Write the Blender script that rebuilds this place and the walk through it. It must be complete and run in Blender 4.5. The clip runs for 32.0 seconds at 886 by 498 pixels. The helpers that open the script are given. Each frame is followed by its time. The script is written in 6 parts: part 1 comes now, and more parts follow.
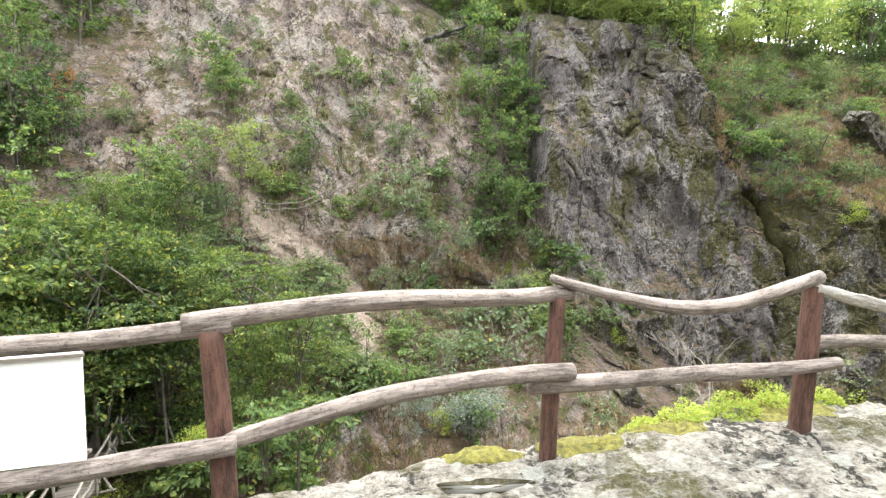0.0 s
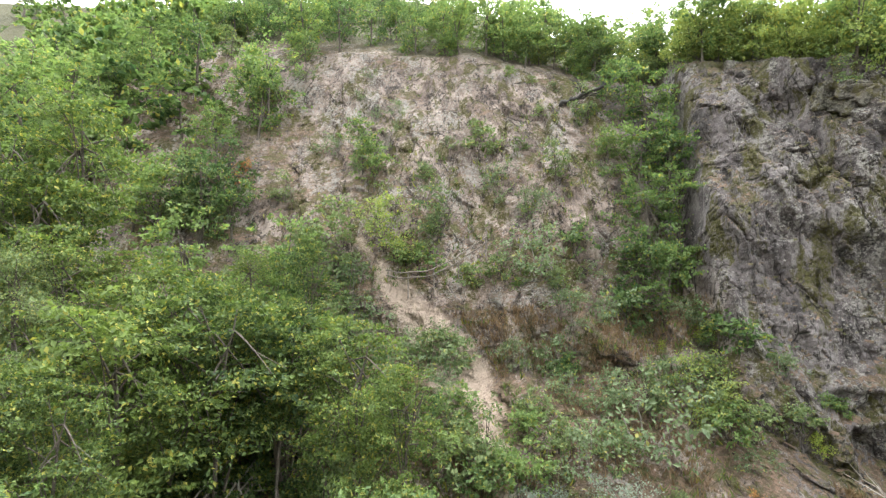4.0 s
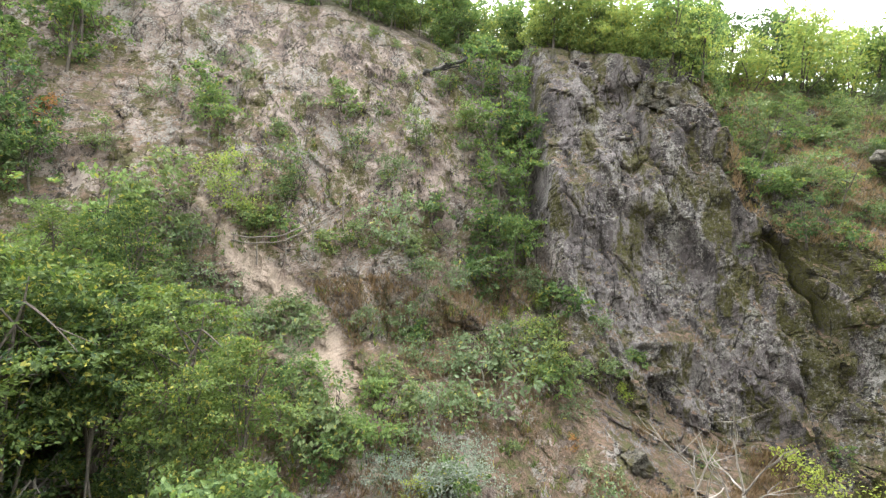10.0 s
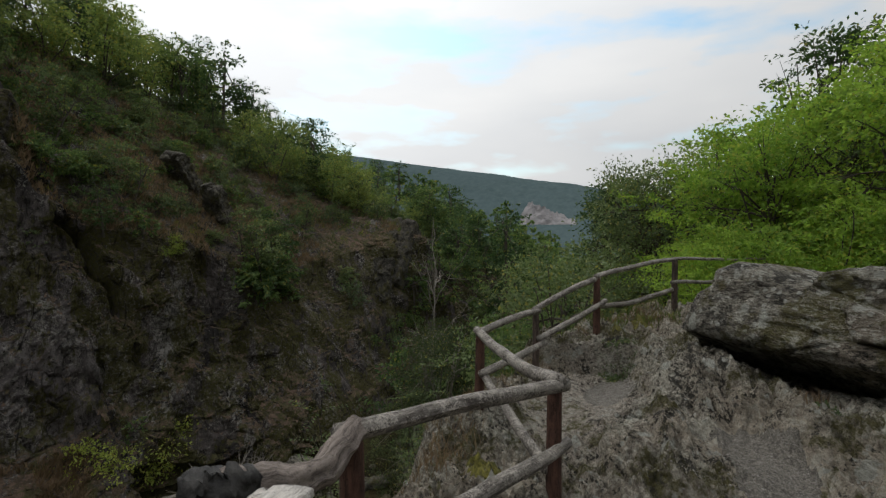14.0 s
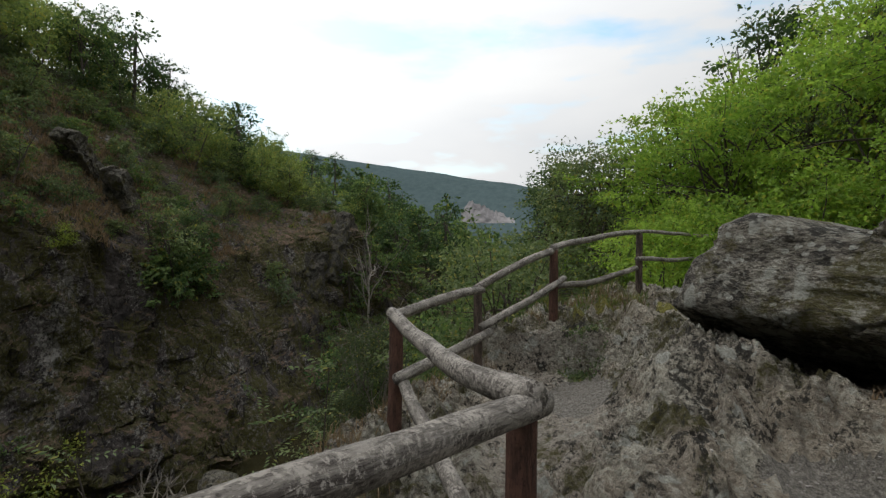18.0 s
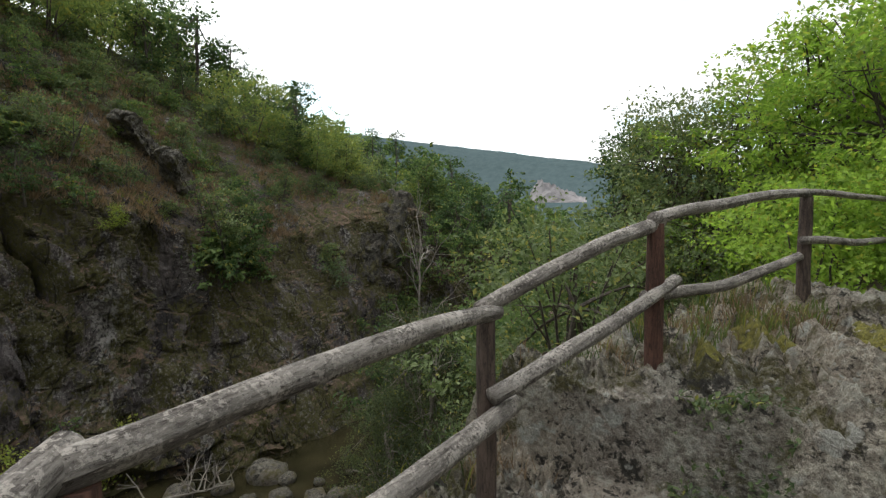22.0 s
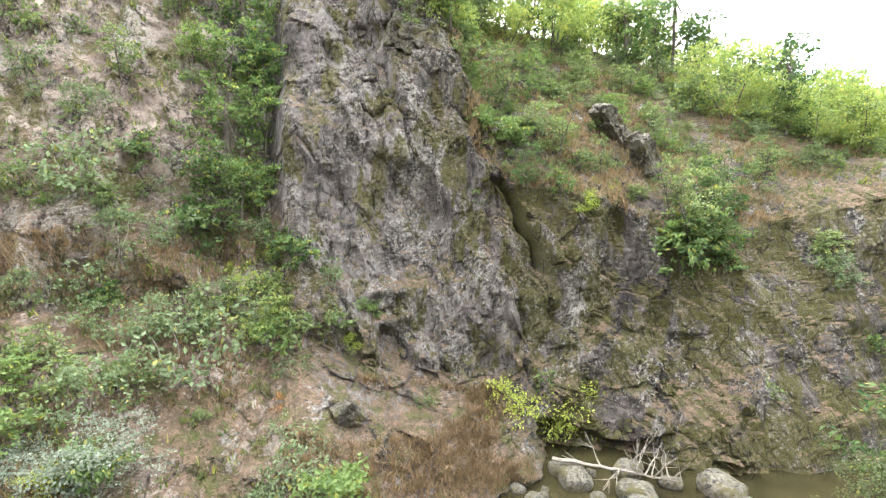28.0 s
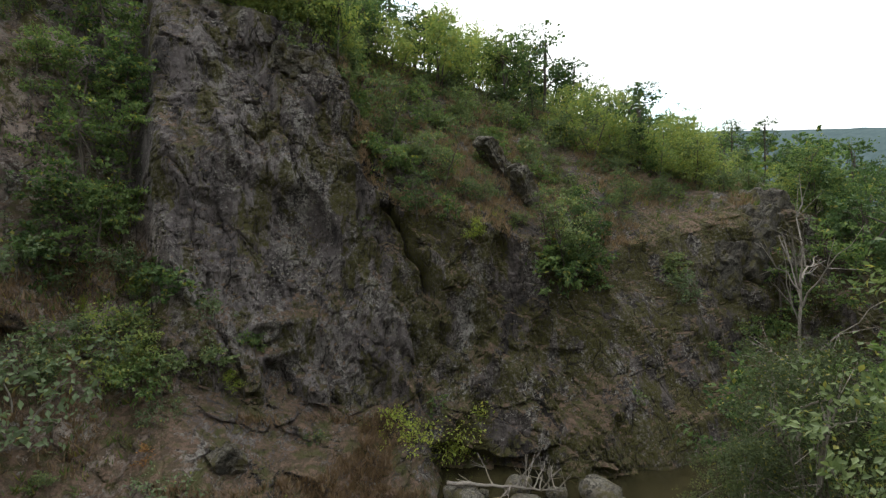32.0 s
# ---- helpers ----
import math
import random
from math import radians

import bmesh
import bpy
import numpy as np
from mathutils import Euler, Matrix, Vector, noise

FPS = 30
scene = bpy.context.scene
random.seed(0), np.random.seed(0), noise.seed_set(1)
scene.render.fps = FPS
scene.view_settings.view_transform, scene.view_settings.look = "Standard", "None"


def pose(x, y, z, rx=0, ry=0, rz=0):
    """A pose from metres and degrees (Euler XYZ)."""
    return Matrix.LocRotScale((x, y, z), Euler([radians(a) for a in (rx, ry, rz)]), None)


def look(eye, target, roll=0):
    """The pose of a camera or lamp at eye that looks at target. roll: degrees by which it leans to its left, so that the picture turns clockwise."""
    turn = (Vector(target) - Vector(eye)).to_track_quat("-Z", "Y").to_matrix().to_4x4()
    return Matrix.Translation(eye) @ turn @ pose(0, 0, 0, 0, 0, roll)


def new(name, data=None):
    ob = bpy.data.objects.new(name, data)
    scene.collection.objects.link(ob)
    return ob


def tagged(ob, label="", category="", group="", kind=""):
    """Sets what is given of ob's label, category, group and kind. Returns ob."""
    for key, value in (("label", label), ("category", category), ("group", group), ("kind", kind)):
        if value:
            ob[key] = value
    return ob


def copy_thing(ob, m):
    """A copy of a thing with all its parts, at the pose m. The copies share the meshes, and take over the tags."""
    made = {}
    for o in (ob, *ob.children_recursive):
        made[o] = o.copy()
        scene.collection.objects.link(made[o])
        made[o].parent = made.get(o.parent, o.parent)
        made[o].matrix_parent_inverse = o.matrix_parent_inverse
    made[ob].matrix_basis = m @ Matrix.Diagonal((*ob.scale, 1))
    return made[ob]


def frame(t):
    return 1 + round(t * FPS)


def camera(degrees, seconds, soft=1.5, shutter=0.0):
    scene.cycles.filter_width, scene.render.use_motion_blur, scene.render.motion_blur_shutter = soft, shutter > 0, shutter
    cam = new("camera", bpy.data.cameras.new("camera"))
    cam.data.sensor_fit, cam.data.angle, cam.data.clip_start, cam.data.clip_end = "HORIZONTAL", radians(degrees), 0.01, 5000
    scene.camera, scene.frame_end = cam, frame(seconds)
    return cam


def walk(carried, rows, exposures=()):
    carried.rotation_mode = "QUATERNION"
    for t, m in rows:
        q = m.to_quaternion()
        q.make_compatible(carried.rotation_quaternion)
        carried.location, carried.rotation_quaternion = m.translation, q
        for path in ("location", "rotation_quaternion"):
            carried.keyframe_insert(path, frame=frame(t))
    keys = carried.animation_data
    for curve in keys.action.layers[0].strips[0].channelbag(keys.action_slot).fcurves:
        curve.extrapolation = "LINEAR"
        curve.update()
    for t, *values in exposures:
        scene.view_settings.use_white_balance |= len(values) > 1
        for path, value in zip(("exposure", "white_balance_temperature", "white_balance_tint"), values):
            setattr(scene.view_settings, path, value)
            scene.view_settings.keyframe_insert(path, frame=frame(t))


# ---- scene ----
cam = camera(85.4, 32.0, soft=1.3)
EXPOSURES = [(0.0, 2.1), (1.0, 1.65), (2.0, 1.95), (5.0, 2.0), (7.0, 2.35), (8.0, 2.2), (9.0, 2.05), (10.0, 2.05), (11.0, 1.8), (12.0, 1.45), (12.5, 0.35), (13.0, -0.9), (14.5, -0.85), (16.5, -0.75),
             (19.0, -0.6), (20.0, -0.45), (21.0, 0.6), (22.0, -0.05), (23.0, -0.15), (24.0, 0.1), (24.5, 0.95), (25.0, 1.6), (25.5, 2.4),
             (28.0, 2.5), (29.0, 1.95), (29.5, 1.8), (30.0, 1.5), (30.5, 0.3), (31.0, -0.6), (32.0, 0.25)]
PATH = [
    (0.0, 0.052, -0.015, 1.487, 85.44, 1.02, 0.55),
    (0.5, 0.389, 0.353, 1.473, 85.39, 0.66, -11.54),
    (1.0, 0.567, 0.842, 1.501, 86.27, 0.47, -13.80),
    (1.5, 0.777, 1.132, 1.529, 88.21, 0.69, -8.62),
    (2.0, 0.907, 1.318, 1.570, 90.62, 0.84, 0.05),
    (2.5, 0.911, 1.553, 1.526, 92.60, 0.96, 8.84),
    (3.0, 0.935, 1.691, 1.502, 94.07, 1.07, 14.35),
    (3.5, 1.030, 2.001, 1.456, 94.52, 1.00, 15.69),
    (4.0, 1.085, 2.254, 1.405, 94.00, 1.01, 18.23),
    (4.5, 1.088, 2.307, 1.383, 92.84, 1.21, 26.43),
    (6.5, 1.165, 2.670, 1.369, 88.29, 0.35, 29.26),
    (7.0, 1.137, 2.690, 1.374, 86.72, 0.33, 25.04),
    (7.5, 1.159, 2.690, 1.385, 86.32, 0.26, 22.39),
    (8.0, 1.160, 2.690, 1.393, 87.63, 0.24, 20.25),
    (8.5, 1.163, 2.690, 1.386, 89.47, 0.20, 17.72),
    (9.0, 1.212, 2.690, 1.405, 90.69, 0.08, 13.63),
    (9.5, 1.282, 2.700, 1.425, 90.77, -0.08, 8.04),
    (10.0, 1.357, 2.700, 1.416, 90.01, -0.13, 1.92),
    (10.5, 1.331, 2.710, 1.427, 88.94, -0.35, -4.91),
    (11.0, 1.279, 2.720, 1.405, 88.44, -1.10, -14.25),
    (11.5, 1.422, 2.740, 1.365, 88.79, -1.32, -26.39),
    (12.0, 1.739, 2.720, 1.339, 90.14, -1.09, -41.03),
    (12.5, 1.985, 2.710, 1.367, 90.81, -0.87, -56.09),
    (13.0, 2.352, 2.705, 1.293, 90.15, -0.46, -67.70),
    (13.5, 2.637, 2.712, 1.313, 89.17, -0.44, -71.70),
    (14.0, 2.846, 2.723, 1.313, 89.06, -0.44, -68.67),
    (14.5, 3.054, 2.806, 1.289, 89.98, -0.65, -63.37),
    (16.5, 4.148, 3.232, 1.091, 90.79, -0.25, -71.62),
    (17.0, 4.372, 3.122, 0.932, 90.65, -0.42, -72.35),
    (17.5, 4.572, 3.069, 0.895, 90.02, -0.46, -72.57),
    (18.0, 4.870, 3.112, 0.800, 88.95, -0.49, -75.69),
    (18.5, 5.271, 3.215, 0.637, 87.56, -0.16, -82.18),
    (19.0, 5.549, 3.370, 0.540, 86.40, -0.26, -89.95),
    (19.5, 5.996, 3.206, 0.570, 84.98, 0.09, -96.53),
    (20.0, 6.417, 3.049, 0.541, 83.76, 0.04, -98.36),
    (20.5, 6.692, 3.029, 0.628, 82.88, -0.02, -93.85),
    (21.0, 7.046, 2.925, 0.670, 82.82, 0.23, -86.36),
    (21.5, 7.645, 3.072, 0.605, 84.30, 0.26, -78.00),
    (22.0, 8.085, 3.360, 0.697, 86.61, -0.05, -67.57),
    (22.5, 8.355, 3.509, 0.714, 88.87, -0.08, -56.66),
    (23.0, 8.754, 3.686, 0.675, 90.62, 0.13, -47.40),
    (23.5, 8.873, 3.713, 0.638, 91.89, 0.09, -39.01),
    (24.0, 8.986, 3.950, 0.623, 92.01, -0.03, -32.33),
    (24.5, 9.001, 4.116, 0.666, 89.91, -0.11, -28.04),
    (25.0, 9.051, 4.254, 0.665, 85.66, -0.03, -25.54),
    (25.5, 9.096, 4.234, 0.573, 81.28, 0.18, -23.23),
    (27.5, 9.386, 4.146, 0.552, 82.74, 0.75, -18.47),
    (28.0, 9.315, 4.064, 0.561, 85.17, 0.78, -15.29),
    (28.5, 9.310, 4.037, 0.569, 87.77, 0.87, -13.90),
    (29.0, 9.322, 4.003, 0.553, 90.01, 0.81, -17.36),
    (29.5, 9.373, 4.031, 0.547, 91.39, 0.77, -26.26),
    (30.0, 9.447, 4.117, 0.541, 92.13, 0.73, -38.10),
    (30.5, 9.539, 4.090, 0.535, 91.95, 0.61, -47.99),
    (31.0, 9.550, 4.110, 0.550, 90.50, 0.60, -50.29),
    (31.5, 9.467, 4.080, 0.557, 88.66, 0.73, -42.96),
    (32.0, 9.311, 4.030, 0.570, 88.09, 1.03, -28.27),
]
walk(cam, [(t, pose(x, y, z, rx, ry, rz)) for t, x, y, z, rx, ry, rz in PATH], EXPOSURES)

# ---- world and sun ----
world = bpy.data.worlds.new("overcast_sky")
scene.world = world
world.use_nodes = True


def sky_nodes():
    nt = world.node_tree
    nt.nodes.clear()
    out = nt.nodes.new("ShaderNodeOutputWorld")
    bg = nt.nodes.new("ShaderNodeBackground")
    sky = nt.nodes.new("ShaderNodeTexSky")
    sky.sky_type, sky.sun_disc = "NISHITA", False
    sky.sun_elevation, sky.sun_rotation = radians(62), radians(18)
    coord = nt.nodes.new("ShaderNodeTexCoord")
    mapping = nt.nodes.new("ShaderNodeMapping")
    mapping.inputs["Scale"].default_value = (1.3, 1.3, 5.0)
    noise_a = nt.nodes.new("ShaderNodeTexNoise")
    noise_a.inputs["Scale"].default_value, noise_a.inputs["Detail"].default_value = 2.4, 7.0
    noise_a.inputs["Roughness"].default_value = 0.52
    ramp = nt.nodes.new("ShaderNodeValToRGB")
    ramp.color_ramp.elements[0].position, ramp.color_ramp.elements[1].position = 0.31, 0.48
    noise_b = nt.nodes.new("ShaderNodeTexNoise")
    noise_b.inputs["Scale"].default_value, noise_b.inputs["Detail"].default_value = 1.6, 6.0
    tone = nt.nodes.new("ShaderNodeValToRGB")
    tone.color_ramp.elements[0].position, tone.color_ramp.elements[1].position = 0.35, 0.68
    tone.color_ramp.elements[0].color, tone.color_ramp.elements[1].color = (12.0, 12.3, 12.6, 1), (13.6, 13.7, 13.7, 1)
    mix = nt.nodes.new("ShaderNodeMixRGB")
    lift = nt.nodes.new("ShaderNodeMixRGB")
    lift.blend_type, lift.inputs[0].default_value = "MULTIPLY", 1.0
    lift.inputs[2].default_value = (4.1, 4.05, 3.3, 1)
    link = nt.links.new
    link(coord.outputs["Generated"], mapping.inputs["Vector"])
    link(mapping.outputs[0], noise_a.inputs["Vector"])
    link(mapping.outputs[0], noise_b.inputs["Vector"])
    link(noise_a.outputs[0], ramp.inputs[0])
    link(noise_b.outputs[0], tone.inputs[0])
    link(ramp.outputs[0], mix.inputs[0])
    link(sky.outputs[0], lift.inputs[1])
    link(lift.outputs[0], mix.inputs[1])
    link(tone.outputs[0], mix.inputs[2])
    # the veiled sun brightens the cloud round it
    toward = nt.nodes.new("ShaderNodeVectorMath")
    toward.operation = "DOT_PRODUCT"
    toward.inputs[1].default_value = (0.145, 0.446, 0.883)
    glow = nt.nodes.new("ShaderNodeMapRange")
    glow.interpolation_type = "SMOOTHSTEP"
    for k, value in (("From Min", 0.1), ("From Max", 1.0), ("To Min", 0.7), ("To Max", 1.45)):
        glow.inputs[k].default_value = value
    scaled = nt.nodes.new("ShaderNodeVectorMath")
    scaled.operation = "SCALE"
    link(coord.outputs["Generated"], toward.inputs[0])
    link(toward.outputs["Value"], glow.inputs["Value"])
    link(mix.outputs[0], scaled.inputs[0])
    link(glow.outputs[0], scaled.inputs["Scale"])
    link(scaled.outputs[0], bg.inputs["Color"])
    bg.inputs["Strength"].default_value = 0.12
    link(bg.outputs[0], out.inputs["Surface"])


sky_nodes()
sun = new("sun", bpy.data.lights.new("sun", "SUN"))
sun.data.energy, sun.data.angle, sun.data.color = 1.2, radians(40), (1.0, 0.96, 0.9)
sun.matrix_world = look((4.9, 15.2, 30), (0, 0, 0))

# ---- materials ----
def mat_start(name):
    m = bpy.data.materials.new(name)
    m.use_nodes = True
    nt = m.node_tree
    b = nt.nodes["Principled BSDF"]
    return m, nt, b


def node(nt, kind, **inputs):
    n = nt.nodes.new(kind)
    for k, v in inputs.items():
        n.inputs[k.replace("_", " ")].default_value = v
    return n


def noise_tex(nt, vec, scale, detail=6.0, rough=0.6, distort=0.0):
    n = node(nt, "ShaderNodeTexNoise", Scale=scale, Detail=detail, Roughness=rough, Distortion=distort)
    nt.links.new(vec, n.inputs["Vector"])
    return n.outputs["Fac"]


def ramp_of(nt, fac, stops):
    r = nt.nodes.new("ShaderNodeValToRGB")
    el = r.color_ramp.elements
    while len(el) < len(stops):
        el.new(0.5)
    for e, (p, c) in zip(el, stops):
        e.position = p
        e.color = (c, c, c, 1) if isinstance(c, (int, float)) else (*c, 1)
    nt.links.new(fac, r.inputs[0])
    return r.outputs[0]


def mixed(nt, fac, a, b, blend="MIX"):
    m = nt.nodes.new("ShaderNodeMixRGB")
    m.blend_type = blend
    for sock, v in zip(m.inputs, (fac, a, b)):
        if isinstance(v, (int, float)):
            sock.default_value = v
        elif isinstance(v, tuple):
            sock.default_value = (*v, 1)
        else:
            nt.links.new(v, sock)
    return m.outputs[0]


def maths(nt, op, a, b=0.0, clamp=False):
    m = nt.nodes.new("ShaderNodeMath")
    m.operation, m.use_clamp = op, clamp
    for sock, v in zip(m.inputs, (a, b)):
        if isinstance(v, (int, float)):
            sock.default_value = v
        else:
            nt.links.new(v, sock)
    return m.outputs[0]


def bumped(nt, b, height, strength, distance):
    u = node(nt, "ShaderNodeBump", Strength=strength, Distance=distance)
    nt.links.new(height, u.inputs["Height"])
    nt.links.new(u.outputs[0], b.inputs["Normal"])


def object_vec(nt, scale=(1, 1, 1), turn=(0, 0, 0)):
    c = nt.nodes.new("ShaderNodeTexCoord")
    m = node(nt, "ShaderNodeMapping", Scale=scale, Rotation=turn)
    nt.links.new(c.outputs["Object"], m.inputs["Vector"])
    return m.outputs[0]


def xyz_of(nt, vec):
    s = nt.nodes.new("ShaderNodeSeparateXYZ")
    nt.links.new(vec, s.inputs[0])
    return s.outputs


def normal_z(nt):
    g = nt.nodes.new("ShaderNodeNewGeometry")
    return xyz_of(nt, g.outputs["Normal"])[2]


def edge_lines(nt, vec, scale, thin, strong):
    """Dark joints between blocks: 1 on a joint, 0 away from it."""
    vor = node(nt, "ShaderNodeTexVoronoi", Scale=scale)
    vor.feature = "DISTANCE_TO_EDGE"
    nt.links.new(vec, vor.inputs["Vector"])
    return ramp_of(nt, vor.outputs["Distance"], [(0.0, strong), (thin, 0.0)])


def cliff_material():
    m, nt, b = mat_start("cliff_rock")
    v = object_vec(nt)
    streak = object_vec(nt, (1.0, 1.0, 0.5), (0, radians(-20), 0))
    band = object_vec(nt, (1.0, 1.0, 0.33), (0, radians(-24), 0))
    pos = xyz_of(nt, v)
    nz = normal_z(nt)
    broad = noise_tex(nt, v, 0.11, 4, 0.55)
    mid = noise_tex(nt, streak, 0.6, 9, 0.72, 0.4)
    fine = noise_tex(nt, v, 5.0, 8, 0.74)
    grain = noise_tex(nt, v, 19.0, 4, 0.7)
    dark = ramp_of(nt, mid, [(0.38, (0.03, 0.026, 0.025)), (0.5, (0.078, 0.066, 0.061)), (0.63, (0.152, 0.131, 0.121))])
    pale = ramp_of(nt, mid, [(0.36, (0.07, 0.055, 0.047)), (0.5, (0.195, 0.15, 0.126)), (0.64, (0.36, 0.295, 0.252))])
    rib = ramp_of(nt, mid, [(0.37, (0.05, 0.044, 0.042)), (0.5, (0.13, 0.112, 0.107)), (0.64, (0.225, 0.2, 0.192))])
    # pale slabs up the gorge, a grey rib, the mossy wall beyond with shade in its colour
    ragged = maths(nt, "MULTIPLY", maths(nt, "SUBTRACT", broad, 0.5), 0.8)
    east = maths(nt, "ADD", maths(nt, "ADD", maths(nt, "MULTIPLY", pos[0], 0.1), maths(nt, "MULTIPLY", pos[2], 0.03)), ragged)
    col = mixed(nt, ramp_of(nt, maths(nt, "ADD", east, -0.2), [(0.35, 0.0), (0.6, 1.0)]), pale, rib)
    col = mixed(nt, ramp_of(nt, maths(nt, "MULTIPLY", east, 0.25), [(0.42, 0.0), (0.54, 1.0)]), col, dark)
    # dark crust and pale lichen in small plates, thicker along leaning bands
    bands = noise_tex(nt, band, 0.45, 5, 0.6)
    crust = maths(nt, "ADD", maths(nt, "MULTIPLY", noise_tex(nt, streak, 3.1, 8, 0.78), 0.75), maths(nt, "MULTIPLY", bands, 0.25))
    col = mixed(nt, ramp_of(nt, crust, [(0.44, 0.85), (0.47, 0.0)]), col, (0.026, 0.023, 0.02))
    plate = maths(nt, "ADD", maths(nt, "MULTIPLY", noise_tex(nt, v, 5.2, 8, 0.8), 0.62), maths(nt, "MULTIPLY", noise_tex(nt, band, 0.38, 6, 0.6), 0.38))
    col = mixed(nt, ramp_of(nt, plate, [(0.53, 0.0), (0.548, 0.9)]), col, mixed(nt, grain, (0.17, 0.158, 0.135), (0.36, 0.34, 0.305)))
    # moss in hanging streaks
    damp = maths(nt, "MULTIPLY", ramp_of(nt, maths(nt, "MULTIPLY", pos[0], 0.02), [(0.3, 0.0), (0.55, 1.0)]), 0.07)
    moss = ramp_of(nt, maths(nt, "ADD", noise_tex(nt, band, 0.6, 8, 0.66), damp), [(0.53, 0.0), (0.575, 0.92)])
    cushions = ramp_of(nt, maths(nt, "ADD", noise_tex(nt, v, 0.28, 8, 0.7), damp), [(0.59, 0.0), (0.62, 0.95)])
    moss = maths(nt, "MULTIPLY", maths(nt, "MAXIMUM", moss, cushions), ramp_of(nt, fine, [(0.4, 0.2), (0.5, 1.0)]))
    col = mixed(nt, moss, col, mixed(nt, grain, (0.036, 0.034, 0.008), (0.1, 0.092, 0.025)))
    # joints of the blocks
    bent_vec = mixed(nt, 0.3, streak, node_color(nt, streak, 0.9))
    joint = maths(nt, "MAXIMUM", edge_lines(nt, bent_vec, 0.75, 0.03, 0.9), edge_lines(nt, mixed(nt, 0.15, streak, node_color(nt, streak, 2.2)), 2.3, 0.045, 0.6))
    joint = maths(nt, "MULTIPLY", joint, ramp_of(nt, noise_tex(nt, v, 0.9, 4, 0.6), [(0.42, 0.0), (0.56, 1.0)]))
    col = mixed(nt, joint, col, (0.014, 0.012, 0.01))
    # red-brown soil with dead grass, and green tufts, on the gentler ground
    soil = mixed(nt, fine, mixed(nt, grain, (0.06, 0.038, 0.026), (0.165, 0.106, 0.074)), (0.235, 0.163, 0.117))
    soil = mixed(nt, ramp_of(nt, noise_tex(nt, v, 2.4, 8, 0.75), [(0.47, 0.0), (0.53, 0.8)]), soil, mixed(nt, grain, (0.042, 0.033, 0.022), (0.115, 0.089, 0.06)))
    soil = mixed(nt, ramp_of(nt, noise_tex(nt, v, 0.9, 8, 0.7), [(0.51, 0.0), (0.6, 0.8)]), soil, mixed(nt, grain, (0.042, 0.048, 0.014), (0.11, 0.118, 0.04)))
    rough = maths(nt, "ADD", maths(nt, "MULTIPLY", maths(nt, "SUBTRACT", noise_tex(nt, v, 0.45, 7, 0.66), 0.5), 1.5), maths(nt, "MULTIPLY", maths(nt, "SUBTRACT", noise_tex(nt, v, 2.1, 8, 0.75), 0.5), 1.3))
    flat = maths(nt, "ADD", maths(nt, "MULTIPLY", nz, 0.6), rough)
    # the lower slope carries more soil
    low = ramp_of(nt, maths(nt, "ADD", maths(nt, "MULTIPLY", pos[0], 0.06), maths(nt, "MULTIPLY", pos[2], 0.1)), [(0.0, 0.2), (0.5, 0.0)])
    flat = maths(nt, "ADD", flat, maths(nt, "MULTIPLY", low, 0.5))
    col = mixed(nt, ramp_of(nt, flat, [(0.43, 0.0), (0.51, 1.0)]), col, soil)
    # leaf litter under the wood above the slabs, the trees' shade put into its dark colour
    high = maths(nt, "ADD", maths(nt, "ADD", pos[2], maths(nt, "MULTIPLY", pos[0], 0.22)), maths(nt, "MULTIPLY", broad, 6.0))
    col = mixed(nt, ramp_of(nt, maths(nt, "MULTIPLY", high, 0.02), [(0.46, 0.0), (0.54, 0.9)]), col, mixed(nt, fine, (0.03, 0.035, 0.015), (0.1, 0.095, 0.05)))
    # a chute of pinkish sand below the far path
    away = maths(nt, "ADD", maths(nt, "ABSOLUTE", maths(nt, "ADD", maths(nt, "ADD", pos[0], 11.2), maths(nt, "MULTIPLY", pos[2], 0.95))), maths(nt, "MULTIPLY", maths(nt, "ABSOLUTE", maths(nt, "ADD", pos[2], 2.8)), 0.3))
    away = maths(nt, "ADD", away, maths(nt, "MULTIPLY", maths(nt, "SUBTRACT", noise_tex(nt, v, 1.1, 7, 0.7), 0.5), 3.2))
    col = mixed(nt, ramp_of(nt, maths(nt, "MULTIPLY", away, 0.3), [(0.56, 0.9), (0.74, 0.0)]), col, mixed(nt, fine, (0.22, 0.165, 0.125), (0.5, 0.4, 0.32)))
    nt.links.new(col, b.inputs["Base Color"])
    b.inputs["Roughness"].default_value = 0.92
    b.inputs["Specular IOR Level"].default_value = 0.2
    h = maths(nt, "ADD", maths(nt, "MULTIPLY", mid, 1.0), maths(nt, "ADD", maths(nt, "MULTIPLY", fine, 0.6), maths(nt, "MULTIPLY", grain, 0.15)))
    vor = node(nt, "ShaderNodeTexVoronoi", Scale=1.4)
    nt.links.new(mixed(nt, 0.12, streak, node_color(nt, streak, 1.5)), vor.inputs["Vector"])
    h = maths(nt, "ADD", h, maths(nt, "SUBTRACT", maths(nt, "MULTIPLY", vor.outputs[0], 0.5), maths(nt, "MULTIPLY", joint, 0.35)))
    bumped(nt, b, h, 1.0, 0.42)
    return m


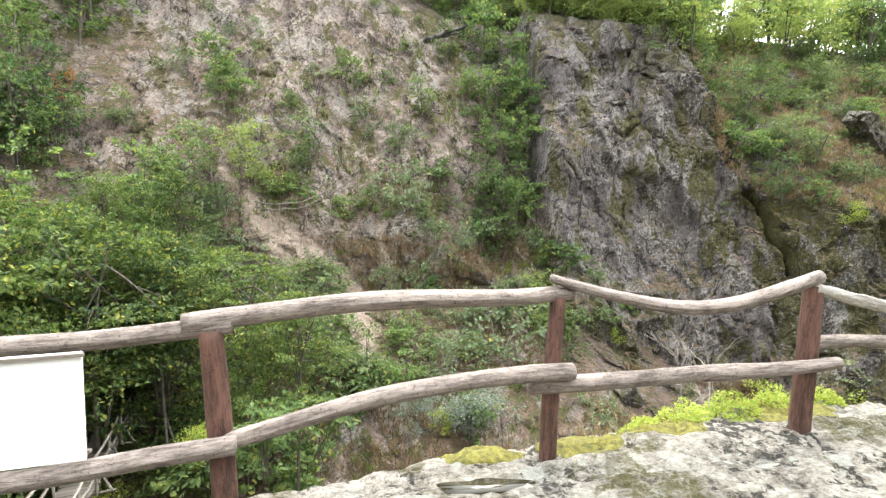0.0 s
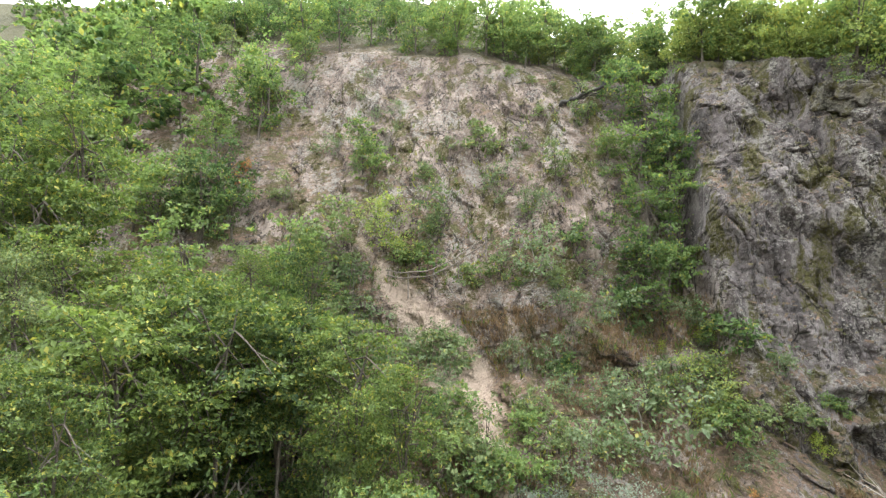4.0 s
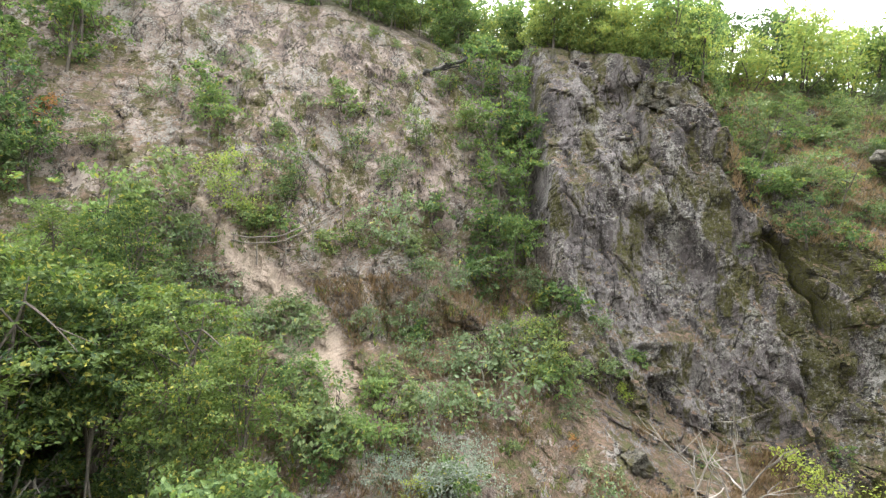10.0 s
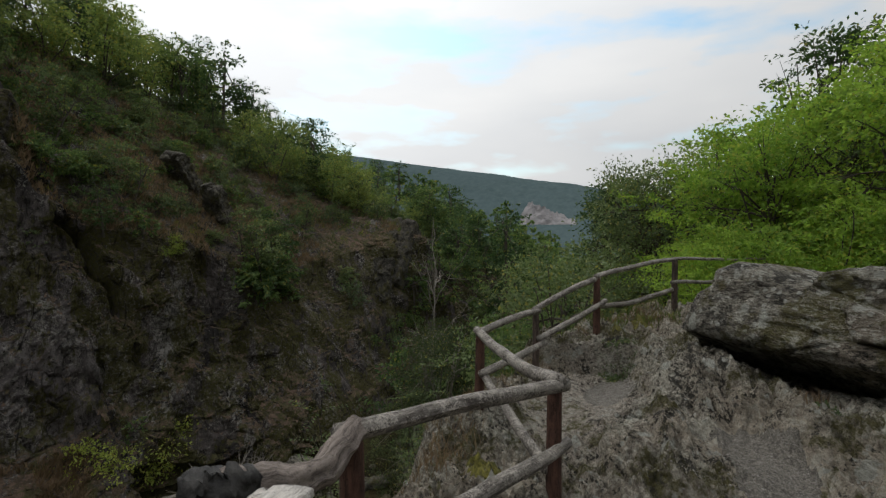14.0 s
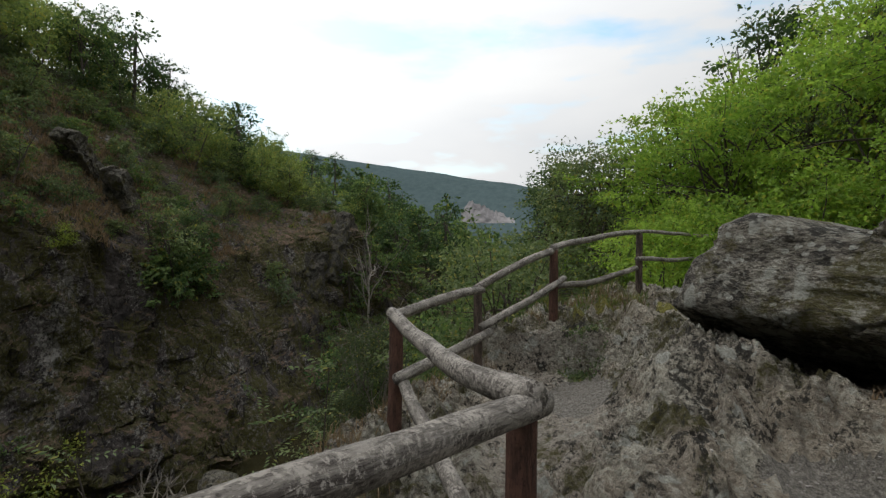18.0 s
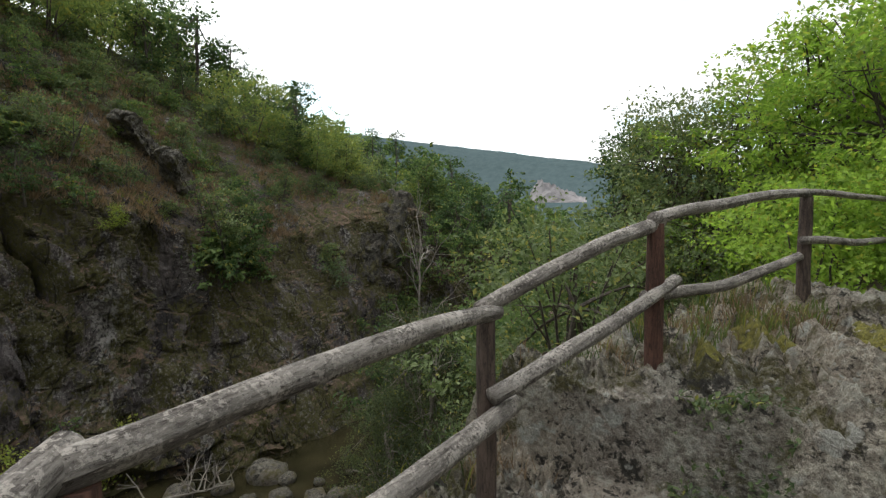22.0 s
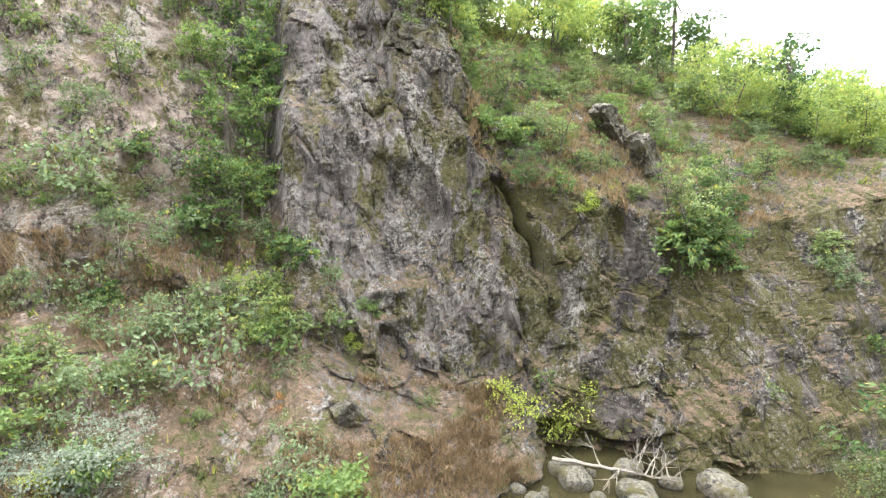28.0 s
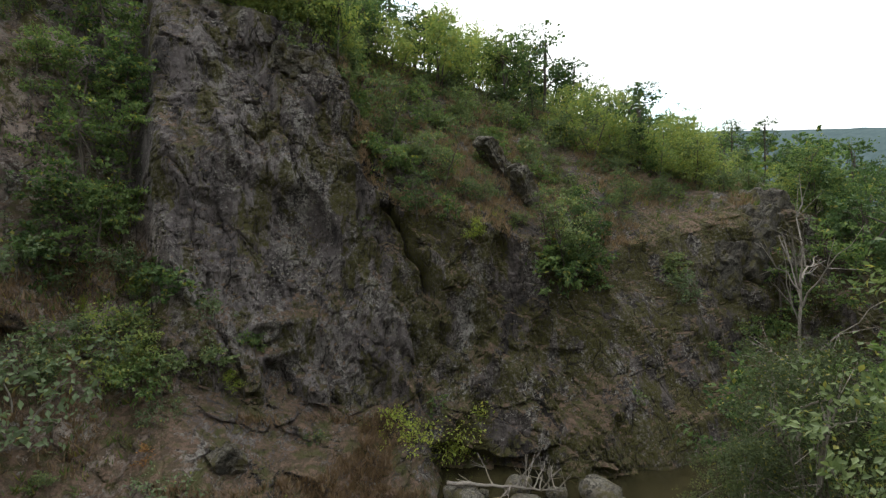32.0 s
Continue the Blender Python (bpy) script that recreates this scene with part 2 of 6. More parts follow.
def ledge_material(name, light=1.0, lichen_amount=0.62, worn=False, crust=0.75, beds=(1.0, 1.25, 1.5), turn=(12, -10, 25)):
    """Eroded grey volcanic rock with lichen, moss in the hollows and grit."""
    m, nt, b = mat_start(name)
    v = object_vec(nt)
    bed = object_vec(nt, beds, tuple(radians(a) for a in turn))
    broad = noise_tex(nt, v, 0.7, 5, 0.6)
    mid = noise_tex(nt, bed, 2.6, 10, 0.72, 0.6)
    fine = noise_tex(nt, bed, 15.0, 9, 0.74, 0.3)
    grain = noise_tex(nt, v, 90.0, 3, 0.7)
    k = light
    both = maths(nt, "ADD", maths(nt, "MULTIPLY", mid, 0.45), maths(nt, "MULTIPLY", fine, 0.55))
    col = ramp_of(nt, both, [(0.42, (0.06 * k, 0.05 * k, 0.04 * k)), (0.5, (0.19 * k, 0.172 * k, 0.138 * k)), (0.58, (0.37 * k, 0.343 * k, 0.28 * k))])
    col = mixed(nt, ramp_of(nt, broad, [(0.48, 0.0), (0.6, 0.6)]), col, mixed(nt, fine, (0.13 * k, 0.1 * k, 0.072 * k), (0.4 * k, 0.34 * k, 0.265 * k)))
    if worn:
        pos = xyz_of(nt, v)
        wide = ramp_of(nt, maths(nt, "ADD", maths(nt, "MULTIPLY", pos[0], -0.2), maths(nt, "MULTIPLY", broad, 1.6)), [(0.0, 0.0), (0.45, 0.85)])
        col = mixed(nt, wide, col, ramp_of(nt, both, [(0.39, (0.09, 0.08, 0.065)), (0.47, (0.27, 0.243, 0.204)), (0.58, (0.46, 0.42, 0.36))]))
        # trodden smooth and pale between the posts and the boulder
        way = maths(nt, "ADD", maths(nt, "ABSOLUTE", maths(nt, "ADD", maths(nt, "SUBTRACT", pos[1], 3.35), maths(nt, "MULTIPLY", maths(nt, "SUBTRACT", pos[0], 9.6), -0.05))), maths(nt, "MULTIPLY", maths(nt, "ABSOLUTE", maths(nt, "SUBTRACT", pos[0], 9.4)), 0.3))
        way = maths(nt, "ADD", way, maths(nt, "MULTIPLY", maths(nt, "SUBTRACT", mid, 0.5), 1.6))
        col = mixed(nt, ramp_of(nt, way, [(0.6, 0.9), (0.9, 0.0)]), col, ramp_of(nt, fine, [(0.4, (0.2, 0.168, 0.135)), (0.6, (0.44, 0.39, 0.325))]))
    # black crust in patches, crevice shade painted into the pits, pale crust between
    pit = maths(nt, "ADD", maths(nt, "MULTIPLY", noise_tex(nt, bed, 17.0, 8, 0.7, 0.4), 0.35), maths(nt, "ADD", maths(nt, "MULTIPLY", noise_tex(nt, v, 4.6, 9, 0.68, 0.3), 0.45), maths(nt, "MULTIPLY", noise_tex(nt, v, 1.2, 4, 0.6), 0.2)))
    col = mixed(nt, ramp_of(nt, pit, [(0.445, 0.95), (0.48, 0.0)]), col, (0.03, 0.027, 0.021))
    col = mixed(nt, ramp_of(nt, pit, [(0.53, 0.0), (0.56, crust)]), col, mixed(nt, grain, (0.34, 0.328, 0.275), (0.57, 0.55, 0.47)))
    for scale, low, high in ((4.2, lichen_amount, 0.95), (11.0, lichen_amount + 0.02, 0.9)):
        vor = node(nt, "ShaderNodeTexVoronoi", Scale=scale)
        warped = mixed(nt, 0.5 / scale, v, node_color(nt, v, scale * 2.2))
        nt.links.new(warped, vor.inputs["Vector"])
        spots = maths(nt, "MULTIPLY", ramp_of(nt, vor.outputs[0], [(0.29, 1.0), (0.33, 0.0)]), ramp_of(nt, noise_tex(nt, v, 1.3 + 0.2 * scale, 4, 0.6), [(low - 0.06, 0.0), (low, high)]))
        col = mixed(nt, spots, col, mixed(nt, fine, (0.2, 0.2, 0.17), (0.6, 0.59, 0.52)))
    moss = maths(nt, "MULTIPLY", ramp_of(nt, noise_tex(nt, v, 1.3, 8, 0.72), [(0.52, 0.0), (0.57, 0.95)]), ramp_of(nt, fine, [(0.4, 0.1), (0.52, 1.0)]))
    col = mixed(nt, moss, col, mixed(nt, grain, (0.03, 0.028, 0.008), (0.13, 0.115, 0.03)))
    # small chips and specks
    speck = noise_tex(nt, v, 46.0, 5, 0.8)
    col = mixed(nt, ramp_of(nt, speck, [(0.36, 0.4), (0.42, 0.0)]), col, (0.025, 0.021, 0.017))
    col = mixed(nt, ramp_of(nt, speck, [(0.62, 0.0), (0.66, 0.3)]), col, (0.45 * k, 0.42 * k, 0.36 * k))
    nt.links.new(col, b.inputs["Base Color"])
    b.inputs["Roughness"].default_value = 0.88
    b.inputs["Specular IOR Level"].default_value = 0.3
    pits = node(nt, "ShaderNodeTexVoronoi", Scale=13.0)
    nt.links.new(mixed(nt, 0.06, bed, node_color(nt, bed, 9.0)), pits.inputs["Vector"])
    h = maths(nt, "ADD", mid, maths(nt, "ADD", maths(nt, "MULTIPLY", fine, 0.7), maths(nt, "MULTIPLY", grain, 0.08)))
    h = maths(nt, "ADD", h, maths(nt, "MULTIPLY", ramp_of(nt, pits.outputs[0], [(0.1, 0.0), (0.5, 1.0)]), 0.18))
    h = maths(nt, "ADD", h, maths(nt, "MULTIPLY", ramp_of(nt, pit, [(0.4, 0.0), (0.56, 1.0)]), 0.35))
    h = maths(nt, "ADD", h, maths(nt, "MULTIPLY", speck, 0.12))
    bumped(nt, b, h, 1.0, 0.1)
    return m


def node_color(nt, vec, scale):
    n = node(nt, "ShaderNodeTexNoise", Scale=scale, Detail=3.0)
    nt.links.new(vec, n.inputs["Vector"])
    return n.outputs["Color"]


def gravel_material():
    m, nt, b = mat_start("grit")
    v = object_vec(nt)
    a = noise_tex(nt, v, 60, 6, 0.75)
    c = noise_tex(nt, v, 2.0, 5, 0.6)
    col = mixed(nt, c, ramp_of(nt, a, [(0.36, (0.03, 0.026, 0.021)), (0.5, (0.128, 0.113, 0.094)), (0.62, (0.34, 0.315, 0.275))]), ramp_of(nt, noise_tex(nt, v, 24, 6, 0.75), [(0.4, (0.06, 0.053, 0.043)), (0.6, (0.27, 0.245, 0.205))]))
    nt.links.new(col, b.inputs["Base Color"])
    b.inputs["Roughness"].default_value = 0.95
    bumped(nt, b, a, 1.0, 0.035)
    return m


def log_material(name, dark, light, speckled=0.0, rough=0.85):
    """Weathered round wood: the grain runs along the UV's v."""
    m, nt, b = mat_start(name)
    uv = nt.nodes.new("ShaderNodeUVMap")
    mp = node(nt, "ShaderNodeMapping", Scale=(1.0, 0.16, 1.0))
    info = nt.nodes.new("ShaderNodeObjectInfo")
    nt.links.new(uv.outputs[0], mp.inputs["Vector"])
    comb = nt.nodes.new("ShaderNodeCombineXYZ")
    nt.links.new(maths(nt, "MULTIPLY", info.outputs["Random"], 9.0), comb.inputs[2])
    nt.links.new(comb.outputs[0], mp.inputs["Location"])
    g = noise_tex(nt, mp.outputs[0], 60.0, 8, 0.74, 0.3)
    k = noise_tex(nt, mp.outputs[0], 12.0, 6, 0.65, 0.3)
    v = object_vec(nt)
    patch = noise_tex(nt, mp.outputs[0], 24.0, 9, 0.72, 0.2)
    split = noise_tex(nt, mp.outputs[0], 13.0, 3, 0.5, 0.2)
    col = ramp_of(nt, maths(nt, "ADD", maths(nt, "MULTIPLY", g, 0.65), maths(nt, "MULTIPLY", k, 0.35)), [(0.4, dark), (0.5, tuple(0.5 * (p + q) for p, q in zip(dark, light))), (0.6, light)])
    col = mixed(nt, ramp_of(nt, patch, [(0.52, 0.0), (0.62, 0.5)]), col, tuple(min(1.0, c * 1.2) for c in light))
    col = mixed(nt, ramp_of(nt, noise_tex(nt, v, 3.1, 6, 0.7), [(0.3, 0.7), (0.44, 0.0)]), col, dark)
    # crusts of lichen in fine specks
    flecks = noise_tex(nt, v, 55.0, 6, 0.75)
    where = noise_tex(nt, v, 6.0, 4, 0.6)
    col = mixed(nt, ramp_of(nt, maths(nt, "ADD", maths(nt, "MULTIPLY", flecks, 0.6), maths(nt, "MULTIPLY", where, 0.4)), [(0.52, 0.0), (0.55, speckled)]), col, tuple(min(1.0, c * 1.45) for c in light))
    col = mixed(nt, ramp_of(nt, flecks, [(0.36, 0.8), (0.42, 0.0)]), col, tuple(0.6 * c for c in dark))
    # drying cracks along the grain
    crack = ramp_of(nt, maths(nt, "ABSOLUTE", maths(nt, "SUBTRACT", split, 0.47)), [(0.002, 0.35), (0.005, 0.0)])
    col = mixed(nt, crack, col, tuple(0.3 * c for c in dark))
    nt.links.new(col, b.inputs["Base Color"])
    b.inputs["Roughness"].default_value = rough
    b.inputs["Specular IOR Level"].default_value = 0.3
    bumped(nt, b, maths(nt, "SUBTRACT", maths(nt, "ADD", g, maths(nt, "MULTIPLY", patch, 0.5)), crack), 0.9, 0.012)
    return m


def leaf_material(name, shade, bright, yellow=0.1, back=0.4):
    m, nt, b = mat_start(name)
    g = nt.nodes.new("ShaderNodeNewGeometry")
    info = nt.nodes.new("ShaderNodeObjectInfo")
    f = maths(nt, "ADD", maths(nt, "MULTIPLY", g.outputs["Random Per Island"], 0.6), maths(nt, "MULTIPLY", info.outputs["Random"], 0.4))
    col = ramp_of(nt, f, [(0.1, shade), (0.85, bright)])
    ye = maths(nt, "GREATER_THAN", g.outputs["Random Per Island"], 1.0 - yellow)
    col = mixed(nt, maths(nt, "MULTIPLY", ye, 0.6), col, (0.3, 0.26, 0.05))
    nt.links.new(col, b.inputs["Base Color"])
    b.inputs["Roughness"].default_value = 0.6
    b.inputs["Specular IOR Level"].default_value = 0.25
    t = nt.nodes.new("ShaderNodeBsdfTranslucent")
    nt.links.new(mixed(nt, 1.0, col, (1.2, 1.25, 0.85), "MULTIPLY"), t.inputs["Color"])
    ms = nt.nodes.new("ShaderNodeMixShader")
    ms.inputs[0].default_value = back
    out = nt.nodes["Material Output"]
    nt.links.new(b.outputs[0], ms.inputs[1])
    nt.links.new(t.outputs[0], ms.inputs[2])
    nt.links.new(ms.outputs[0], out.inputs["Surface"])
    return m


def plain_material(name, a, c, scale=6.0, rough=0.8, bump=0.0):
    m, nt, b = mat_start(name)
    v = object_vec(nt)
    n = noise_tex(nt, v, scale, 7, 0.65)
    nt.links.new(ramp_of(nt, n, [(0.3, a), (0.7, c)]), b.inputs["Base Color"])
    b.inputs["Roughness"].default_value = rough
    if bump:
        bumped(nt, b, n, 0.7, bump)
    return m


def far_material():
    m, nt, b = mat_start("hazed_far_forest")
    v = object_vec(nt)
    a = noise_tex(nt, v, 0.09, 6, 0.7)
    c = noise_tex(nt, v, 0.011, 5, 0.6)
    # haze of the distance is put into the forest colour as blue-green
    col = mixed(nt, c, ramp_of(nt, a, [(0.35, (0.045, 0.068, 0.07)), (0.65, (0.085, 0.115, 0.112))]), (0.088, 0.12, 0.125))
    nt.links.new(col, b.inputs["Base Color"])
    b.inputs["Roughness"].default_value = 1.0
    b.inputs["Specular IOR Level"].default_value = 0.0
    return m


def water_material():
    m, nt, b = mat_start("stream_water")
    v = object_vec(nt, (1, 1, 1))
    nt.links.new(ramp_of(nt, noise_tex(nt, v, 0.5, 5, 0.6), [(0.35, (0.012, 0.011, 0.005)), (0.7, (0.045, 0.038, 0.017))]), b.inputs["Base Color"])
    b.inputs["Roughness"].default_value = 0.08
    bumped(nt, b, noise_tex(nt, v, 3.5, 4, 0.6), 0.25, 0.05)
    return m


CLIFF = cliff_material()
LEDGE = ledge_material("ledge_rock", 1.42, 0.57, True, 0.5)
BOULDER = ledge_material("boulder_rock", 0.95, 0.5, False, 0.75, (1.0, 1.2, 2.4), (4, 8, 0))
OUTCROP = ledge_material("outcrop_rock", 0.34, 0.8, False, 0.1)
SLAB = ledge_material("slope_slab_rock", 0.55, 0.8, False, 0.1)
STONE = ledge_material("stream_stone", 0.75, 0.85, False, 0.05)
GRIT = gravel_material()
RAIL = log_material("weathered_rail_wood", (0.065, 0.05, 0.042), (0.27, 0.225, 0.195), 0.1)
RAIL_LICHEN = log_material("lichened_rail_wood", (0.045, 0.036, 0.03), (0.27, 0.245, 0.215), 0.75)
POST = log_material("stained_post_wood", (0.036, 0.019, 0.013), (0.125, 0.062, 0.044))
POST_GREY = log_material("weathered_post_wood", (0.03, 0.022, 0.018), (0.13, 0.095, 0.075))
BARE = log_material("bare_grey_wood", (0.1, 0.085, 0.07), (0.32, 0.285, 0.245))
BARK = log_material("bark", (0.03, 0.025, 0.02), (0.12, 0.1, 0.08))
PALE = log_material("bleached_split_wood", (0.22, 0.2, 0.18), (0.62, 0.58, 0.53))
CHAR = plain_material("charred_wood", (0.008, 0.008, 0.008), (0.05, 0.045, 0.04), 30, 0.8, 0.02)
DECK = log_material("deck_board_wood", (0.075, 0.062, 0.05), (0.22, 0.19, 0.16))
PAINT = plain_material("white_board_paint", (0.58, 0.59, 0.58), (0.7, 0.7, 0.68), 3, 0.5)
LEAF = leaf_material("hornbeam_leaf", (0.04, 0.078, 0.03), (0.18, 0.25, 0.088), 0.08, 0.5)
LEAF_DARK = leaf_material("oak_leaf", (0.03, 0.06, 0.022), (0.085, 0.14, 0.05), 0.04)
LEAF_PALE = leaf_material("willow_leaf", (0.07, 0.1, 0.05), (0.17, 0.22, 0.12), 0.05)
LEAF_AIRY = leaf_material("locust_leaf", (0.036, 0.052, 0.022), (0.096, 0.122, 0.05), 0.05, 0.45)
LEAF_LIME = leaf_material("lime_leaf", (0.17, 0.24, 0.04), (0.4, 0.45, 0.11), 0.2, 0.5)
LEAF_MID = leaf_material("ash_leaf", (0.06, 0.094, 0.042), (0.175, 0.22, 0.095), 0.08)
STRAW = leaf_material("dry_grass", (0.12, 0.08, 0.048), (0.26, 0.18, 0.11), 0.0, 0.25)
GRASS = leaf_material("green_grass", (0.05, 0.09, 0.02), (0.16, 0.2, 0.06), 0.2, 0.3)
LEAF_NEAR = leaf_material("elm_leaf", (0.12, 0.21, 0.035), (0.32, 0.45, 0.085), 0.1, 0.6)
LEAF_HORN = leaf_material("hornbeam_bright_leaf", (0.02, 0.043, 0.015), (0.138, 0.19, 0.048), 0.1, 0.45)
SILVER = leaf_material("silver_leaf", (0.11, 0.135, 0.105), (0.24, 0.27, 0.22), 0.0, 0.35)
RUST = leaf_material("rust_leaf", (0.16, 0.07, 0.03), (0.32, 0.16, 0.06), 0.1, 0.4)
SPRAY = leaf_material("robinia_leaf", (0.11, 0.16, 0.05), (0.26, 0.31, 0.1), 0.12, 0.5)
CHIP = plain_material("stone_chip", (0.17, 0.155, 0.135), (0.36, 0.335, 0.3), 8, 0.9)
MOSS = plain_material("moss", (0.03, 0.03, 0.006), (0.19, 0.17, 0.03), 26, 1.0, 0.05)
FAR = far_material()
QUARRY = plain_material("quarry_rock", (0.17, 0.155, 0.155), (0.34, 0.315, 0.31), 0.05, 1.0)
WATER = water_material()
DIRT = plain_material("forest_soil", (0.05, 0.04, 0.028), (0.13, 0.105, 0.07), 1.2, 1.0, 0.1)

# ---- mesh helpers ----
def mesh_of(name, verts, faces, material, smooth=True):
    me = bpy.data.meshes.new(name)
    verts = np.asarray(verts, dtype=np.float32)
    faces = np.asarray(faces, dtype=np.int32)
    k = faces.shape[1]
    me.vertices.add(len(verts))
    me.vertices.foreach_set("co", verts.ravel())
    me.loops.add(faces.size)
    me.loops.foreach_set("vertex_index", faces.ravel())
    me.polygons.add(len(faces))
    me.polygons.foreach_set("loop_start", np.arange(0, faces.size, k, dtype=np.int32))
    me.polygons.foreach_set("use_smooth", np.full(len(faces), smooth))
    me.update(calc_edges=True)
    me.materials.append(material)
    return me


def part(name, me, parent=None, label="", kind=""):
    ob = new(name, me)
    if parent is not None:
        ob.parent = parent
    return tagged(ob, label, "", "", kind)


def thing(name, label, category, place=(0, 0, 0), group="", kind=""):
    ob = new(name)
    ob.location = place
    return tagged(ob, label, category, group, kind)


def bm_part(name, bm, material, parent, label=""):
    me = bpy.data.meshes.new(name)
    bm.to_mesh(me)
    bm.free()
    me.materials.append(material)
    return part(name, me, parent, label)


def grid_faces(rows, cols):
    i = np.arange((rows - 1) * (cols - 1))
    r, c = i // (cols - 1), i % (cols - 1)
    a = r * cols + c
    return np.stack([a, a + 1, a + cols + 1, a + cols], 1)


def smooth_step(a, b, v):
    q = np.clip((v - a) / (b - a), 0, 1)
    return q * q * (3 - 2 * q)


def lattice(shape, seed):
    return np.random.RandomState(seed).rand(*shape).astype(np.float32)


LAT = lattice((64, 64, 64), 5)


def vnoise(p):
    """Smooth value noise in -1..1 at points p (n, 3)."""
    f = np.floor(p)
    w = (p - f).astype(np.float32)
    w = w * w * w * (w * (w * 6 - 15) + 10)
    i = f.astype(np.int64) & 63
    j = (i + 1) & 63
    wx, wy, wz = w[:, 0], w[:, 1], w[:, 2]

    def row(iy, iz):
        return LAT[i[:, 0], iy, iz] * (1 - wx) + LAT[j[:, 0], iy, iz] * wx

    a = row(i[:, 1], i[:, 2]) * (1 - wy) + row(j[:, 1], i[:, 2]) * wy
    c = row(i[:, 1], j[:, 2]) * (1 - wy) + row(j[:, 1], j[:, 2]) * wy
    return (a * (1 - wz) + c * wz) * 2 - 1


def fbm(p, octaves=5, gain=0.5, ridged=False):
    total, amp, norm = 0.0, 1.0, 0.0
    q = np.array(p, dtype=np.float64)
    for k in range(octaves):
        n = vnoise(q + 17.3 * k)
        total = total + amp * ((1 - 2 * np.abs(n)) if ridged else n)
        norm += amp
        amp *= gain
        q = q * 2.03
    return total / norm


def cells(p, seed=0):
    """Blocky fracture: for each point the nearest cell's own value, the gap to the next cell and the tilt of its face."""
    f = np.floor(p).astype(np.int64)
    best = np.full(len(p), 9.0)
    second = np.full(len(p), 9.0)
    val = np.zeros(len(p))
    tilt = np.zeros(len(p))
    for dx in (-1, 0, 1):
        for dy in (-1, 0, 1):
            for dz in (-1, 0, 1):
                c = f + (dx, dy, dz)
                k = (c + seed) & 63
                o = np.stack([LAT[k[:, 0], k[:, 1], k[:, 2]], LAT[k[:, 1], k[:, 2], k[:, 0]], LAT[k[:, 2], k[:, 0], k[:, 1]]], 1)
                d = ((c + o - p) ** 2).sum(1)
                near = d < best
                second = np.where(near, best, np.minimum(second, d))
                val = np.where(near, LAT[k[:, 2], k[:, 1], k[:, 0]], val)
                slope = ((o - 0.5) * (p - c - o)).sum(1) * 2
                tilt = np.where(near, slope, tilt)
                best = np.where(near, d, best)
    return val, np.sqrt(second) - np.sqrt(best), tilt


# ---- the far wall of the gorge ----
# x of a station, then y and z of five points up its profile
WALL_WEST = [
    (-150, -32, -10, -22, -4, -6, 6, 25, 34, 70, 72),
    (-75, 2, -12, 8, -6, 20, 3, 46, 30, 95, 66),
    (-40, 9, -12, 16, -6, 25, 3, 44, 28, 85, 58),
    (-22, 17.5, -11.5, 26, -6, 32, 3, 45, 25, 75, 47),
    (-10, 20, -11.5, 31, -4, 34, 2, 46, 23, 70, 39),
    (0, 20.5, -12, 32.4, -4, 36, 2, 47, 19.5, 65, 31),
    (6.8, 23, -14, 34.4, -5, 39, 3, 49, 18.5, 66, 29),
    (7.8, 21, -14, 33.2, -6, 37.6, 5, 45.8, 19, 66, 30),
]
WALL_EAST = [
    (11, 22.8, -14, 33.2, -8, 38.4, 5, 44.4, 18.4, 67, 29),
    (14.1, 25, -14, 33.8, -9, 38.8, 5.4, 42.8, 17.2, 68, 28),
    (17.6, 26.6, -14, 33.6, -10, 38.2, 5.0, 41.2, 15.8, 68, 28),
    (20.4, 27.8, -14, 32.8, -9.5, 36.6, 4.2, 40.6, 13.6, 68, 28),
    (22.2, 28.2, -14, 32.6, -8, 34.6, 2.2, 47, 16.2, 68, 28.4),
    (27.4, 25.8, -14, 31.8, -5, 32.0, 1.0, 48.5, 17.4, 68, 27.8),
    (34.2, 23.2, -14, 28.6, -5, 30.7, -1.8, 49, 17, 70, 26),
    (52.5, 20, -14, 25.1, -5, 28, 1.6, 49.6, 14.3, 75, 21.6),
    (90, 15.4, -14, 22.3, -6, 30.2, 0, 53, 10, 93, 14.7),
    (193, 13, -14, 27, -6, 38, 0, 68, 3.3, 125, 5.6),
]
WALL = np.array(WALL_WEST + WALL_EAST, dtype=float)


def wall_profile(x):
    """The five points (y, z) of the profile at each x."""
    return np.stack([np.interp(x, WALL[:, 0], WALL[:, k]) for k in range(1, 11)], -1).reshape(-1, 5, 2)


def wall_base(x, u):
    p = wall_profile(x)
    i = np.clip(np.floor(u).astype(int), 0, 3)
    w = (u - i)[:, None]
    n = np.arange(len(x))
    yz = p[n, i] * (1 - w) + p[n, i + 1] * w
    return np.column_stack([x, yz])


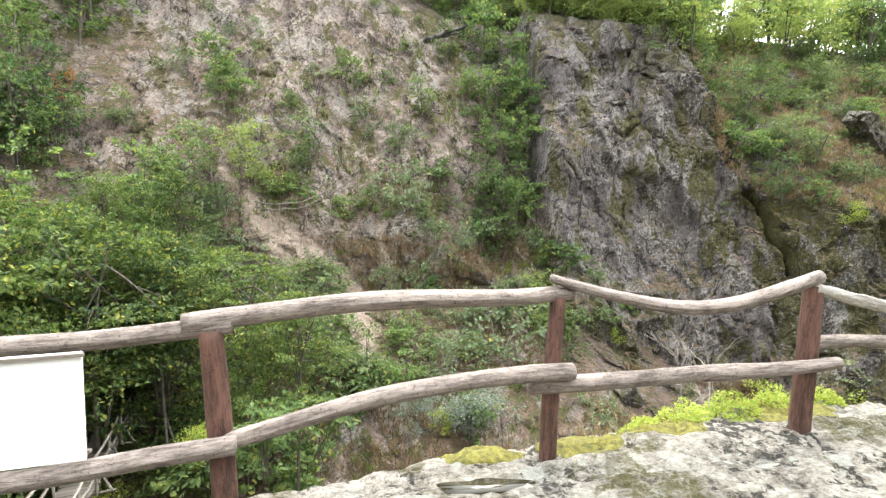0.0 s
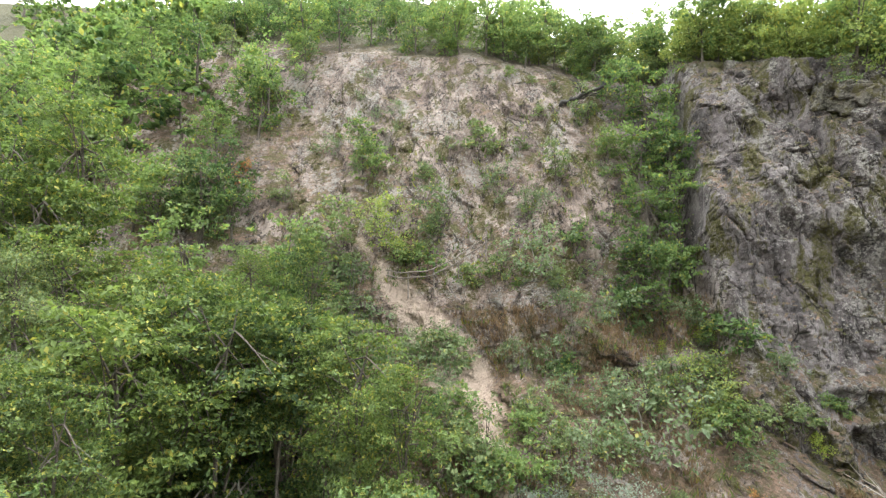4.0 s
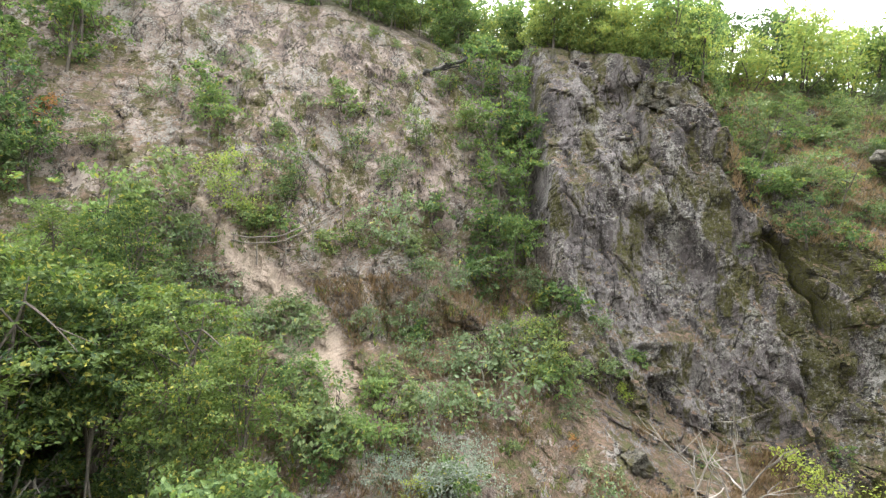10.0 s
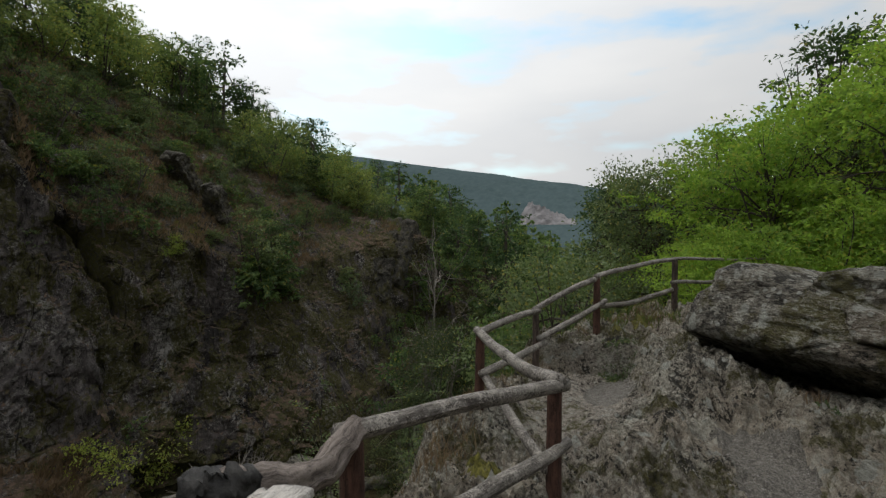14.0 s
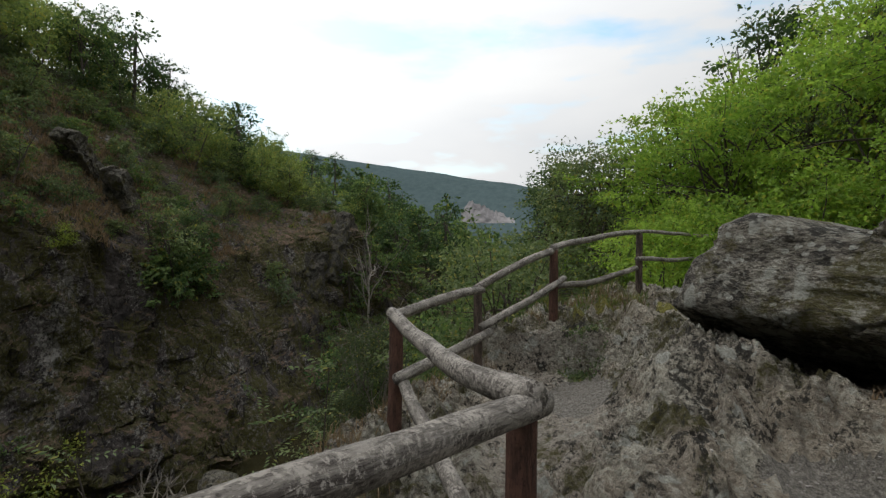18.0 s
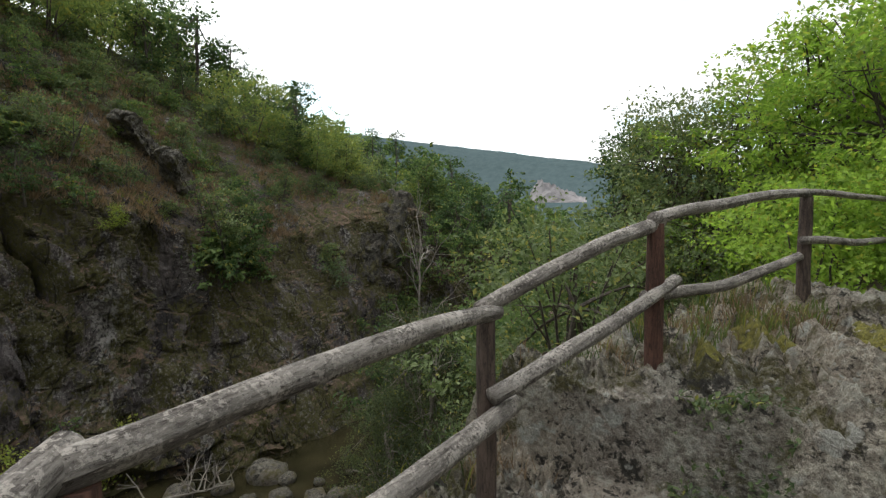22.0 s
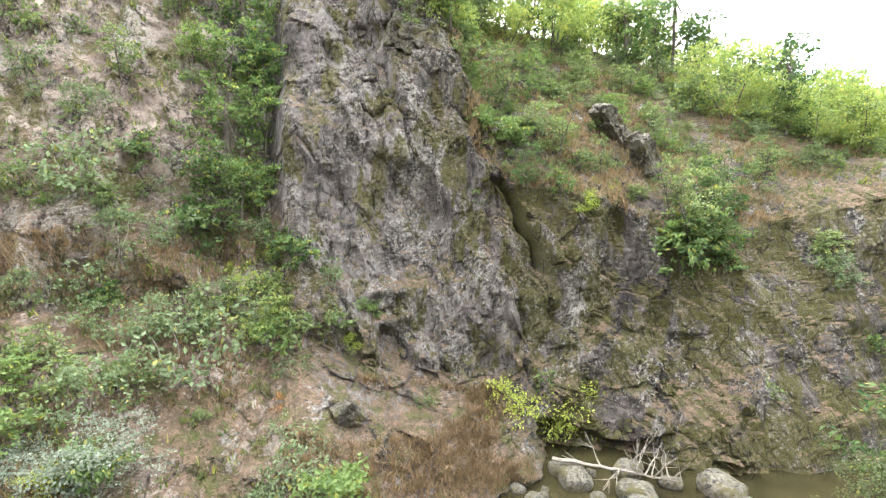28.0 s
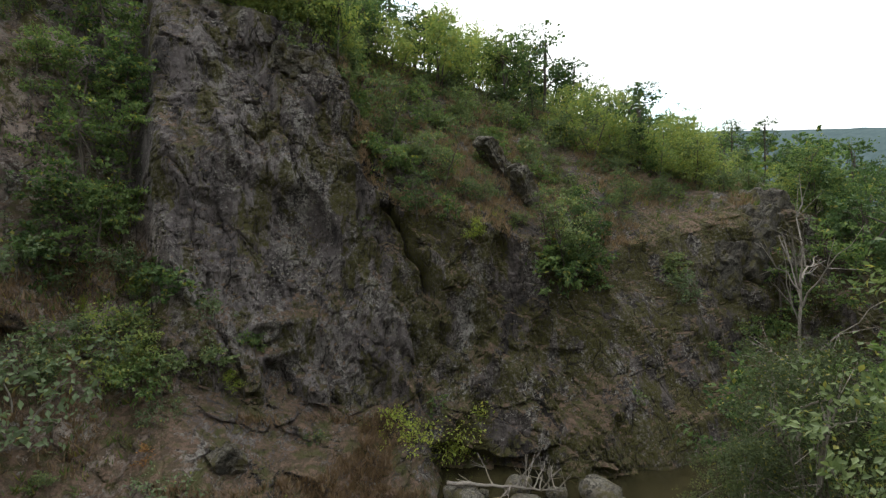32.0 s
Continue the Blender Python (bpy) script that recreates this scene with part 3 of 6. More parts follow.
def wall_relief(p):
    """How far the rock stands out of its base profile."""
    lean = np.column_stack([p[:, 0] + 0.28 * p[:, 2], p[:, 1], p[:, 2]])
    d = 1.4 * fbm(p * 0.13, 3)
    d += 0.9 * fbm(lean * (0.3, 0.25, 0.07), 2, 0.5, True)
    d += 0.22 * fbm(lean * (0.9, 0.7, 0.3), 2, 0.5, True)
    warp = lean + 0.5 * np.column_stack([fbm(p * 0.6, 3), fbm(p * 0.6 + 31, 3), fbm(p * 0.6 + 57, 3)])
    v, gap, tilt = cells(warp * (0.6, 0.5, 0.22), 3)
    d += (0.8 * (v - 0.5) + 0.4 * tilt) * smooth_step(0.0, 0.16, gap) - 0.2 * (1 - smooth_step(0.0, 0.06, gap))
    v, gap, tilt = cells(warp * (1.5, 1.3, 0.75), 11)
    d += (0.2 * (v - 0.5) + 0.15 * tilt) * smooth_step(0.0, 0.2, gap) - 0.08 * (1 - smooth_step(0.0, 0.1, gap))
    v, gap, tilt = cells(warp * (3.2, 2.8, 2.0), 19)
    d += (0.12 * (v - 0.5) + 0.1 * tilt) * smooth_step(0.0, 0.25, gap)
    d += 0.1 * fbm(p * 1.9, 4, 0.7)
    calm = 0.45 + 0.55 * (1 - smooth_step(13, 21, p[:, 2] - 0.15 * np.clip(-p[:, 0], 0, 60)))
    calm *= 0.4 + 0.6 * smooth_step(-45, -15, p[:, 0]) * (1 - smooth_step(58, 74, p[:, 0]))
    prof = wall_profile(p[:, 0])
    bank = smooth_step(0.0, 2.5, p[:, 1] - prof[:, 2, 0]) * smooth_step(21.4, 23.2, p[:, 0])
    foot = (1 - smooth_step(-6.5, -4.0, p[:, 2])) * (1 - smooth_step(8.0, 12.0, p[:, 0]))
    calm *= 1 - 0.5 * smooth_step(30.0, 34.0, p[:, 0]) * (1 - smooth_step(45.0, 48.0, p[:, 0]))
    calm *= 1 - 0.4 * (1 - smooth_step(4.0, 8.0, p[:, 0])) * smooth_step(-2.0, 2.0, p[:, 2])
    d = d * calm * (1 - 0.6 * bank) * (1 - 0.4 * foot)
    x, z = p[:, 0], p[:, 2]
    # the open crack in the dark wall, the hollow under the rib, the undercut along the water
    off = x - (22.4 + 0.29 * (1.4 - z)) - 0.12 * np.sin(z * 2.3)
    d -= 1.7 * np.exp(-(off / 0.2) ** 2) * smooth_step(-4.2, -3.0, z) * (1 - smooth_step(2.2, 3.0, z))
    d += 0.2 * smooth_step(0.0, 0.5, off) * (1 - smooth_step(0.6, 2.2, off)) * smooth_step(-5, -2, z) * (1 - smooth_step(1.0, 2.4, z))
    hollow = np.hypot((x - 13.9 + 0.3 * (z + 8)) / 0.95, (z + 8.0) / 1.3)
    d -= 1.3 * (1 - smooth_step(0.3, 1.2, hollow + 0.5 * fbm(p * 1.1, 4)))
    d += 0.7 * np.exp(-(((x - 13.9) / 1.3) ** 2 + ((z + 6.5) / 0.4) ** 2))
    d += 0.6 * np.exp(-(((x - 13.6) / 1.4) ** 2 + ((z + 4.7) / 0.35) ** 2))
    # the rib stands proud of the wall beside it; a jointed outcrop at the bend
    edge = 20.6 - 0.1 * z + 0.5 * np.sin(z * 0.7)
    d += 0.9 * smooth_step(7.5, 8.6, x) * (1 - smooth_step(-0.15, 0.4, x - edge)) * (1 - smooth_step(16, 18, z))
    crop = np.hypot((x - 52.0) / 5.2, (z - 0.2) / 3.8) + 0.18 * fbm(p * 0.5, 3)
    d += 1.9 * (1 - smooth_step(0.75, 1.0, crop))
    lip = -12.5 + 0.5 * np.sin(x * 0.9) + 0.35 * fbm(p * 0.7, 3)
    d -= 1.5 * (1 - smooth_step(-0.35, 0.1, z - lip)) * smooth_step(20.0, 22.5, x) * (1 - smooth_step(27.5, 29.5, x))
    return d


def wall_surface(x, u):
    p = wall_base(x, u)
    return p + wall_relief(p)[:, None] * (0.0, -1.0, 0.12)


def wall_at(x, z):
    """A place on the wall at x and about the height z."""
    u = np.linspace(0, 4, 500)
    p = wall_surface(np.full(500, float(x)), u)
    return Vector(p[np.argmin(np.abs(p[:, 2] - z))])


def build_wall():
    xs = np.concatenate([np.arange(-150, -75, 2.0), np.arange(-75, -24, 0.6), np.arange(-24, -13, 0.19), np.arange(-13, 36, 0.14), np.arange(36, 66, 0.32), np.arange(66, 194, 1.6)])
    us = np.concatenate([np.linspace(0, 1, 80)[:-1], np.linspace(1, 2, 84)[:-1], np.linspace(2, 3, 100)[:-1], np.linspace(3, 4, 40)])
    gx, gu = np.meshgrid(xs, us)
    p = wall_surface(gx.ravel(), gu.ravel())
    me = mesh_of("gorge_wall", p, grid_faces(len(us), len(xs)), CLIFF, False)
    return tagged(new("cliff_north", me), "grey lichen-streaked rock wall of the gorge with dry grassy slopes", "cliff", "", "structure")


build_wall()


# ---- the ledge that is walked on ----
EDGE_X = (-9, -2.5, -1.1, 0.65, 2.4, 3.4, 4.7, 6.6, 8.7, 10.6, 11.9, 14, 17, 22)
EDGE_Y = (0.5, 1.75, 2.25, 2.95, 3.45, 3.5, 4.15, 4.35, 4.85, 4.6, 3.8, 2.4, 0.3, -4)
TOP_X = (-9, 0, 3.3, 4.7, 6.6, 8.7, 10.5, 11.3, 11.9, 14, 18, 24)
TOP_Z = (-0.1, 0.0, -0.04, -0.45, -0.82, -0.93, -0.9, -0.86, -0.4, -0.12, -0.35, -1.2)
# foot of the rough step that bounds the trodden hollow
STEP_X = (7.0, 8.0, 9.0, 10.0, 10.5, 10.95, 11.12, 11.3)
STEP_Y = (2.1, 2.35, 2.7, 2.6, 2.45, 2.75, 3.3, 4.6)


def ledge_height(x, y):
    """The height of the ledge, smooth, before its fine relief."""
    z = np.interp(x, TOP_X, TOP_Z)
    edge = np.interp(x, EDGE_X, EDGE_Y)
    back = edge - y
    rise = 0.42 * smooth_step(1.3, 2.6, back) * smooth_step(6.3, 7.8, x) * (1 - smooth_step(10.8, 12.0, x))
    foot = np.interp(x, STEP_X, STEP_Y) - y + 0.12 * np.sin(x * 5.1) * np.cos(y * 3.0)
    step = (0.16 + 0.34 * smooth_step(8.6, 10.1, x)) * smooth_step(0.0, 0.16, foot) * smooth_step(7.2, 8.2, x) * (1 - smooth_step(11.3, 12.0, x))
    step = step - 0.16 * np.exp(-(((x - 11.4) / 0.22) ** 2 + ((y - 2.2) / 0.4) ** 2))
    z = z + np.maximum(rise, step)
    z = z + 0.22 * smooth_step(2.6, 5.0, back) * smooth_step(7.0, 9.0, x)
    z = z - 0.5 * smooth_step(1.0, 3.0, back) * smooth_step(3.4, 4.6, x) * (1 - smooth_step(5.5, 7.5, x)) * 0.4
    rib = y - (2.35 - 0.28 * (x - 8.0))
    z = z + 0.16 * np.exp(-(rib / 0.42) ** 2) * smooth_step(5.6, 7.2, x) * (1 - smooth_step(10.2, 11.2, x))
    z = z - 0.2 * np.exp(-(((x - 7.6) / 1.0) ** 2 + ((y - 1.4) / 0.7) ** 2))
    z = z + 0.42 * np.clip(-4.5 - y, 0, 40)
    # the hollow under the boulder
    behind = (x - 9.98) * 0.646 - (y - 2.01) * 0.763
    along = -(x - 9.98) * 0.763 - (y - 2.01) * 0.646
    # a shelf of rock along its front
    z = z + 0.26 * smooth_step(-0.75, -0.45, behind + 0.12 * np.sin(along * 4.1)) * (1 - smooth_step(0.3, 0.6, behind)) * smooth_step(-0.3, 0.5, along)
    z = z - 0.36 * np.exp(-((behind - 0.75) / 0.5) ** 2) * smooth_step(-0.3, 0.4, along) * (1 - smooth_step(3.4, 4.2, along))
    over = np.clip(-back, 0, 60)
    return z - 0.5 * smooth_step(0, 0.5, over) - 1.7 * np.clip(over - 0.25, 0, 8) - 0.25 * np.clip(over - 8, 0, 60)


def ledge_relief(x, y):
    p = np.column_stack([x, y, np.zeros_like(x)])
    turned = np.column_stack([x * 0.9 + y * 0.45, y * 0.9 - x * 0.45, 0 * x])
    warp = turned + 0.25 * np.column_stack([fbm(p * 1.3, 3), fbm(p * 1.3 + 9, 3), 0 * x])
    d = 0.1 * fbm(p * 0.8, 3)
    d += 0.1 * fbm(warp * (0.5, 1.3, 1), 4, 0.5, True)
    # beds that break off in small steps
    for pitch, high, tilt_y in ((0.36, 0.17, 0.8), (0.13, 0.1, 0.55), (0.055, 0.042, 0.7)):
        bed = (tilt_y * turned[:, 1] + 0.3 * turned[:, 0] + 0.2 * fbm(p * 0.8 + 4, 3) + 0.045 * fbm(p * 3.5, 3)) / pitch
        part_way = bed - np.floor(bed)
        d += high * (part_way - smooth_step(0.72, 1.0, part_way)) * (0.45 + 0.55 * smooth_step(-0.2, 0.25, fbm(p * 1.1 + 40 * pitch, 3)))
    d -= 0.1 * smooth_step(0.1, 0.45, fbm(p * 4.0 + 9, 4, 0.55))
    v, gap, tilt = cells(warp * (0.9, 1.7, 1.0) + 0.5, 21)
    d += (0.14 * (v - 0.5) + 0.05 * tilt) * smooth_step(0.0, 0.12, gap) - 0.07 * (1 - smooth_step(0.0, 0.05, gap))
    v, gap, tilt = cells(warp * (3.0, 6.0, 1.0) + 0.5, 27)
    d += (0.07 * (v - 0.5) + 0.03 * tilt) * smooth_step(0.0, 0.15, gap) - 0.04 * (1 - smooth_step(0.0, 0.08, gap))
    v, gap, tilt = cells(warp * (8.0, 13.0, 1.0) + 0.5, 33)
    d += (0.04 * (v - 0.5) + 0.02 * tilt) * smooth_step(0.0, 0.2, gap) - 0.025 * (1 - smooth_step(0.0, 0.1, gap))
    v, gap, tilt = cells(warp * (17.0, 25.0, 1.0) + 0.5, 39)
    d += 0.018 * (v - 0.5) - 0.012 * (1 - smooth_step(0.0, 0.12, gap))
    d += 0.035 * fbm(p * 9.0, 4, 0.7)
    worn = np.hypot((x - 9.6) / 1.7, (y - 3.4) / 0.75)
    d *= 1 - 0.72 * (1 - smooth_step(0.65, 1.15, worn + 0.3 * fbm(p * 1.5, 3)))
    # the west end, where the walk begins, is worn flatter
    d *= 0.3 + 0.7 * smooth_step(2.5, 5.5, x)
    grit = grit_mask(x, y)
    return d * (1 - 0.78 * grit) - 0.05 * grit


def grit_mask(x, y):
    """The trodden grit: hollows between the ribs of rock."""
    a = np.hypot((x - 7.8) / 0.62, (y - 1.6) / 0.45)
    b = np.hypot((x - 10.15) / 0.75, (y - 2.98) / 0.36)
    c = np.hypot((x + 0.5) / 2.0, (y - 0.2) / 1.3)
    return 1 - smooth_step(0.6, 1.15, np.minimum(np.minimum(a, b), c) + 0.4 * fbm(np.column_stack([x, y, 0 * x]) * 2.1, 4))


def ledge_z(x, y):
    x, y = np.atleast_1d(float(x)), np.atleast_1d(float(y))
    return float((ledge_height(x, y) + ledge_relief(x, y))[0])


def build_ledge():
    xs = np.concatenate([np.arange(-9, -1.6, 0.12), np.arange(-1.6, 5.4, 0.05), np.arange(5.4, 12.6, 0.025), np.arange(12.6, 15.2, 0.05), np.arange(15.2, 26, 0.25)])
    ys = np.concatenate([np.arange(-26, -3, 0.45), np.arange(-3, 0.4, 0.06), np.arange(0.4, 4.9, 0.025), np.arange(4.9, 5.8, 0.05), np.arange(5.8, 9.0, 0.15), np.arange(9.0, 24, 0.7)])
    gx, gy = np.meshgrid(xs, ys)
    x, y = gx.ravel(), gy.ravel()
    z = ledge_height(x, y) + ledge_relief(x, y)
    z = np.maximum(z, -14.8)
    me = mesh_of("ledge", np.column_stack([x, y, z]), grid_faces(len(ys), len(xs)), LEDGE, False)
    me.materials.append(GRIT)
    me.materials.append(DIRT)
    mid = np.array([p.center[:] for p in me.polygons])
    g = grit_mask(mid[:, 0], mid[:, 1])
    idx = np.where((mid[:, 1] < -4.5) | (mid[:, 0] > 15.4) | (mid[:, 1] > 6.5), 2, np.where(g > 0.55, 1, 0))
    me.polygons.foreach_set("material_index", idx.astype(np.int32))
    return tagged(new("ground", me), "rough eroded grey rock ledge with patches of trodden grit", "rock ledge", "", "structure")


build_ledge()


# ---- gorge floor, stream, distance ----
def build_floor():
    xs, ys = np.linspace(-90, 200, 146), np.linspace(-30, 60, 61)
    gx, gy = np.meshgrid(xs, ys)
    x, y = gx.ravel(), gy.ravel()
    p = np.column_stack([x, y, 0 * x])
    z = -14.4 + 0.4 * fbm(p * 0.2, 4) + 2.8 * smooth_step(-2, -14, x) + 6.0 * smooth_step(40, 110, x)
    me = mesh_of("gorge_floor", np.column_stack([x, y, z]), grid_faces(61, 146), CLIFF)
    tagged(new("ground_gorge_floor", me), "stony gorge floor with dry grass", "ground", "", "structure")
    xs, ys = np.linspace(8, 60, 60), np.linspace(6, 36, 40)
    gx, gy = np.meshgrid(xs, ys)
    me = mesh_of("stream", np.column_stack([gx.ravel(), gy.ravel(), np.full(gx.size, -13.9)]), grid_faces(40, 60), WATER)
    tagged(new("water", me), "shallow brown-green stream water between stones", "water", "", "structure")
    # land out to the horizon
    rr, aa = np.array([60, 150, 400, 1000, 2500, 4500.0]), np.linspace(0, 2 * math.pi, 61)
    gr, ga = np.meshgrid(rr, aa)
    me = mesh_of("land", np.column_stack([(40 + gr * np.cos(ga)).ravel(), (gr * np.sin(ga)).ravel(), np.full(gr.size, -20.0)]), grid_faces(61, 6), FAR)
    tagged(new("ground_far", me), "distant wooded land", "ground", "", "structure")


build_floor()


def far_hill(name, label, centre, half, height, seed, material, step=60, tilt=0.0):
    xs, ys = np.linspace(-1, 1, step), np.linspace(-1, 1, step * 2)
    gx, gy = np.meshgrid(xs, ys)
    x, y = gx.ravel(), gy.ravel()
    p = np.column_stack([x * half[0], y * half[1], 0 * x]) * 0.012 + seed
    z = height * (1 - smooth_step(0.0, 1.0, np.abs(x))) * (1 - smooth_step(0.55, 1.0, np.abs(y))) * (1 + 0.04 * fbm(p, 4) + tilt * np.clip(y, -0.2, 1)) + 2.2 * fbm(p * 7, 3)
    me = mesh_of(name, np.column_stack([x * half[0], y * half[1], z]), grid_faces(step * 2, step), material)
    ob = new(name, me)
    ob.location = centre
    return tagged(ob, label, "hill", "", "structure")


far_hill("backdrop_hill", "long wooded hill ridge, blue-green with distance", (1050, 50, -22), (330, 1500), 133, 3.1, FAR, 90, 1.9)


def quarry():
    rng = np.random.RandomState(4)
    n, k = 30, 14
    u, v = np.meshgrid(np.linspace(-1, 1, n), np.linspace(0, 1, k))
    top = np.interp(u, (-1, -0.7, -0.2, 1), (10, 30, 22, 4)) + 4 * rng.rand(1, n)
    p = np.column_stack([(-v * 10).ravel() * -1, (u * -36).ravel(), (v * top).ravel()])
    p += 3.0 * fbm(p * 0.11, 4)[:, None] * (-1, 0.3, 0.3)
    me = mesh_of("quarry_face", p, grid_faces(k, n), QUARRY, False)
    ob = new("backdrop_quarry_cliff", me)
    ob.location = (640, 104, 24)
    ob.rotation_euler = (0, 0, radians(8))
    tagged(ob, "bare pale pink-grey rock face on the far hill", "cliff", "", "structure")


quarry()


# ---- our side: wooded bank behind the ledge ----
def bank_z(x, y):
    """The bank to the south and east of the ledge."""
    return float(ledge_height(np.atleast_1d(float(x)), np.atleast_1d(float(y)))[0])


def build_bank():
    xs, ys = np.arange(24, 120, 2.0), np.arange(-60, 14, 1.5)
    gx, gy = np.meshgrid(xs, ys)
    x, y = gx.ravel(), gy.ravel()
    p = np.column_stack([x, y, 0 * x])
    z = east_z(x, y) + 0.6 * fbm(p * 0.15, 4)
    me = mesh_of("east_bank", np.column_stack([x, y, z]), grid_faces(len(ys), len(xs)), DIRT)
    tagged(new("ground_east_bank", me), "wooded bank along the gorge", "ground", "", "structure")
    xs, ys = np.arange(-90, 121, 3.0), np.arange(-80, -24, 2.0)
    gx, gy = np.meshgrid(xs, ys)
    x, y = gx.ravel(), gy.ravel()
    z = np.where(x < 25, 0.42 * (-4.5 - y) - 0.3, east_z(x, y))
    me = mesh_of("south_bank", np.column_stack([x, y, z]), grid_faces(len(ys), len(xs)), DIRT)
    tagged(new("ground_south_bank", me), "wooded slope above the ledge", "ground", "", "structure")
    xs, ys = np.arange(-90, -8.5, 1.5), np.arange(-26, 16, 1.0)
    gx, gy = np.meshgrid(xs, ys)
    x, y = gx.ravel(), gy.ravel()
    z = ledge_height(np.full_like(x, -9.0), y + 0.12 * (x + 9)) + 0.3 * fbm(np.column_stack([x, y, 0 * x]) * 0.3, 4)
    me = mesh_of("west_bank", np.column_stack([x, y, np.maximum(z, -13)]), grid_faces(len(ys), len(xs)), DIRT)
    tagged(new("ground_west_bank", me), "slope below the ledge up the gorge", "ground", "", "structure")


def east_z(x, y):
    edge = np.interp(x, (24, 40, 120), (-3, -2, 4))
    return np.where(y < edge, -1.2 + 0.32 * (edge - y), -1.2 - 1.1 * np.clip(y - edge, 0, 14))


build_bank()

# ---- round wood ----
def tube(path, radii, sides=14, seed=0, rough=0.1, cap=True):
    """A round log along a path; returns vertices, faces and UVs (around, along) in metres."""
    rng = np.random.RandomState(seed)
    path = np.asarray(path, float)
    n = len(path)
    radii = np.interp(np.linspace(0, 1, n), np.linspace(0, 1, len(radii)), radii)
    tan = np.gradient(path, axis=0)
    tan /= np.linalg.norm(tan, axis=1)[:, None] + 1e-9
    ref = np.array([0, 0, 1.0]) if abs(tan[0][2]) < 0.8 else np.array([1.0, 0, 0])
    a = np.cross(tan, ref)
    a /= np.linalg.norm(a, axis=1)[:, None]
    c = np.cross(tan, a)
    along = np.r_[0, np.cumsum(np.linalg.norm(np.diff(path, axis=0), axis=1))]
    th = np.linspace(0, 2 * math.pi, sides + 1)
    off = rng.rand(3) * 40
    ring = np.stack([np.cos(th), np.sin(th), 0 * th], 1)
    q = np.repeat(ring[None], n, 0).copy()
    q[..., 2] = along[:, None] * 2.2
    lumps = fbm(q.reshape(-1, 3) * (1.4, 1.4, 1.0) + off, 4).reshape(n, sides + 1)
    groove = fbm(q.reshape(-1, 3) * (4.5, 4.5, 0.5) + off + 7, 3).reshape(n, sides + 1)
    r = radii[:, None] * (1 + rough * 1.6 * lumps + rough * 0.9 * groove)
    v = path[:, None] + r[..., None] * (a[:, None] * ring[None, :, :1] + c[:, None] * ring[None, :, 1:2])
    v = v.reshape(-1, 3)
    uv = np.stack([np.repeat((th / (2 * math.pi))[None], n, 0) * 2 * math.pi * radii.mean(), np.repeat(along[:, None], sides + 1, 1)], -1).reshape(-1, 2)
    f = grid_faces(n, sides + 1)[:, ::-1]
    faces = [tuple(x) for x in f]
    if cap:
        for k, t in ((0, -1), (n - 1, 1)):
            base = k * (sides + 1)
            mid = len(v)
            v = np.vstack([v, path[k] + tan[k] * t * radii[k] * 0.12])
            uv = np.vstack([uv, [0.3, along[k]]])
            for s in range(sides):
                tri = (base + s, base + s + 1, mid) if t > 0 else (base + s + 1, base + s, mid)
                faces.append(tri[::-1])
    return v, faces, uv


def wood_mesh(name, pieces, material):
    me = bpy.data.meshes.new(name)
    vs, fs, us, at = [], [], [], 0
    for v, f, u in pieces:
        vs.append(v)
        fs += [tuple(i + at for i in t) for t in f]
        us.append(u)
        at += len(v)
    me.from_pydata(np.vstack(vs).tolist(), [], fs)
    uv = np.vstack(us)
    lay = me.uv_layers.new(name="UVMap")
    idx = np.empty(len(me.loops), dtype=np.int32)
    me.loops.foreach_get("vertex_index", idx)
    lay.data.foreach_set("uv", uv[idx].astype(np.float32).ravel())
    me.polygons.foreach_set("use_smooth", np.ones(len(me.polygons), dtype=bool))
    me.materials.append(material)
    return me


def bent(a, b, sag=0.0, side=0.0, n=26, seed=0, wob=0.012):
    """A crooked line from a to b that sags in its middle."""
    a, b = np.array(a, float), np.array(b, float)
    s = np.linspace(0, 1, n)
    p = a + (b - a) * s[:, None]
    rng = np.random.RandomState(seed)
    bow = np.sin(math.pi * s)
    p[:, 2] -= sag * bow
    d = (b - a)[:2]
    nrm = np.array([-d[1], d[0], 0]) / (np.linalg.norm(d) + 1e-9)
    p += nrm * (side * bow)[:, None]
    ph = rng.rand(6) * 6.3
    length = np.linalg.norm(b - a)
    for k in range(3):
        w = wob * np.sin(s * length * (2.2 + 1.7 * k) + ph[k]) / (k + 1)
        p[:, 2] += w
        p += nrm * (wob * np.sin(s * length * (1.9 + 1.5 * k) + ph[k + 3]) / (k + 1))[:, None]
    return p


def log_thing(parent, name, a, b, r, sag=0.0, side=0.0, seed=0, material=None, label="", wob=0.012, sides=14):
    v, f, u = tube(bent(a, b, sag, side, 30, seed, wob), r, sides, seed, 0.1)
    return part(name, wood_mesh(name, [(v, f, u)], material or RAIL), parent, label)


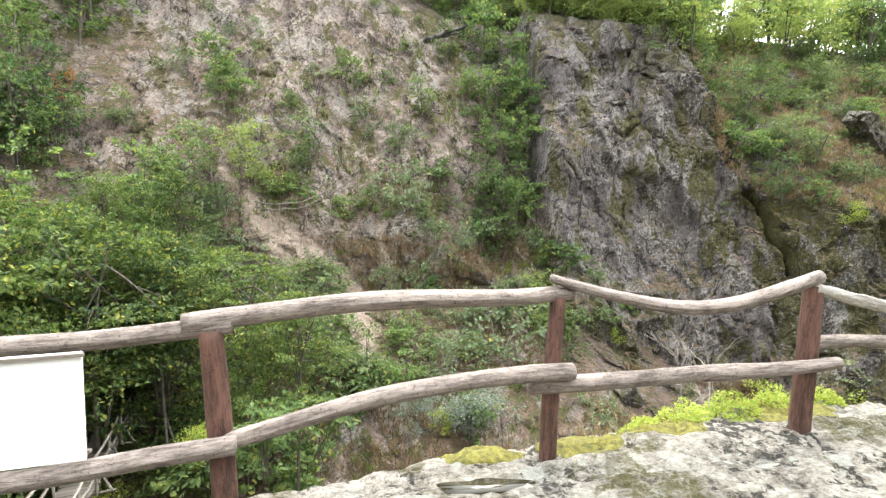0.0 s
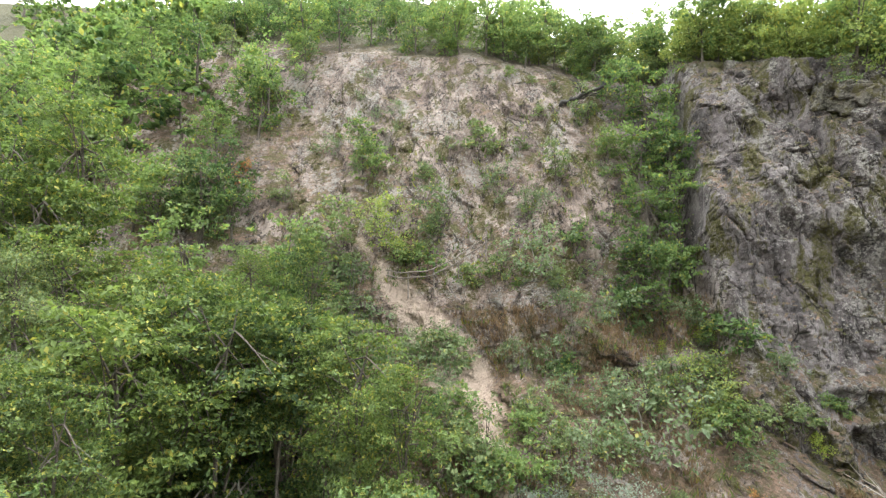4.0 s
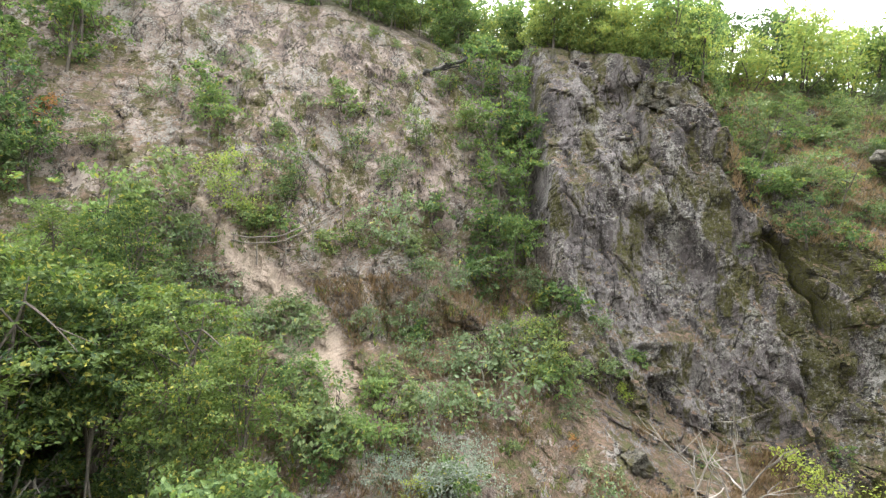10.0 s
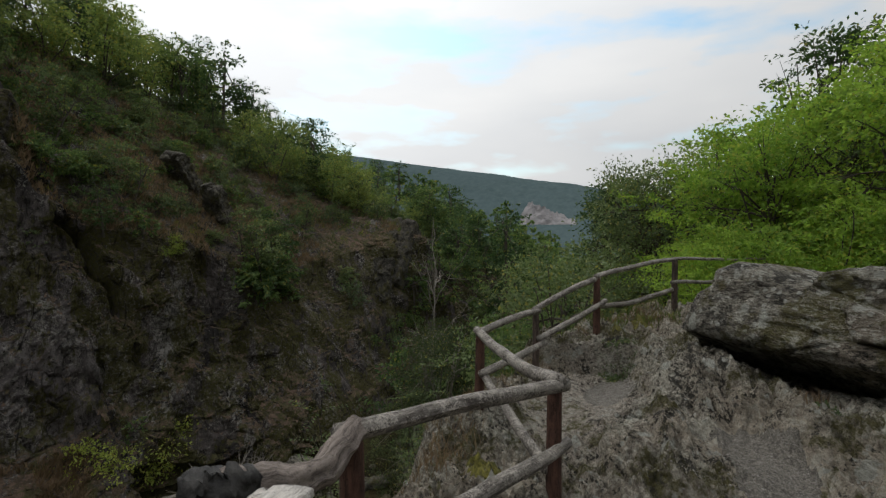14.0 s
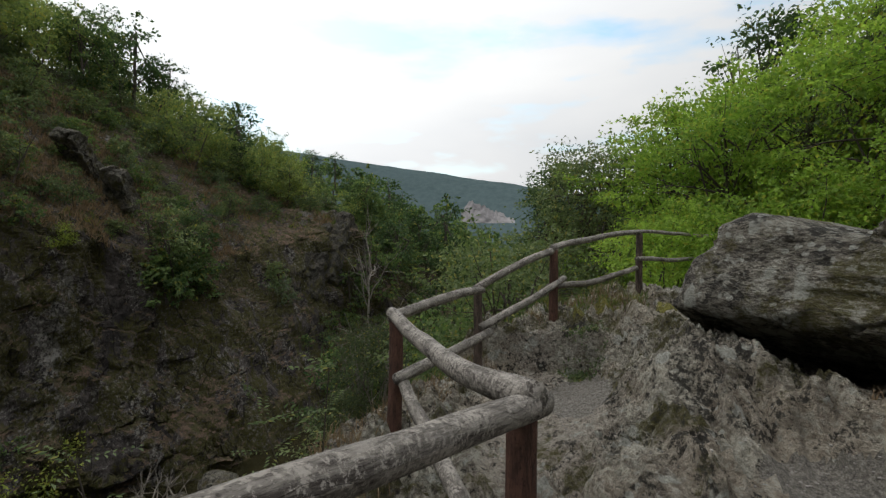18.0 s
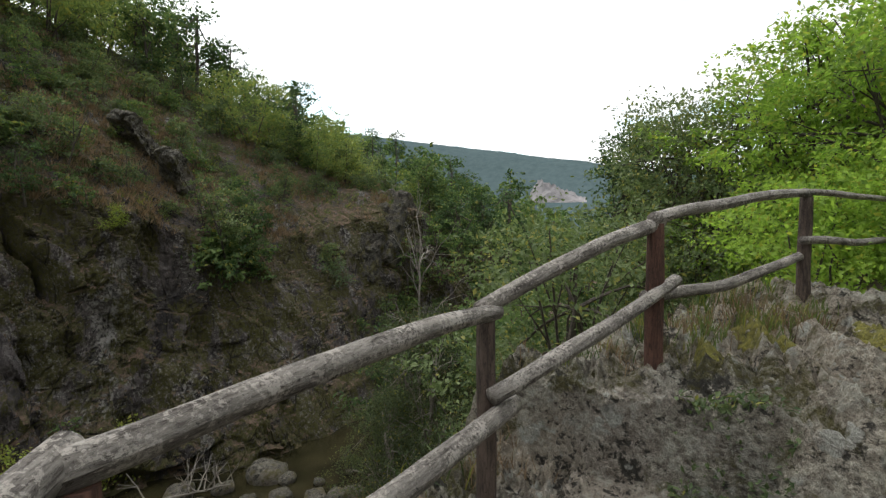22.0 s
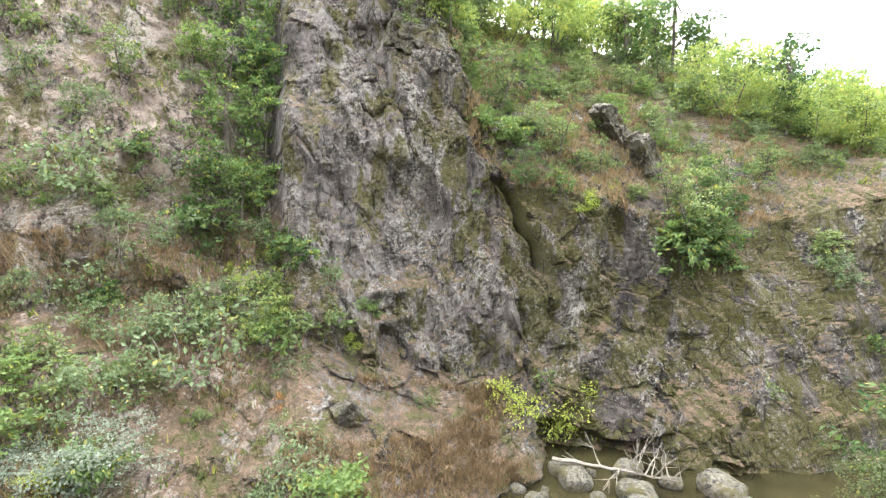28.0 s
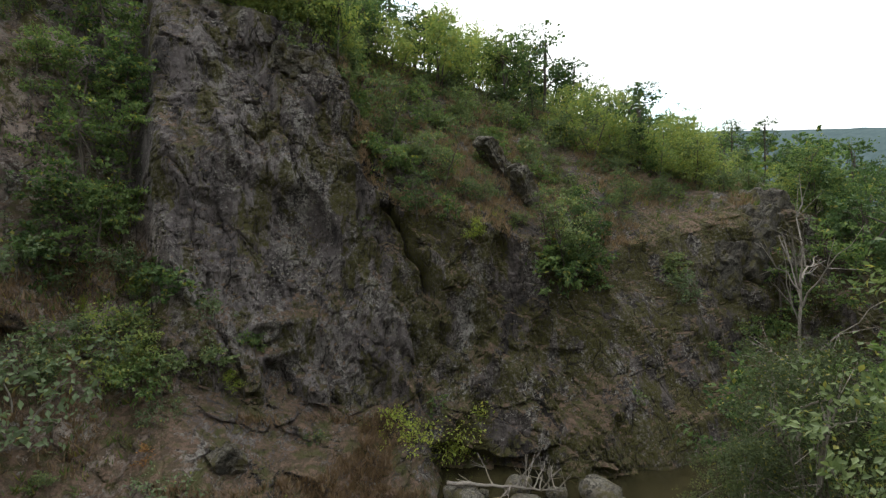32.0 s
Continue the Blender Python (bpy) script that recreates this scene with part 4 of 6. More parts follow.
# ---- the log railing ----
# foot x, y; top x, y, z; radius
POSTS = {
    "a": (-2.75, 1.62, -2.78, 1.6, 0.88, 0.055),
    "b": (-1.0, 2.1, -1.03, 2.13, 0.95, 0.058),
    "c": (0.60, 2.75, 0.70, 2.8, 0.96, 0.05),
    "d": (2.27, 3.0, 2.40, 3.06, 0.96, 0.06),
    "e": (3.88, 3.55, 3.9, 3.58, 0.56, 0.055),
    "f": (4.70, 3.88, 4.74, 3.90, 0.38, 0.06),
    "g": (6.64, 3.26, 6.64, 3.26, 0.15, 0.062),
    "h": (8.66, 4.48, 8.70, 4.50, 0.12, 0.062),
    "i": (10.52, 4.10, 10.54, 4.12, 0.17, 0.055),
    "j": (11.70, 3.26, 11.74, 3.27, 0.68, 0.06),
    "k": (13.86, 1.85, 13.85, 1.86, 0.94, 0.06),
    "l": (16.6, -0.35, 16.6, -0.35, 0.9, 0.06),
}
railing = thing("log_railing", "weathered grey log railing on red-brown posts along the rock edge", "railing", (0, 0, 0))


def build_posts():
    for k, (fx, fy, tx, ty, tz, r) in POSTS.items():
        z0 = float(ledge_height(np.array([fx]), np.array([fy]))[0]) - 0.3
        p = bent((fx, fy, z0), (tx, ty, tz), 0, 0, 22, ord(k), 0.006)
        grey = k in "ik"
        part("post", wood_mesh("post", [tube(p, (r * 1.06, r, r * 0.93), 14, ord(k), 0.09)], POST_GREY if grey else POST), railing, "weathered grey-brown round post" if grey else "red-brown stained round post")


build_posts()


def top_of(k, dz=0.0, dx=0.0, dy=0.0):
    fx, fy, tx, ty, tz, r = POSTS[k]
    return (tx + dx, ty + dy, tz + dz)


def at_post(k, z, dx=0.0, dy=0.0):
    fx, fy, tx, ty, tz, r = POSTS[k]
    z0 = float(ledge_height(np.array([fx]), np.array([fy]))[0])
    w = (z - z0) / (tz - z0)
    return (fx + (tx - fx) * w + dx, fy + (ty - fy) * w + dy, z)


def split_log(parent, a, b, r, seed):
    """A half log whose flat split face is its top, cut off square at its end."""
    path = bent(a, b, 0.0, 0.0, 60, seed, 0.006)
    v, f, u = tube(path, r, 30, seed, 0.13)
    body = 60 * 31
    ring = np.arange(body) // 31
    side = np.linspace(0, 1, len(v))
    level = np.r_[path[ring, 2], path[0, 2], path[-1, 2]] + 0.02
    crack = fbm(v * (9, 9, 2) + 3, 4, 0.6)
    top = level + 0.008 * crack - 0.02 * smooth_step(0.3, 0.6, fbm(np.column_stack([v[:, 1] * 30 - v[:, 0] * 12, v[:, 0] * 1.5, 0 * v[:, 0]]), 3))
    v[:, 2] = np.minimum(v[:, 2], top)
    part("upper_rail", wood_mesh("upper_rail", [(v, f, u)], PALE), parent, "thick split log with a pale worn flat top")


def gnarled_log(parent):
    """A crooked knotty log with a burnt, broken end."""
    keys = np.array([(3.95, 3.90, 0.545), (4.1, 3.88, 0.49), (4.24, 3.87, 0.42), (4.42, 3.86, 0.39), (4.6, 3.88, 0.425), (4.8, 3.92, 0.43)])
    s = np.linspace(0, 1, 44)
    path = np.column_stack([np.interp(s, np.linspace(0, 1, 6), keys[:, k]) for k in range(3)])
    for _ in range(6):
        path[1:-1] = (path[:-2] + 2 * path[1:-1] + path[2:]) / 4
    v, f, u = tube(path, (0.056, 0.066, 0.07, 0.062, 0.056, 0.054), 24, 15, 0.2)
    v += 0.016 * fbm(v * 11, 4)[:, None] * (0.3, 1, 1)
    part("upper_rail", wood_mesh("upper_rail", [(v, f, u)], RAIL), parent, "crooked knotty grey log")
    burnt = np.array([(3.84, 3.9, 0.6), (3.89, 3.9, 0.59), (3.96, 3.9, 0.565), (4.06, 3.885, 0.515)])
    s = np.linspace(0, 1, 20)
    path = np.column_stack([np.interp(s, np.linspace(0, 1, 4), burnt[:, k]) for k in range(3)])
    v, f, u = tube(path, (0.028, 0.045, 0.06, 0.068), 20, 22, 0.2)
    c, gap, tilt = cells(v * (22, 30, 30), 9)
    v += ((c - 0.5) * 0.03 - 0.02 * (1 - smooth_step(0, 0.15, gap)))[:, None] * (0.4, 1, 1)
    part("burnt_stub", wood_mesh("burnt_stub", [(v, f, u)], CHAR), parent, "charred black broken log end")


def build_rails():
    L = log_thing
    up = 0.03
    # upper rails
    L(railing, "upper_rail", top_of("a", up), top_of("b", up, 0.08, 0.02), (0.042, 0.045), -0.02, 0, 11)
    L(railing, "upper_rail", top_of("b", up + 0.01, -0.12, -0.03), top_of("c", up, 0.09, 0.03), (0.046, 0.05, 0.046), -0.035, 0, 12)
    L(railing, "upper_rail", top_of("c", up + 0.1, -0.05, -0.01), top_of("d", up + 0.02, 0.02, 0.0), (0.024, 0.042, 0.046, 0.044), 0.17, -0.1, 13)
    split_log(railing, (2.38, 3.04, 0.97), (4.0, 3.67, 0.55), (0.05, 0.062, 0.078), 14)
    gnarled_log(railing)
    L(railing, "upper_rail", top_of("f", up + 0.02, -0.07, 0.03), top_of("g", up + 0.01, 0.09, -0.05), (0.048, 0.056), -0.02, 0, 16, RAIL_LICHEN)
    L(railing, "upper_rail", top_of("g", up + 0.05, -0.06, -0.04), top_of("h", up + 0.01, 0.03, 0.05), (0.062, 0.056, 0.05), 0.05, 0.0, 17, RAIL_LICHEN)
    L(railing, "upper_rail", top_of("h", up + 0.02, -0.05, 0), top_of("i", up, 0.06, -0.03), (0.05, 0.046), -0.02, 0, 18, RAIL_LICHEN)
    L(railing, "upper_rail", top_of("i", up + 0.01, -0.05, 0.02), top_of("j", up, 0.05, -0.03), (0.046, 0.05), -0.02, 0, 19, RAIL_LICHEN)
    L(railing, "upper_rail", top_of("j", up + 0.01, -0.05, 0.03), top_of("k", up, 0.03, -0.02), (0.046, 0.04), -0.03, 0, 20, RAIL_LICHEN)
    L(railing, "upper_rail", top_of("k", up + 0.01, -0.03, 0.03), top_of("l", up), (0.034, 0.03), 0.0, 0, 21, RAIL_LICHEN)
    # lower rails
    L(railing, "lower_rail", at_post("a", 0.42, 0, -0.06), at_post("b", 0.46, 0.1, -0.07), (0.042, 0.045), 0.0, 0, 31)
    L(railing, "lower_rail", at_post("b", 0.44, -0.1, -0.06), at_post("c", 0.55, 0.1, -0.06), (0.04, 0.046, 0.05), -0.05, 0, 32)
    L(railing, "lower_rail", at_post("c", 0.45, -0.14, -0.06), at_post("d", 0.5, 0.14, -0.07), (0.058, 0.05, 0.05, 0.036), 0.0, 0, 33)
    L(railing, "lower_rail", at_post("d", 0.58, 0.02, 0.06), at_post("e", 0.36, 0.08, -0.05), (0.044, 0.046), -0.03, 0, 34)
    L(railing, "lower_rail", at_post("e", 0.36, -0.05, -0.06), at_post("f", -0.04, 0.02, -0.06), (0.046, 0.046), 0.0, 0, 35)
    L(railing, "lower_rail", at_post("f", -0.1, -0.02, -0.06), at_post("g", -0.28, 0.12, -0.08), (0.05, 0.055, 0.042), 0.05, 0, 36, RAIL_LICHEN)
    L(railing, "lower_rail", at_post("g", -0.45, -0.05, 0.06), at_post("h", -0.36, 0.02, -0.06), (0.05, 0.048), 0.03, 0, 37, RAIL_LICHEN)
    L(railing, "lower_rail", at_post("h", -0.335, -0.14, -0.05), at_post("i", -0.32, 0.1, -0.13), (0.05, 0.052, 0.05), -0.03, -0.04, 38, RAIL_LICHEN)
    L(railing, "lower_rail", at_post("i", -0.2, -0.1, -0.06), at_post("j", 0.27, 0.14, -0.13), (0.046, 0.05, 0.046), 0.03, 0, 39, RAIL_LICHEN)
    L(railing, "lower_rail", at_post("j", 0.16, -0.03, 0.05), at_post("k", 0.36, 0.12, -0.05), (0.046, 0.042), 0.05, 0, 40, RAIL_LICHEN)
    L(railing, "lower_rail", at_post("k", 0.5, -0.2, 0.07), at_post("l", 0.45), (0.04, 0.036), 0.0, 0, 41, RAIL_LICHEN)


build_rails()


# ---- white board on the railing ----
def build_board():
    root = thing("sign_board", "plain white painted board wired to the log railing", "sign board", (-1.46, 1.9, 0.47))
    bm = bmesh.new()
    bmesh.ops.create_cube(bm, size=1.0)
    bmesh.ops.scale(bm, vec=(1.15, 0.012, 0.45), verts=bm.verts)
    bmesh.ops.bevel(bm, geom=bm.edges[:], offset=0.003, segments=1)
    panel = bm_part("panel", bm, PAINT, root)
    panel.location = (-0.56, -0.15, 0.24)
    panel.rotation_euler = (radians(-4), 0, radians(15))
    for dz in (0.44, 0.03):
        bm = bmesh.new()
        bmesh.ops.create_cube(bm, size=1.0)
        bmesh.ops.scale(bm, vec=(1.17, 0.02, 0.014), verts=bm.verts)
        bmesh.ops.bevel(bm, geom=bm.edges[:], offset=0.003, segments=1)
        e = bm_part("edge_strip", bm, DECK, root, "thin grey edge strip")
        e.location = (-0.56, -0.148, dz + 0.013)
        e.rotation_euler = (radians(-4), 0, radians(15))


build_board()


# ---- boulder ----
def rock_mesh(name, size, seed, detail, material, rough=0.22, flat=0.0):
    bm = bmesh.new()
    bmesh.ops.create_icosphere(bm, subdivisions=detail, radius=1.0)
    v = np.array([x.co[:] for x in bm.verts])
    d = 1 + rough * (0.9 * fbm(v * 1.1 + seed, 4) + 0.35 * fbm(v * 3.3 + seed, 4, 0.55, True))
    c, gap, tilt = cells(v * 1.6 + seed, 7)
    d += rough * (0.5 * (c - 0.5) - 0.12 * (1 - smooth_step(0, 0.1, gap)))
    v = np.sign(v) * np.abs(v) ** 0.8 * d[:, None] * np.array(size)
    if flat:
        v[:, 2] = np.maximum(v[:, 2], -flat)
    for x, co in zip(bm.verts, v):
        x.co = co
    for f in bm.faces:
        f.smooth = True
    me = bpy.data.meshes.new(name)
    bm.to_mesh(me)
    bm.free()
    me.materials.append(material)
    return me


def build_boulder():
    """A long block: its planes cut out a body, then bedding and fracture roughen it."""
    root = thing("boulder", "huge dark grey lichen-spotted boulder resting on the rock ledge", "boulder", (9.98, 2.01, 0.07))
    root.rotation_euler = (0, 0, radians(220.3))
    # along the block, away from its face, up; then the distance from the heart of the block
    planes = [((0, -0.911, 0.413), 1.08), ((0, -0.5, -0.87), 0.845), ((-0.889, 0, 0.457), 2.075), ((-0.9, 0.05, -0.42), 2.45), ((-0.65, -0.75, 0.1), 2.77), ((-0.047, 0.0, 1.0), 0.67), ((0, 0, -1), 0.845), ((0, 1, 0), 1.3), ((1, 0, 0), 2.6), ((-0.35, 0.2, 0.9), 1.085)]
    bm = bmesh.new()
    bmesh.ops.create_icosphere(bm, subdivisions=7, radius=1.0)
    v = np.array([x.co[:] for x in bm.verts])
    v = v / (np.abs(v) * (0.5, 0.9, 1.2)).max(1)[:, None]
    v /= np.linalg.norm(v, axis=1)[:, None]
    total = 0.0
    for n, far in planes:
        n = np.array(n) / np.linalg.norm(n)
        total = total + (np.clip(v @ n, 0, 9) / far) ** 16
    p = v * (total ** (-1 / 16.0))[:, None] + (2.2, 1.2, 0.36)
    s, high = p[:, 0], smooth_step(0.5, 1.0, p[:, 2])
    p[:, 2] += high * (0.075 * np.exp(-((s - 0.43) / 0.3) ** 2) - 0.14 * np.exp(-((s - 1.15) / 0.4) ** 2) + 0.24 * smooth_step(2.29, 2.44, s))
    d = 0.07 * fbm(p * 0.9 + 3, 4) + 0.05 * fbm(p * (0.9, 1.2, 5.0) + 8, 4, 0.55, True)
    c, gap, tilt = cells(p * (0.8, 1.0, 1.6) + 5.5, 7)
    d += 0.07 * (c - 0.5) + 0.07 * tilt - 0.04 * (1 - smooth_step(0, 0.06, gap))
    c, gap, tilt = cells(p * (2.4, 2.8, 6.0) + 2.5, 13)
    d += 0.03 * (c - 0.5) + 0.04 * tilt + 0.025 * fbm(p * 8, 4)
    p += d[:, None] * v
    for x, co in zip(bm.verts, p):
        x.co = co
    for f in bm.faces:
        f.smooth = True
    bm_part("rock", bm, BOULDER, root)


build_boulder()

# ---- vegetation ----
def leaves_at(rng, centres, out, size, spread=0.35, narrow=0.55):
    """One folded diamond leaf at each centre: vertices and faces."""
    n = len(centres)
    axis = out + spread * rng.randn(n, 3) * 1.6
    axis[:, 2] -= 0.25
    axis /= np.linalg.norm(axis, axis=1)[:, None] + 1e-9
    up = np.array([0, 0, 1.0]) + 0.7 * out + 0.55 * rng.randn(n, 3)
    side = np.cross(axis, up)
    side /= np.linalg.norm(side, axis=1)[:, None] + 1e-9
    nrm = np.cross(side, axis)
    s = (size * (0.6 + 0.8 * rng.rand(n)))[:, None]
    base = centres - axis * s * 0.5
    tip = centres + axis * s * 0.5
    left = centres + side * s * narrow * 0.5 + nrm * s * 0.1
    right = centres - side * s * narrow * 0.5 + nrm * s * 0.1
    v = np.stack([base, left, tip, right], 1).reshape(-1, 3)
    i = np.arange(n)[:, None] * 4
    return v, i + np.array([[0, 3, 2, 1]])


def crown(name, lumps, n, size, seed, material, twig=0.26, hollow=0.45, narrow=0.55, per=16, flat=0.22):
    """A crown of leaves in sprays round the lumps (x, y, z, radius, height factor)."""
    rng = np.random.RandomState(seed)
    lumps = np.array(lumps, float)
    w = lumps[:, 3] ** 2
    k = max(4, n // per)
    which = rng.choice(len(lumps), k, p=w / w.sum())
    d = rng.randn(k, 3)
    d[:, 2] = d[:, 2] * 0.8 + 0.25
    d /= np.linalg.norm(d, axis=1)[:, None]
    rad = lumps[which, 3] * (hollow + (1 - hollow) * rng.rand(k) ** 0.45) * (1 + 0.22 * rng.randn(k))
    c = lumps[which, :3] + d * rad[:, None] * np.column_stack([np.ones(k), np.ones(k), lumps[which, 4]])
    out = np.repeat(d, per, 0)
    tw = twig * (0.6 + 0.8 * rng.rand(k))
    along = np.repeat(d * (1, 1, 0.35) + 0.5 * rng.randn(k, 3), per, 0)
    along /= np.linalg.norm(along, axis=1)[:, None]
    step = (rng.rand(k * per) - 0.5) * 2.4
    pos = np.repeat(c, per, 0) + along * (step * np.repeat(tw, per))[:, None] + rng.randn(k * per, 3) * (0.45, 0.45, flat) * np.repeat(tw, per)[:, None]
    v, f = leaves_at(rng, pos, out, size, 0.4, narrow)
    return mesh_of(name, v, f, material, False)


def limb_mesh(name, trunk, radius, lumps, seed, material, sides=5, thin=0.2, limbs=8, twigs=0):
    """A tapered trunk along points, with a limb from it into each lump."""
    rng = np.random.RandomState(seed)
    trunk = np.array(trunk, float)
    t = np.linspace(0, 1, 9)
    path = np.column_stack([np.interp(t, np.linspace(0, 1, len(trunk)), trunk[:, k]) for k in range(3)])
    path[1:-1] += rng.randn(7, 3) * radius * 0.25
    pieces = [tube(path, (radius, radius * 0.7, radius * thin), sides + 2, seed, 0.12)]
    for n, (x, y, z, r, _) in enumerate(lumps):
        if n >= limbs:
            break
        i = int(np.clip(len(path) * (0.3 + 0.6 * rng.rand()), 2, 8))
        a, b = path[i], np.array([x, y, z]) + rng.randn(3) * r * 0.2
        mid = (a + b) / 2 + (0, 0, 0.12 * np.linalg.norm(b - a)) + rng.randn(3) * 0.08
        s = np.linspace(0, 1, 6)[:, None]
        q = (1 - s) ** 2 * a + 2 * s * (1 - s) * mid + s ** 2 * b
        pieces.append(tube(q, (radius * 0.45, radius * 0.12), sides, seed + 1, 0.08, False))
        for _ in range(twigs):
            e = b + rng.randn(3) * r * 0.5
            q2 = q[3] + (e - q[3]) * np.linspace(0, 1, 5)[:, None]
            pieces.append(tube(q2, (radius * 0.2, radius * 0.05), 5, seed + 2, 0.05, False))
    return wood_mesh(name, pieces, material)


def lump_set(rng, count, width, height, base, r):
    """Lumps for a crown of that width and height above a bare base."""
    out = []
    for _ in range(count):
        a, q = rng.rand() * 6.283, rng.rand() ** 0.6
        h = rng.rand()
        wide = math.sqrt(max(0.05, 1 - (1.5 * h - 0.55) ** 2))
        out.append((q * width * wide * math.cos(a), q * width * wide * math.sin(a), base + h * height, r * (0.7 + 0.6 * rng.rand()), 0.8))
    return out


class Plants:
    """Kinds of plants, each built a few times and then copied."""
    kinds = {}


def make_kind(kind, name, category, label, variants, height, width, base, count, lump, leaves, size, leaf, radius, seed, twig=0.26, bark=None, stems=1, limbs=8, twigs=0, hollow=0.45, per=16, flat=0.22, root_deep=0.4):
    made = []
    for v in range(variants):
        rng = np.random.RandomState(seed + v)
        lumps = lump_set(rng, count, width, height - base, base, lump)
        root = thing(name, label, category, (0, 0, -400))
        lean = rng.randn(2) * 0.12 * height
        if stems == 1:
            part("trunk", limb_mesh("trunk", [(0, 0, -root_deep), (lean[0] * 0.4, lean[1] * 0.4, height * 0.4), (lean[0], lean[1], height * 0.85)], radius, lumps, seed + v, bark or BARK, 5, 0.2, limbs, twigs), root)
        else:
            pcs = []
            for k in range(stems):
                e = lumps[k % len(lumps)]
                s = np.linspace(0, 1, 7)[:, None]
                a, b = np.array([0.1 * rng.randn(), 0.1 * rng.randn(), -0.25]), np.array(e[:3])
                pcs.append(tube(a + (b - a) * s + rng.randn(7, 3) * 0.03, (radius, radius * 0.3), 5, seed + k, 0.05, False))
            part("stem", wood_mesh("stem", pcs, bark or BARK), root)
        part("foliage", crown("foliage", lumps, leaves, size, seed + v, leaf, twig, hollow, 0.55, per, flat), root)
        made.append(root)
    Plants.kinds[kind] = made


make_kind("tree", "tree", "tree", "leafy broad-crowned green tree with a slim trunk", 4, 6.5, 2.5, 0.9, 26, 0.95, 2000, 0.27, LEAF, 0.13, 100, 0.42, None, 1, 8, 0, 0.65, 22, 0.14)
make_kind("horn", "hornbeam_tree", "tree", "green layered hornbeam below the footbridge", 3, 6.2, 2.6, 0.2, 40, 0.8, 9000, 0.18, LEAF_HORN, 0.1, 180, 0.45, None, 1, 20, 1, 0.7, 40, 0.1, 7.5)
make_kind("elm", "elm_tree", "tree", "bright yellow-green leafy tree with thin branching limbs", 3, 6.5, 2.6, 0.6, 40, 0.85, 11500, 0.125, LEAF_NEAR, 0.1, 160, 0.34, None, 1, 26, 2, 0.6, 30, 0.12, 6.0)
make_kind("wood", "forest_tree", "tree", "green broadleaf tree in the distant wood", 4, 6.5, 2.5, 0.7, 22, 1.0, 620, 0.6, LEAF, 0.13, 170, 0.4, None, 1, 4)
make_kind("near", "broadleaf_tree", "tree", "bright green leafy tree with thin branching limbs", 3, 6.5, 2.6, 0.8, 40, 0.85, 14500, 0.105, LEAF_MID, 0.1, 150, 0.26, None, 1, 26, 2)
make_kind("oak", "oak_tree", "tree", "dark green oak with a rounded crown", 3, 6.0, 2.0, 1.6, 18, 0.85, 1600, 0.25, LEAF_DARK, 0.14, 200, 0.34)
make_kind("holm", "dark_oak_tree", "tree", "tall dark green oak with an airy crown", 2, 8.0, 2.2, 2.0, 26, 0.8, 8000, 0.15, LEAF_DARK, 0.13, 230, 0.3, None, 1, 20, 2, 0.5, 20, 0.2, 6.0)
make_kind("airy", "locust_tree", "tree", "tall airy grey-green tree rising from the gorge", 2, 8.8, 2.3, 0.4, 40, 0.85, 12000, 0.12, LEAF_AIRY, 0.1, 240, 0.34, BARE, 1, 22, 2, 0.5, 20, 0.3)
make_kind("hazel", "hazel_bush", "bush", "fresh green hazel bush with small leaves", 3, 2.3, 1.15, 0.1, 20, 0.5, 3600, 0.085, LEAF_NEAR, 0.025, 250, 0.2, None, 6)
make_kind("ash", "young_tree", "young tree", "slender young tree with airy mid-green leaves", 3, 4.2, 1.3, 0.6, 18, 0.6, 1250, 0.195, LEAF_MID, 0.06, 300, 0.3)
make_kind("bush", "bush", "bush", "bushy green shrub rooted in the rock", 4, 1.7, 0.95, 0.1, 14, 0.48, 900, 0.17, LEAF_MID, 0.03, 400, 0.2, None, 5)
make_kind("green", "shrub", "bush", "dense bright green shrub on the slope", 3, 2.0, 1.1, 0.1, 14, 0.55, 1000, 0.2, LEAF, 0.03, 500, 0.22, None, 5)
make_kind("pale", "grey_green_bush", "bush", "sparse grey-green shrub on the dry slope", 3, 1.5, 0.9, 0.1, 14, 0.42, 800, 0.12, LEAF_PALE, 0.025, 600, 0.24, BARE, 6)
make_kind("spray", "robinia_bush", "bush", "feathery yellow-green robinia thicket along the crest", 3, 3.6, 2.0, 0.2, 26, 0.8, 3400, 0.17, SPRAY, 0.05, 720, 0.34, None, 6)
make_kind("rust", "russet_bush", "bush", "small bush with rust-red drying leaves", 1, 1.6, 0.9, 0.1, 12, 0.42, 700, 0.15, RUST, 0.025, 740, 0.2, None, 5)
make_kind("silver", "silver_willow", "bush", "pale silvery willow bush on the lower slope", 1, 2.6, 1.4, 0.1, 18, 0.6, 4600, 0.095, SILVER, 0.03, 690, 0.26, BARE, 6)
make_kind("lime", "yellow_green_bush", "bush", "yellow-green leafy bush on the rock", 2, 1.5, 0.95, 0.1, 18, 0.4, 2600, 0.085, LEAF_LIME, 0.025, 700, 0.2, None, 5)


def plant(kind, place, scale=1.0, turn=0.0, variant=0, group="", tall=1.0, name="", label=""):
    src = Plants.kinds[kind][variant % len(Plants.kinds[kind])]
    m = Matrix.Translation(place) @ Matrix.Rotation(turn, 4, "Z") @ Matrix.Diagonal((scale, scale, scale * tall, 1))
    ob = copy_thing(src, m)
    tagged(ob, label, "", group)
    return ob


def drop_sources():
    for kind in Plants.kinds.values():
        for root in kind:
            for c in list(root.children):
                bpy.data.objects.remove(c)
            bpy.data.objects.remove(root)


VEG = random.Random(7)

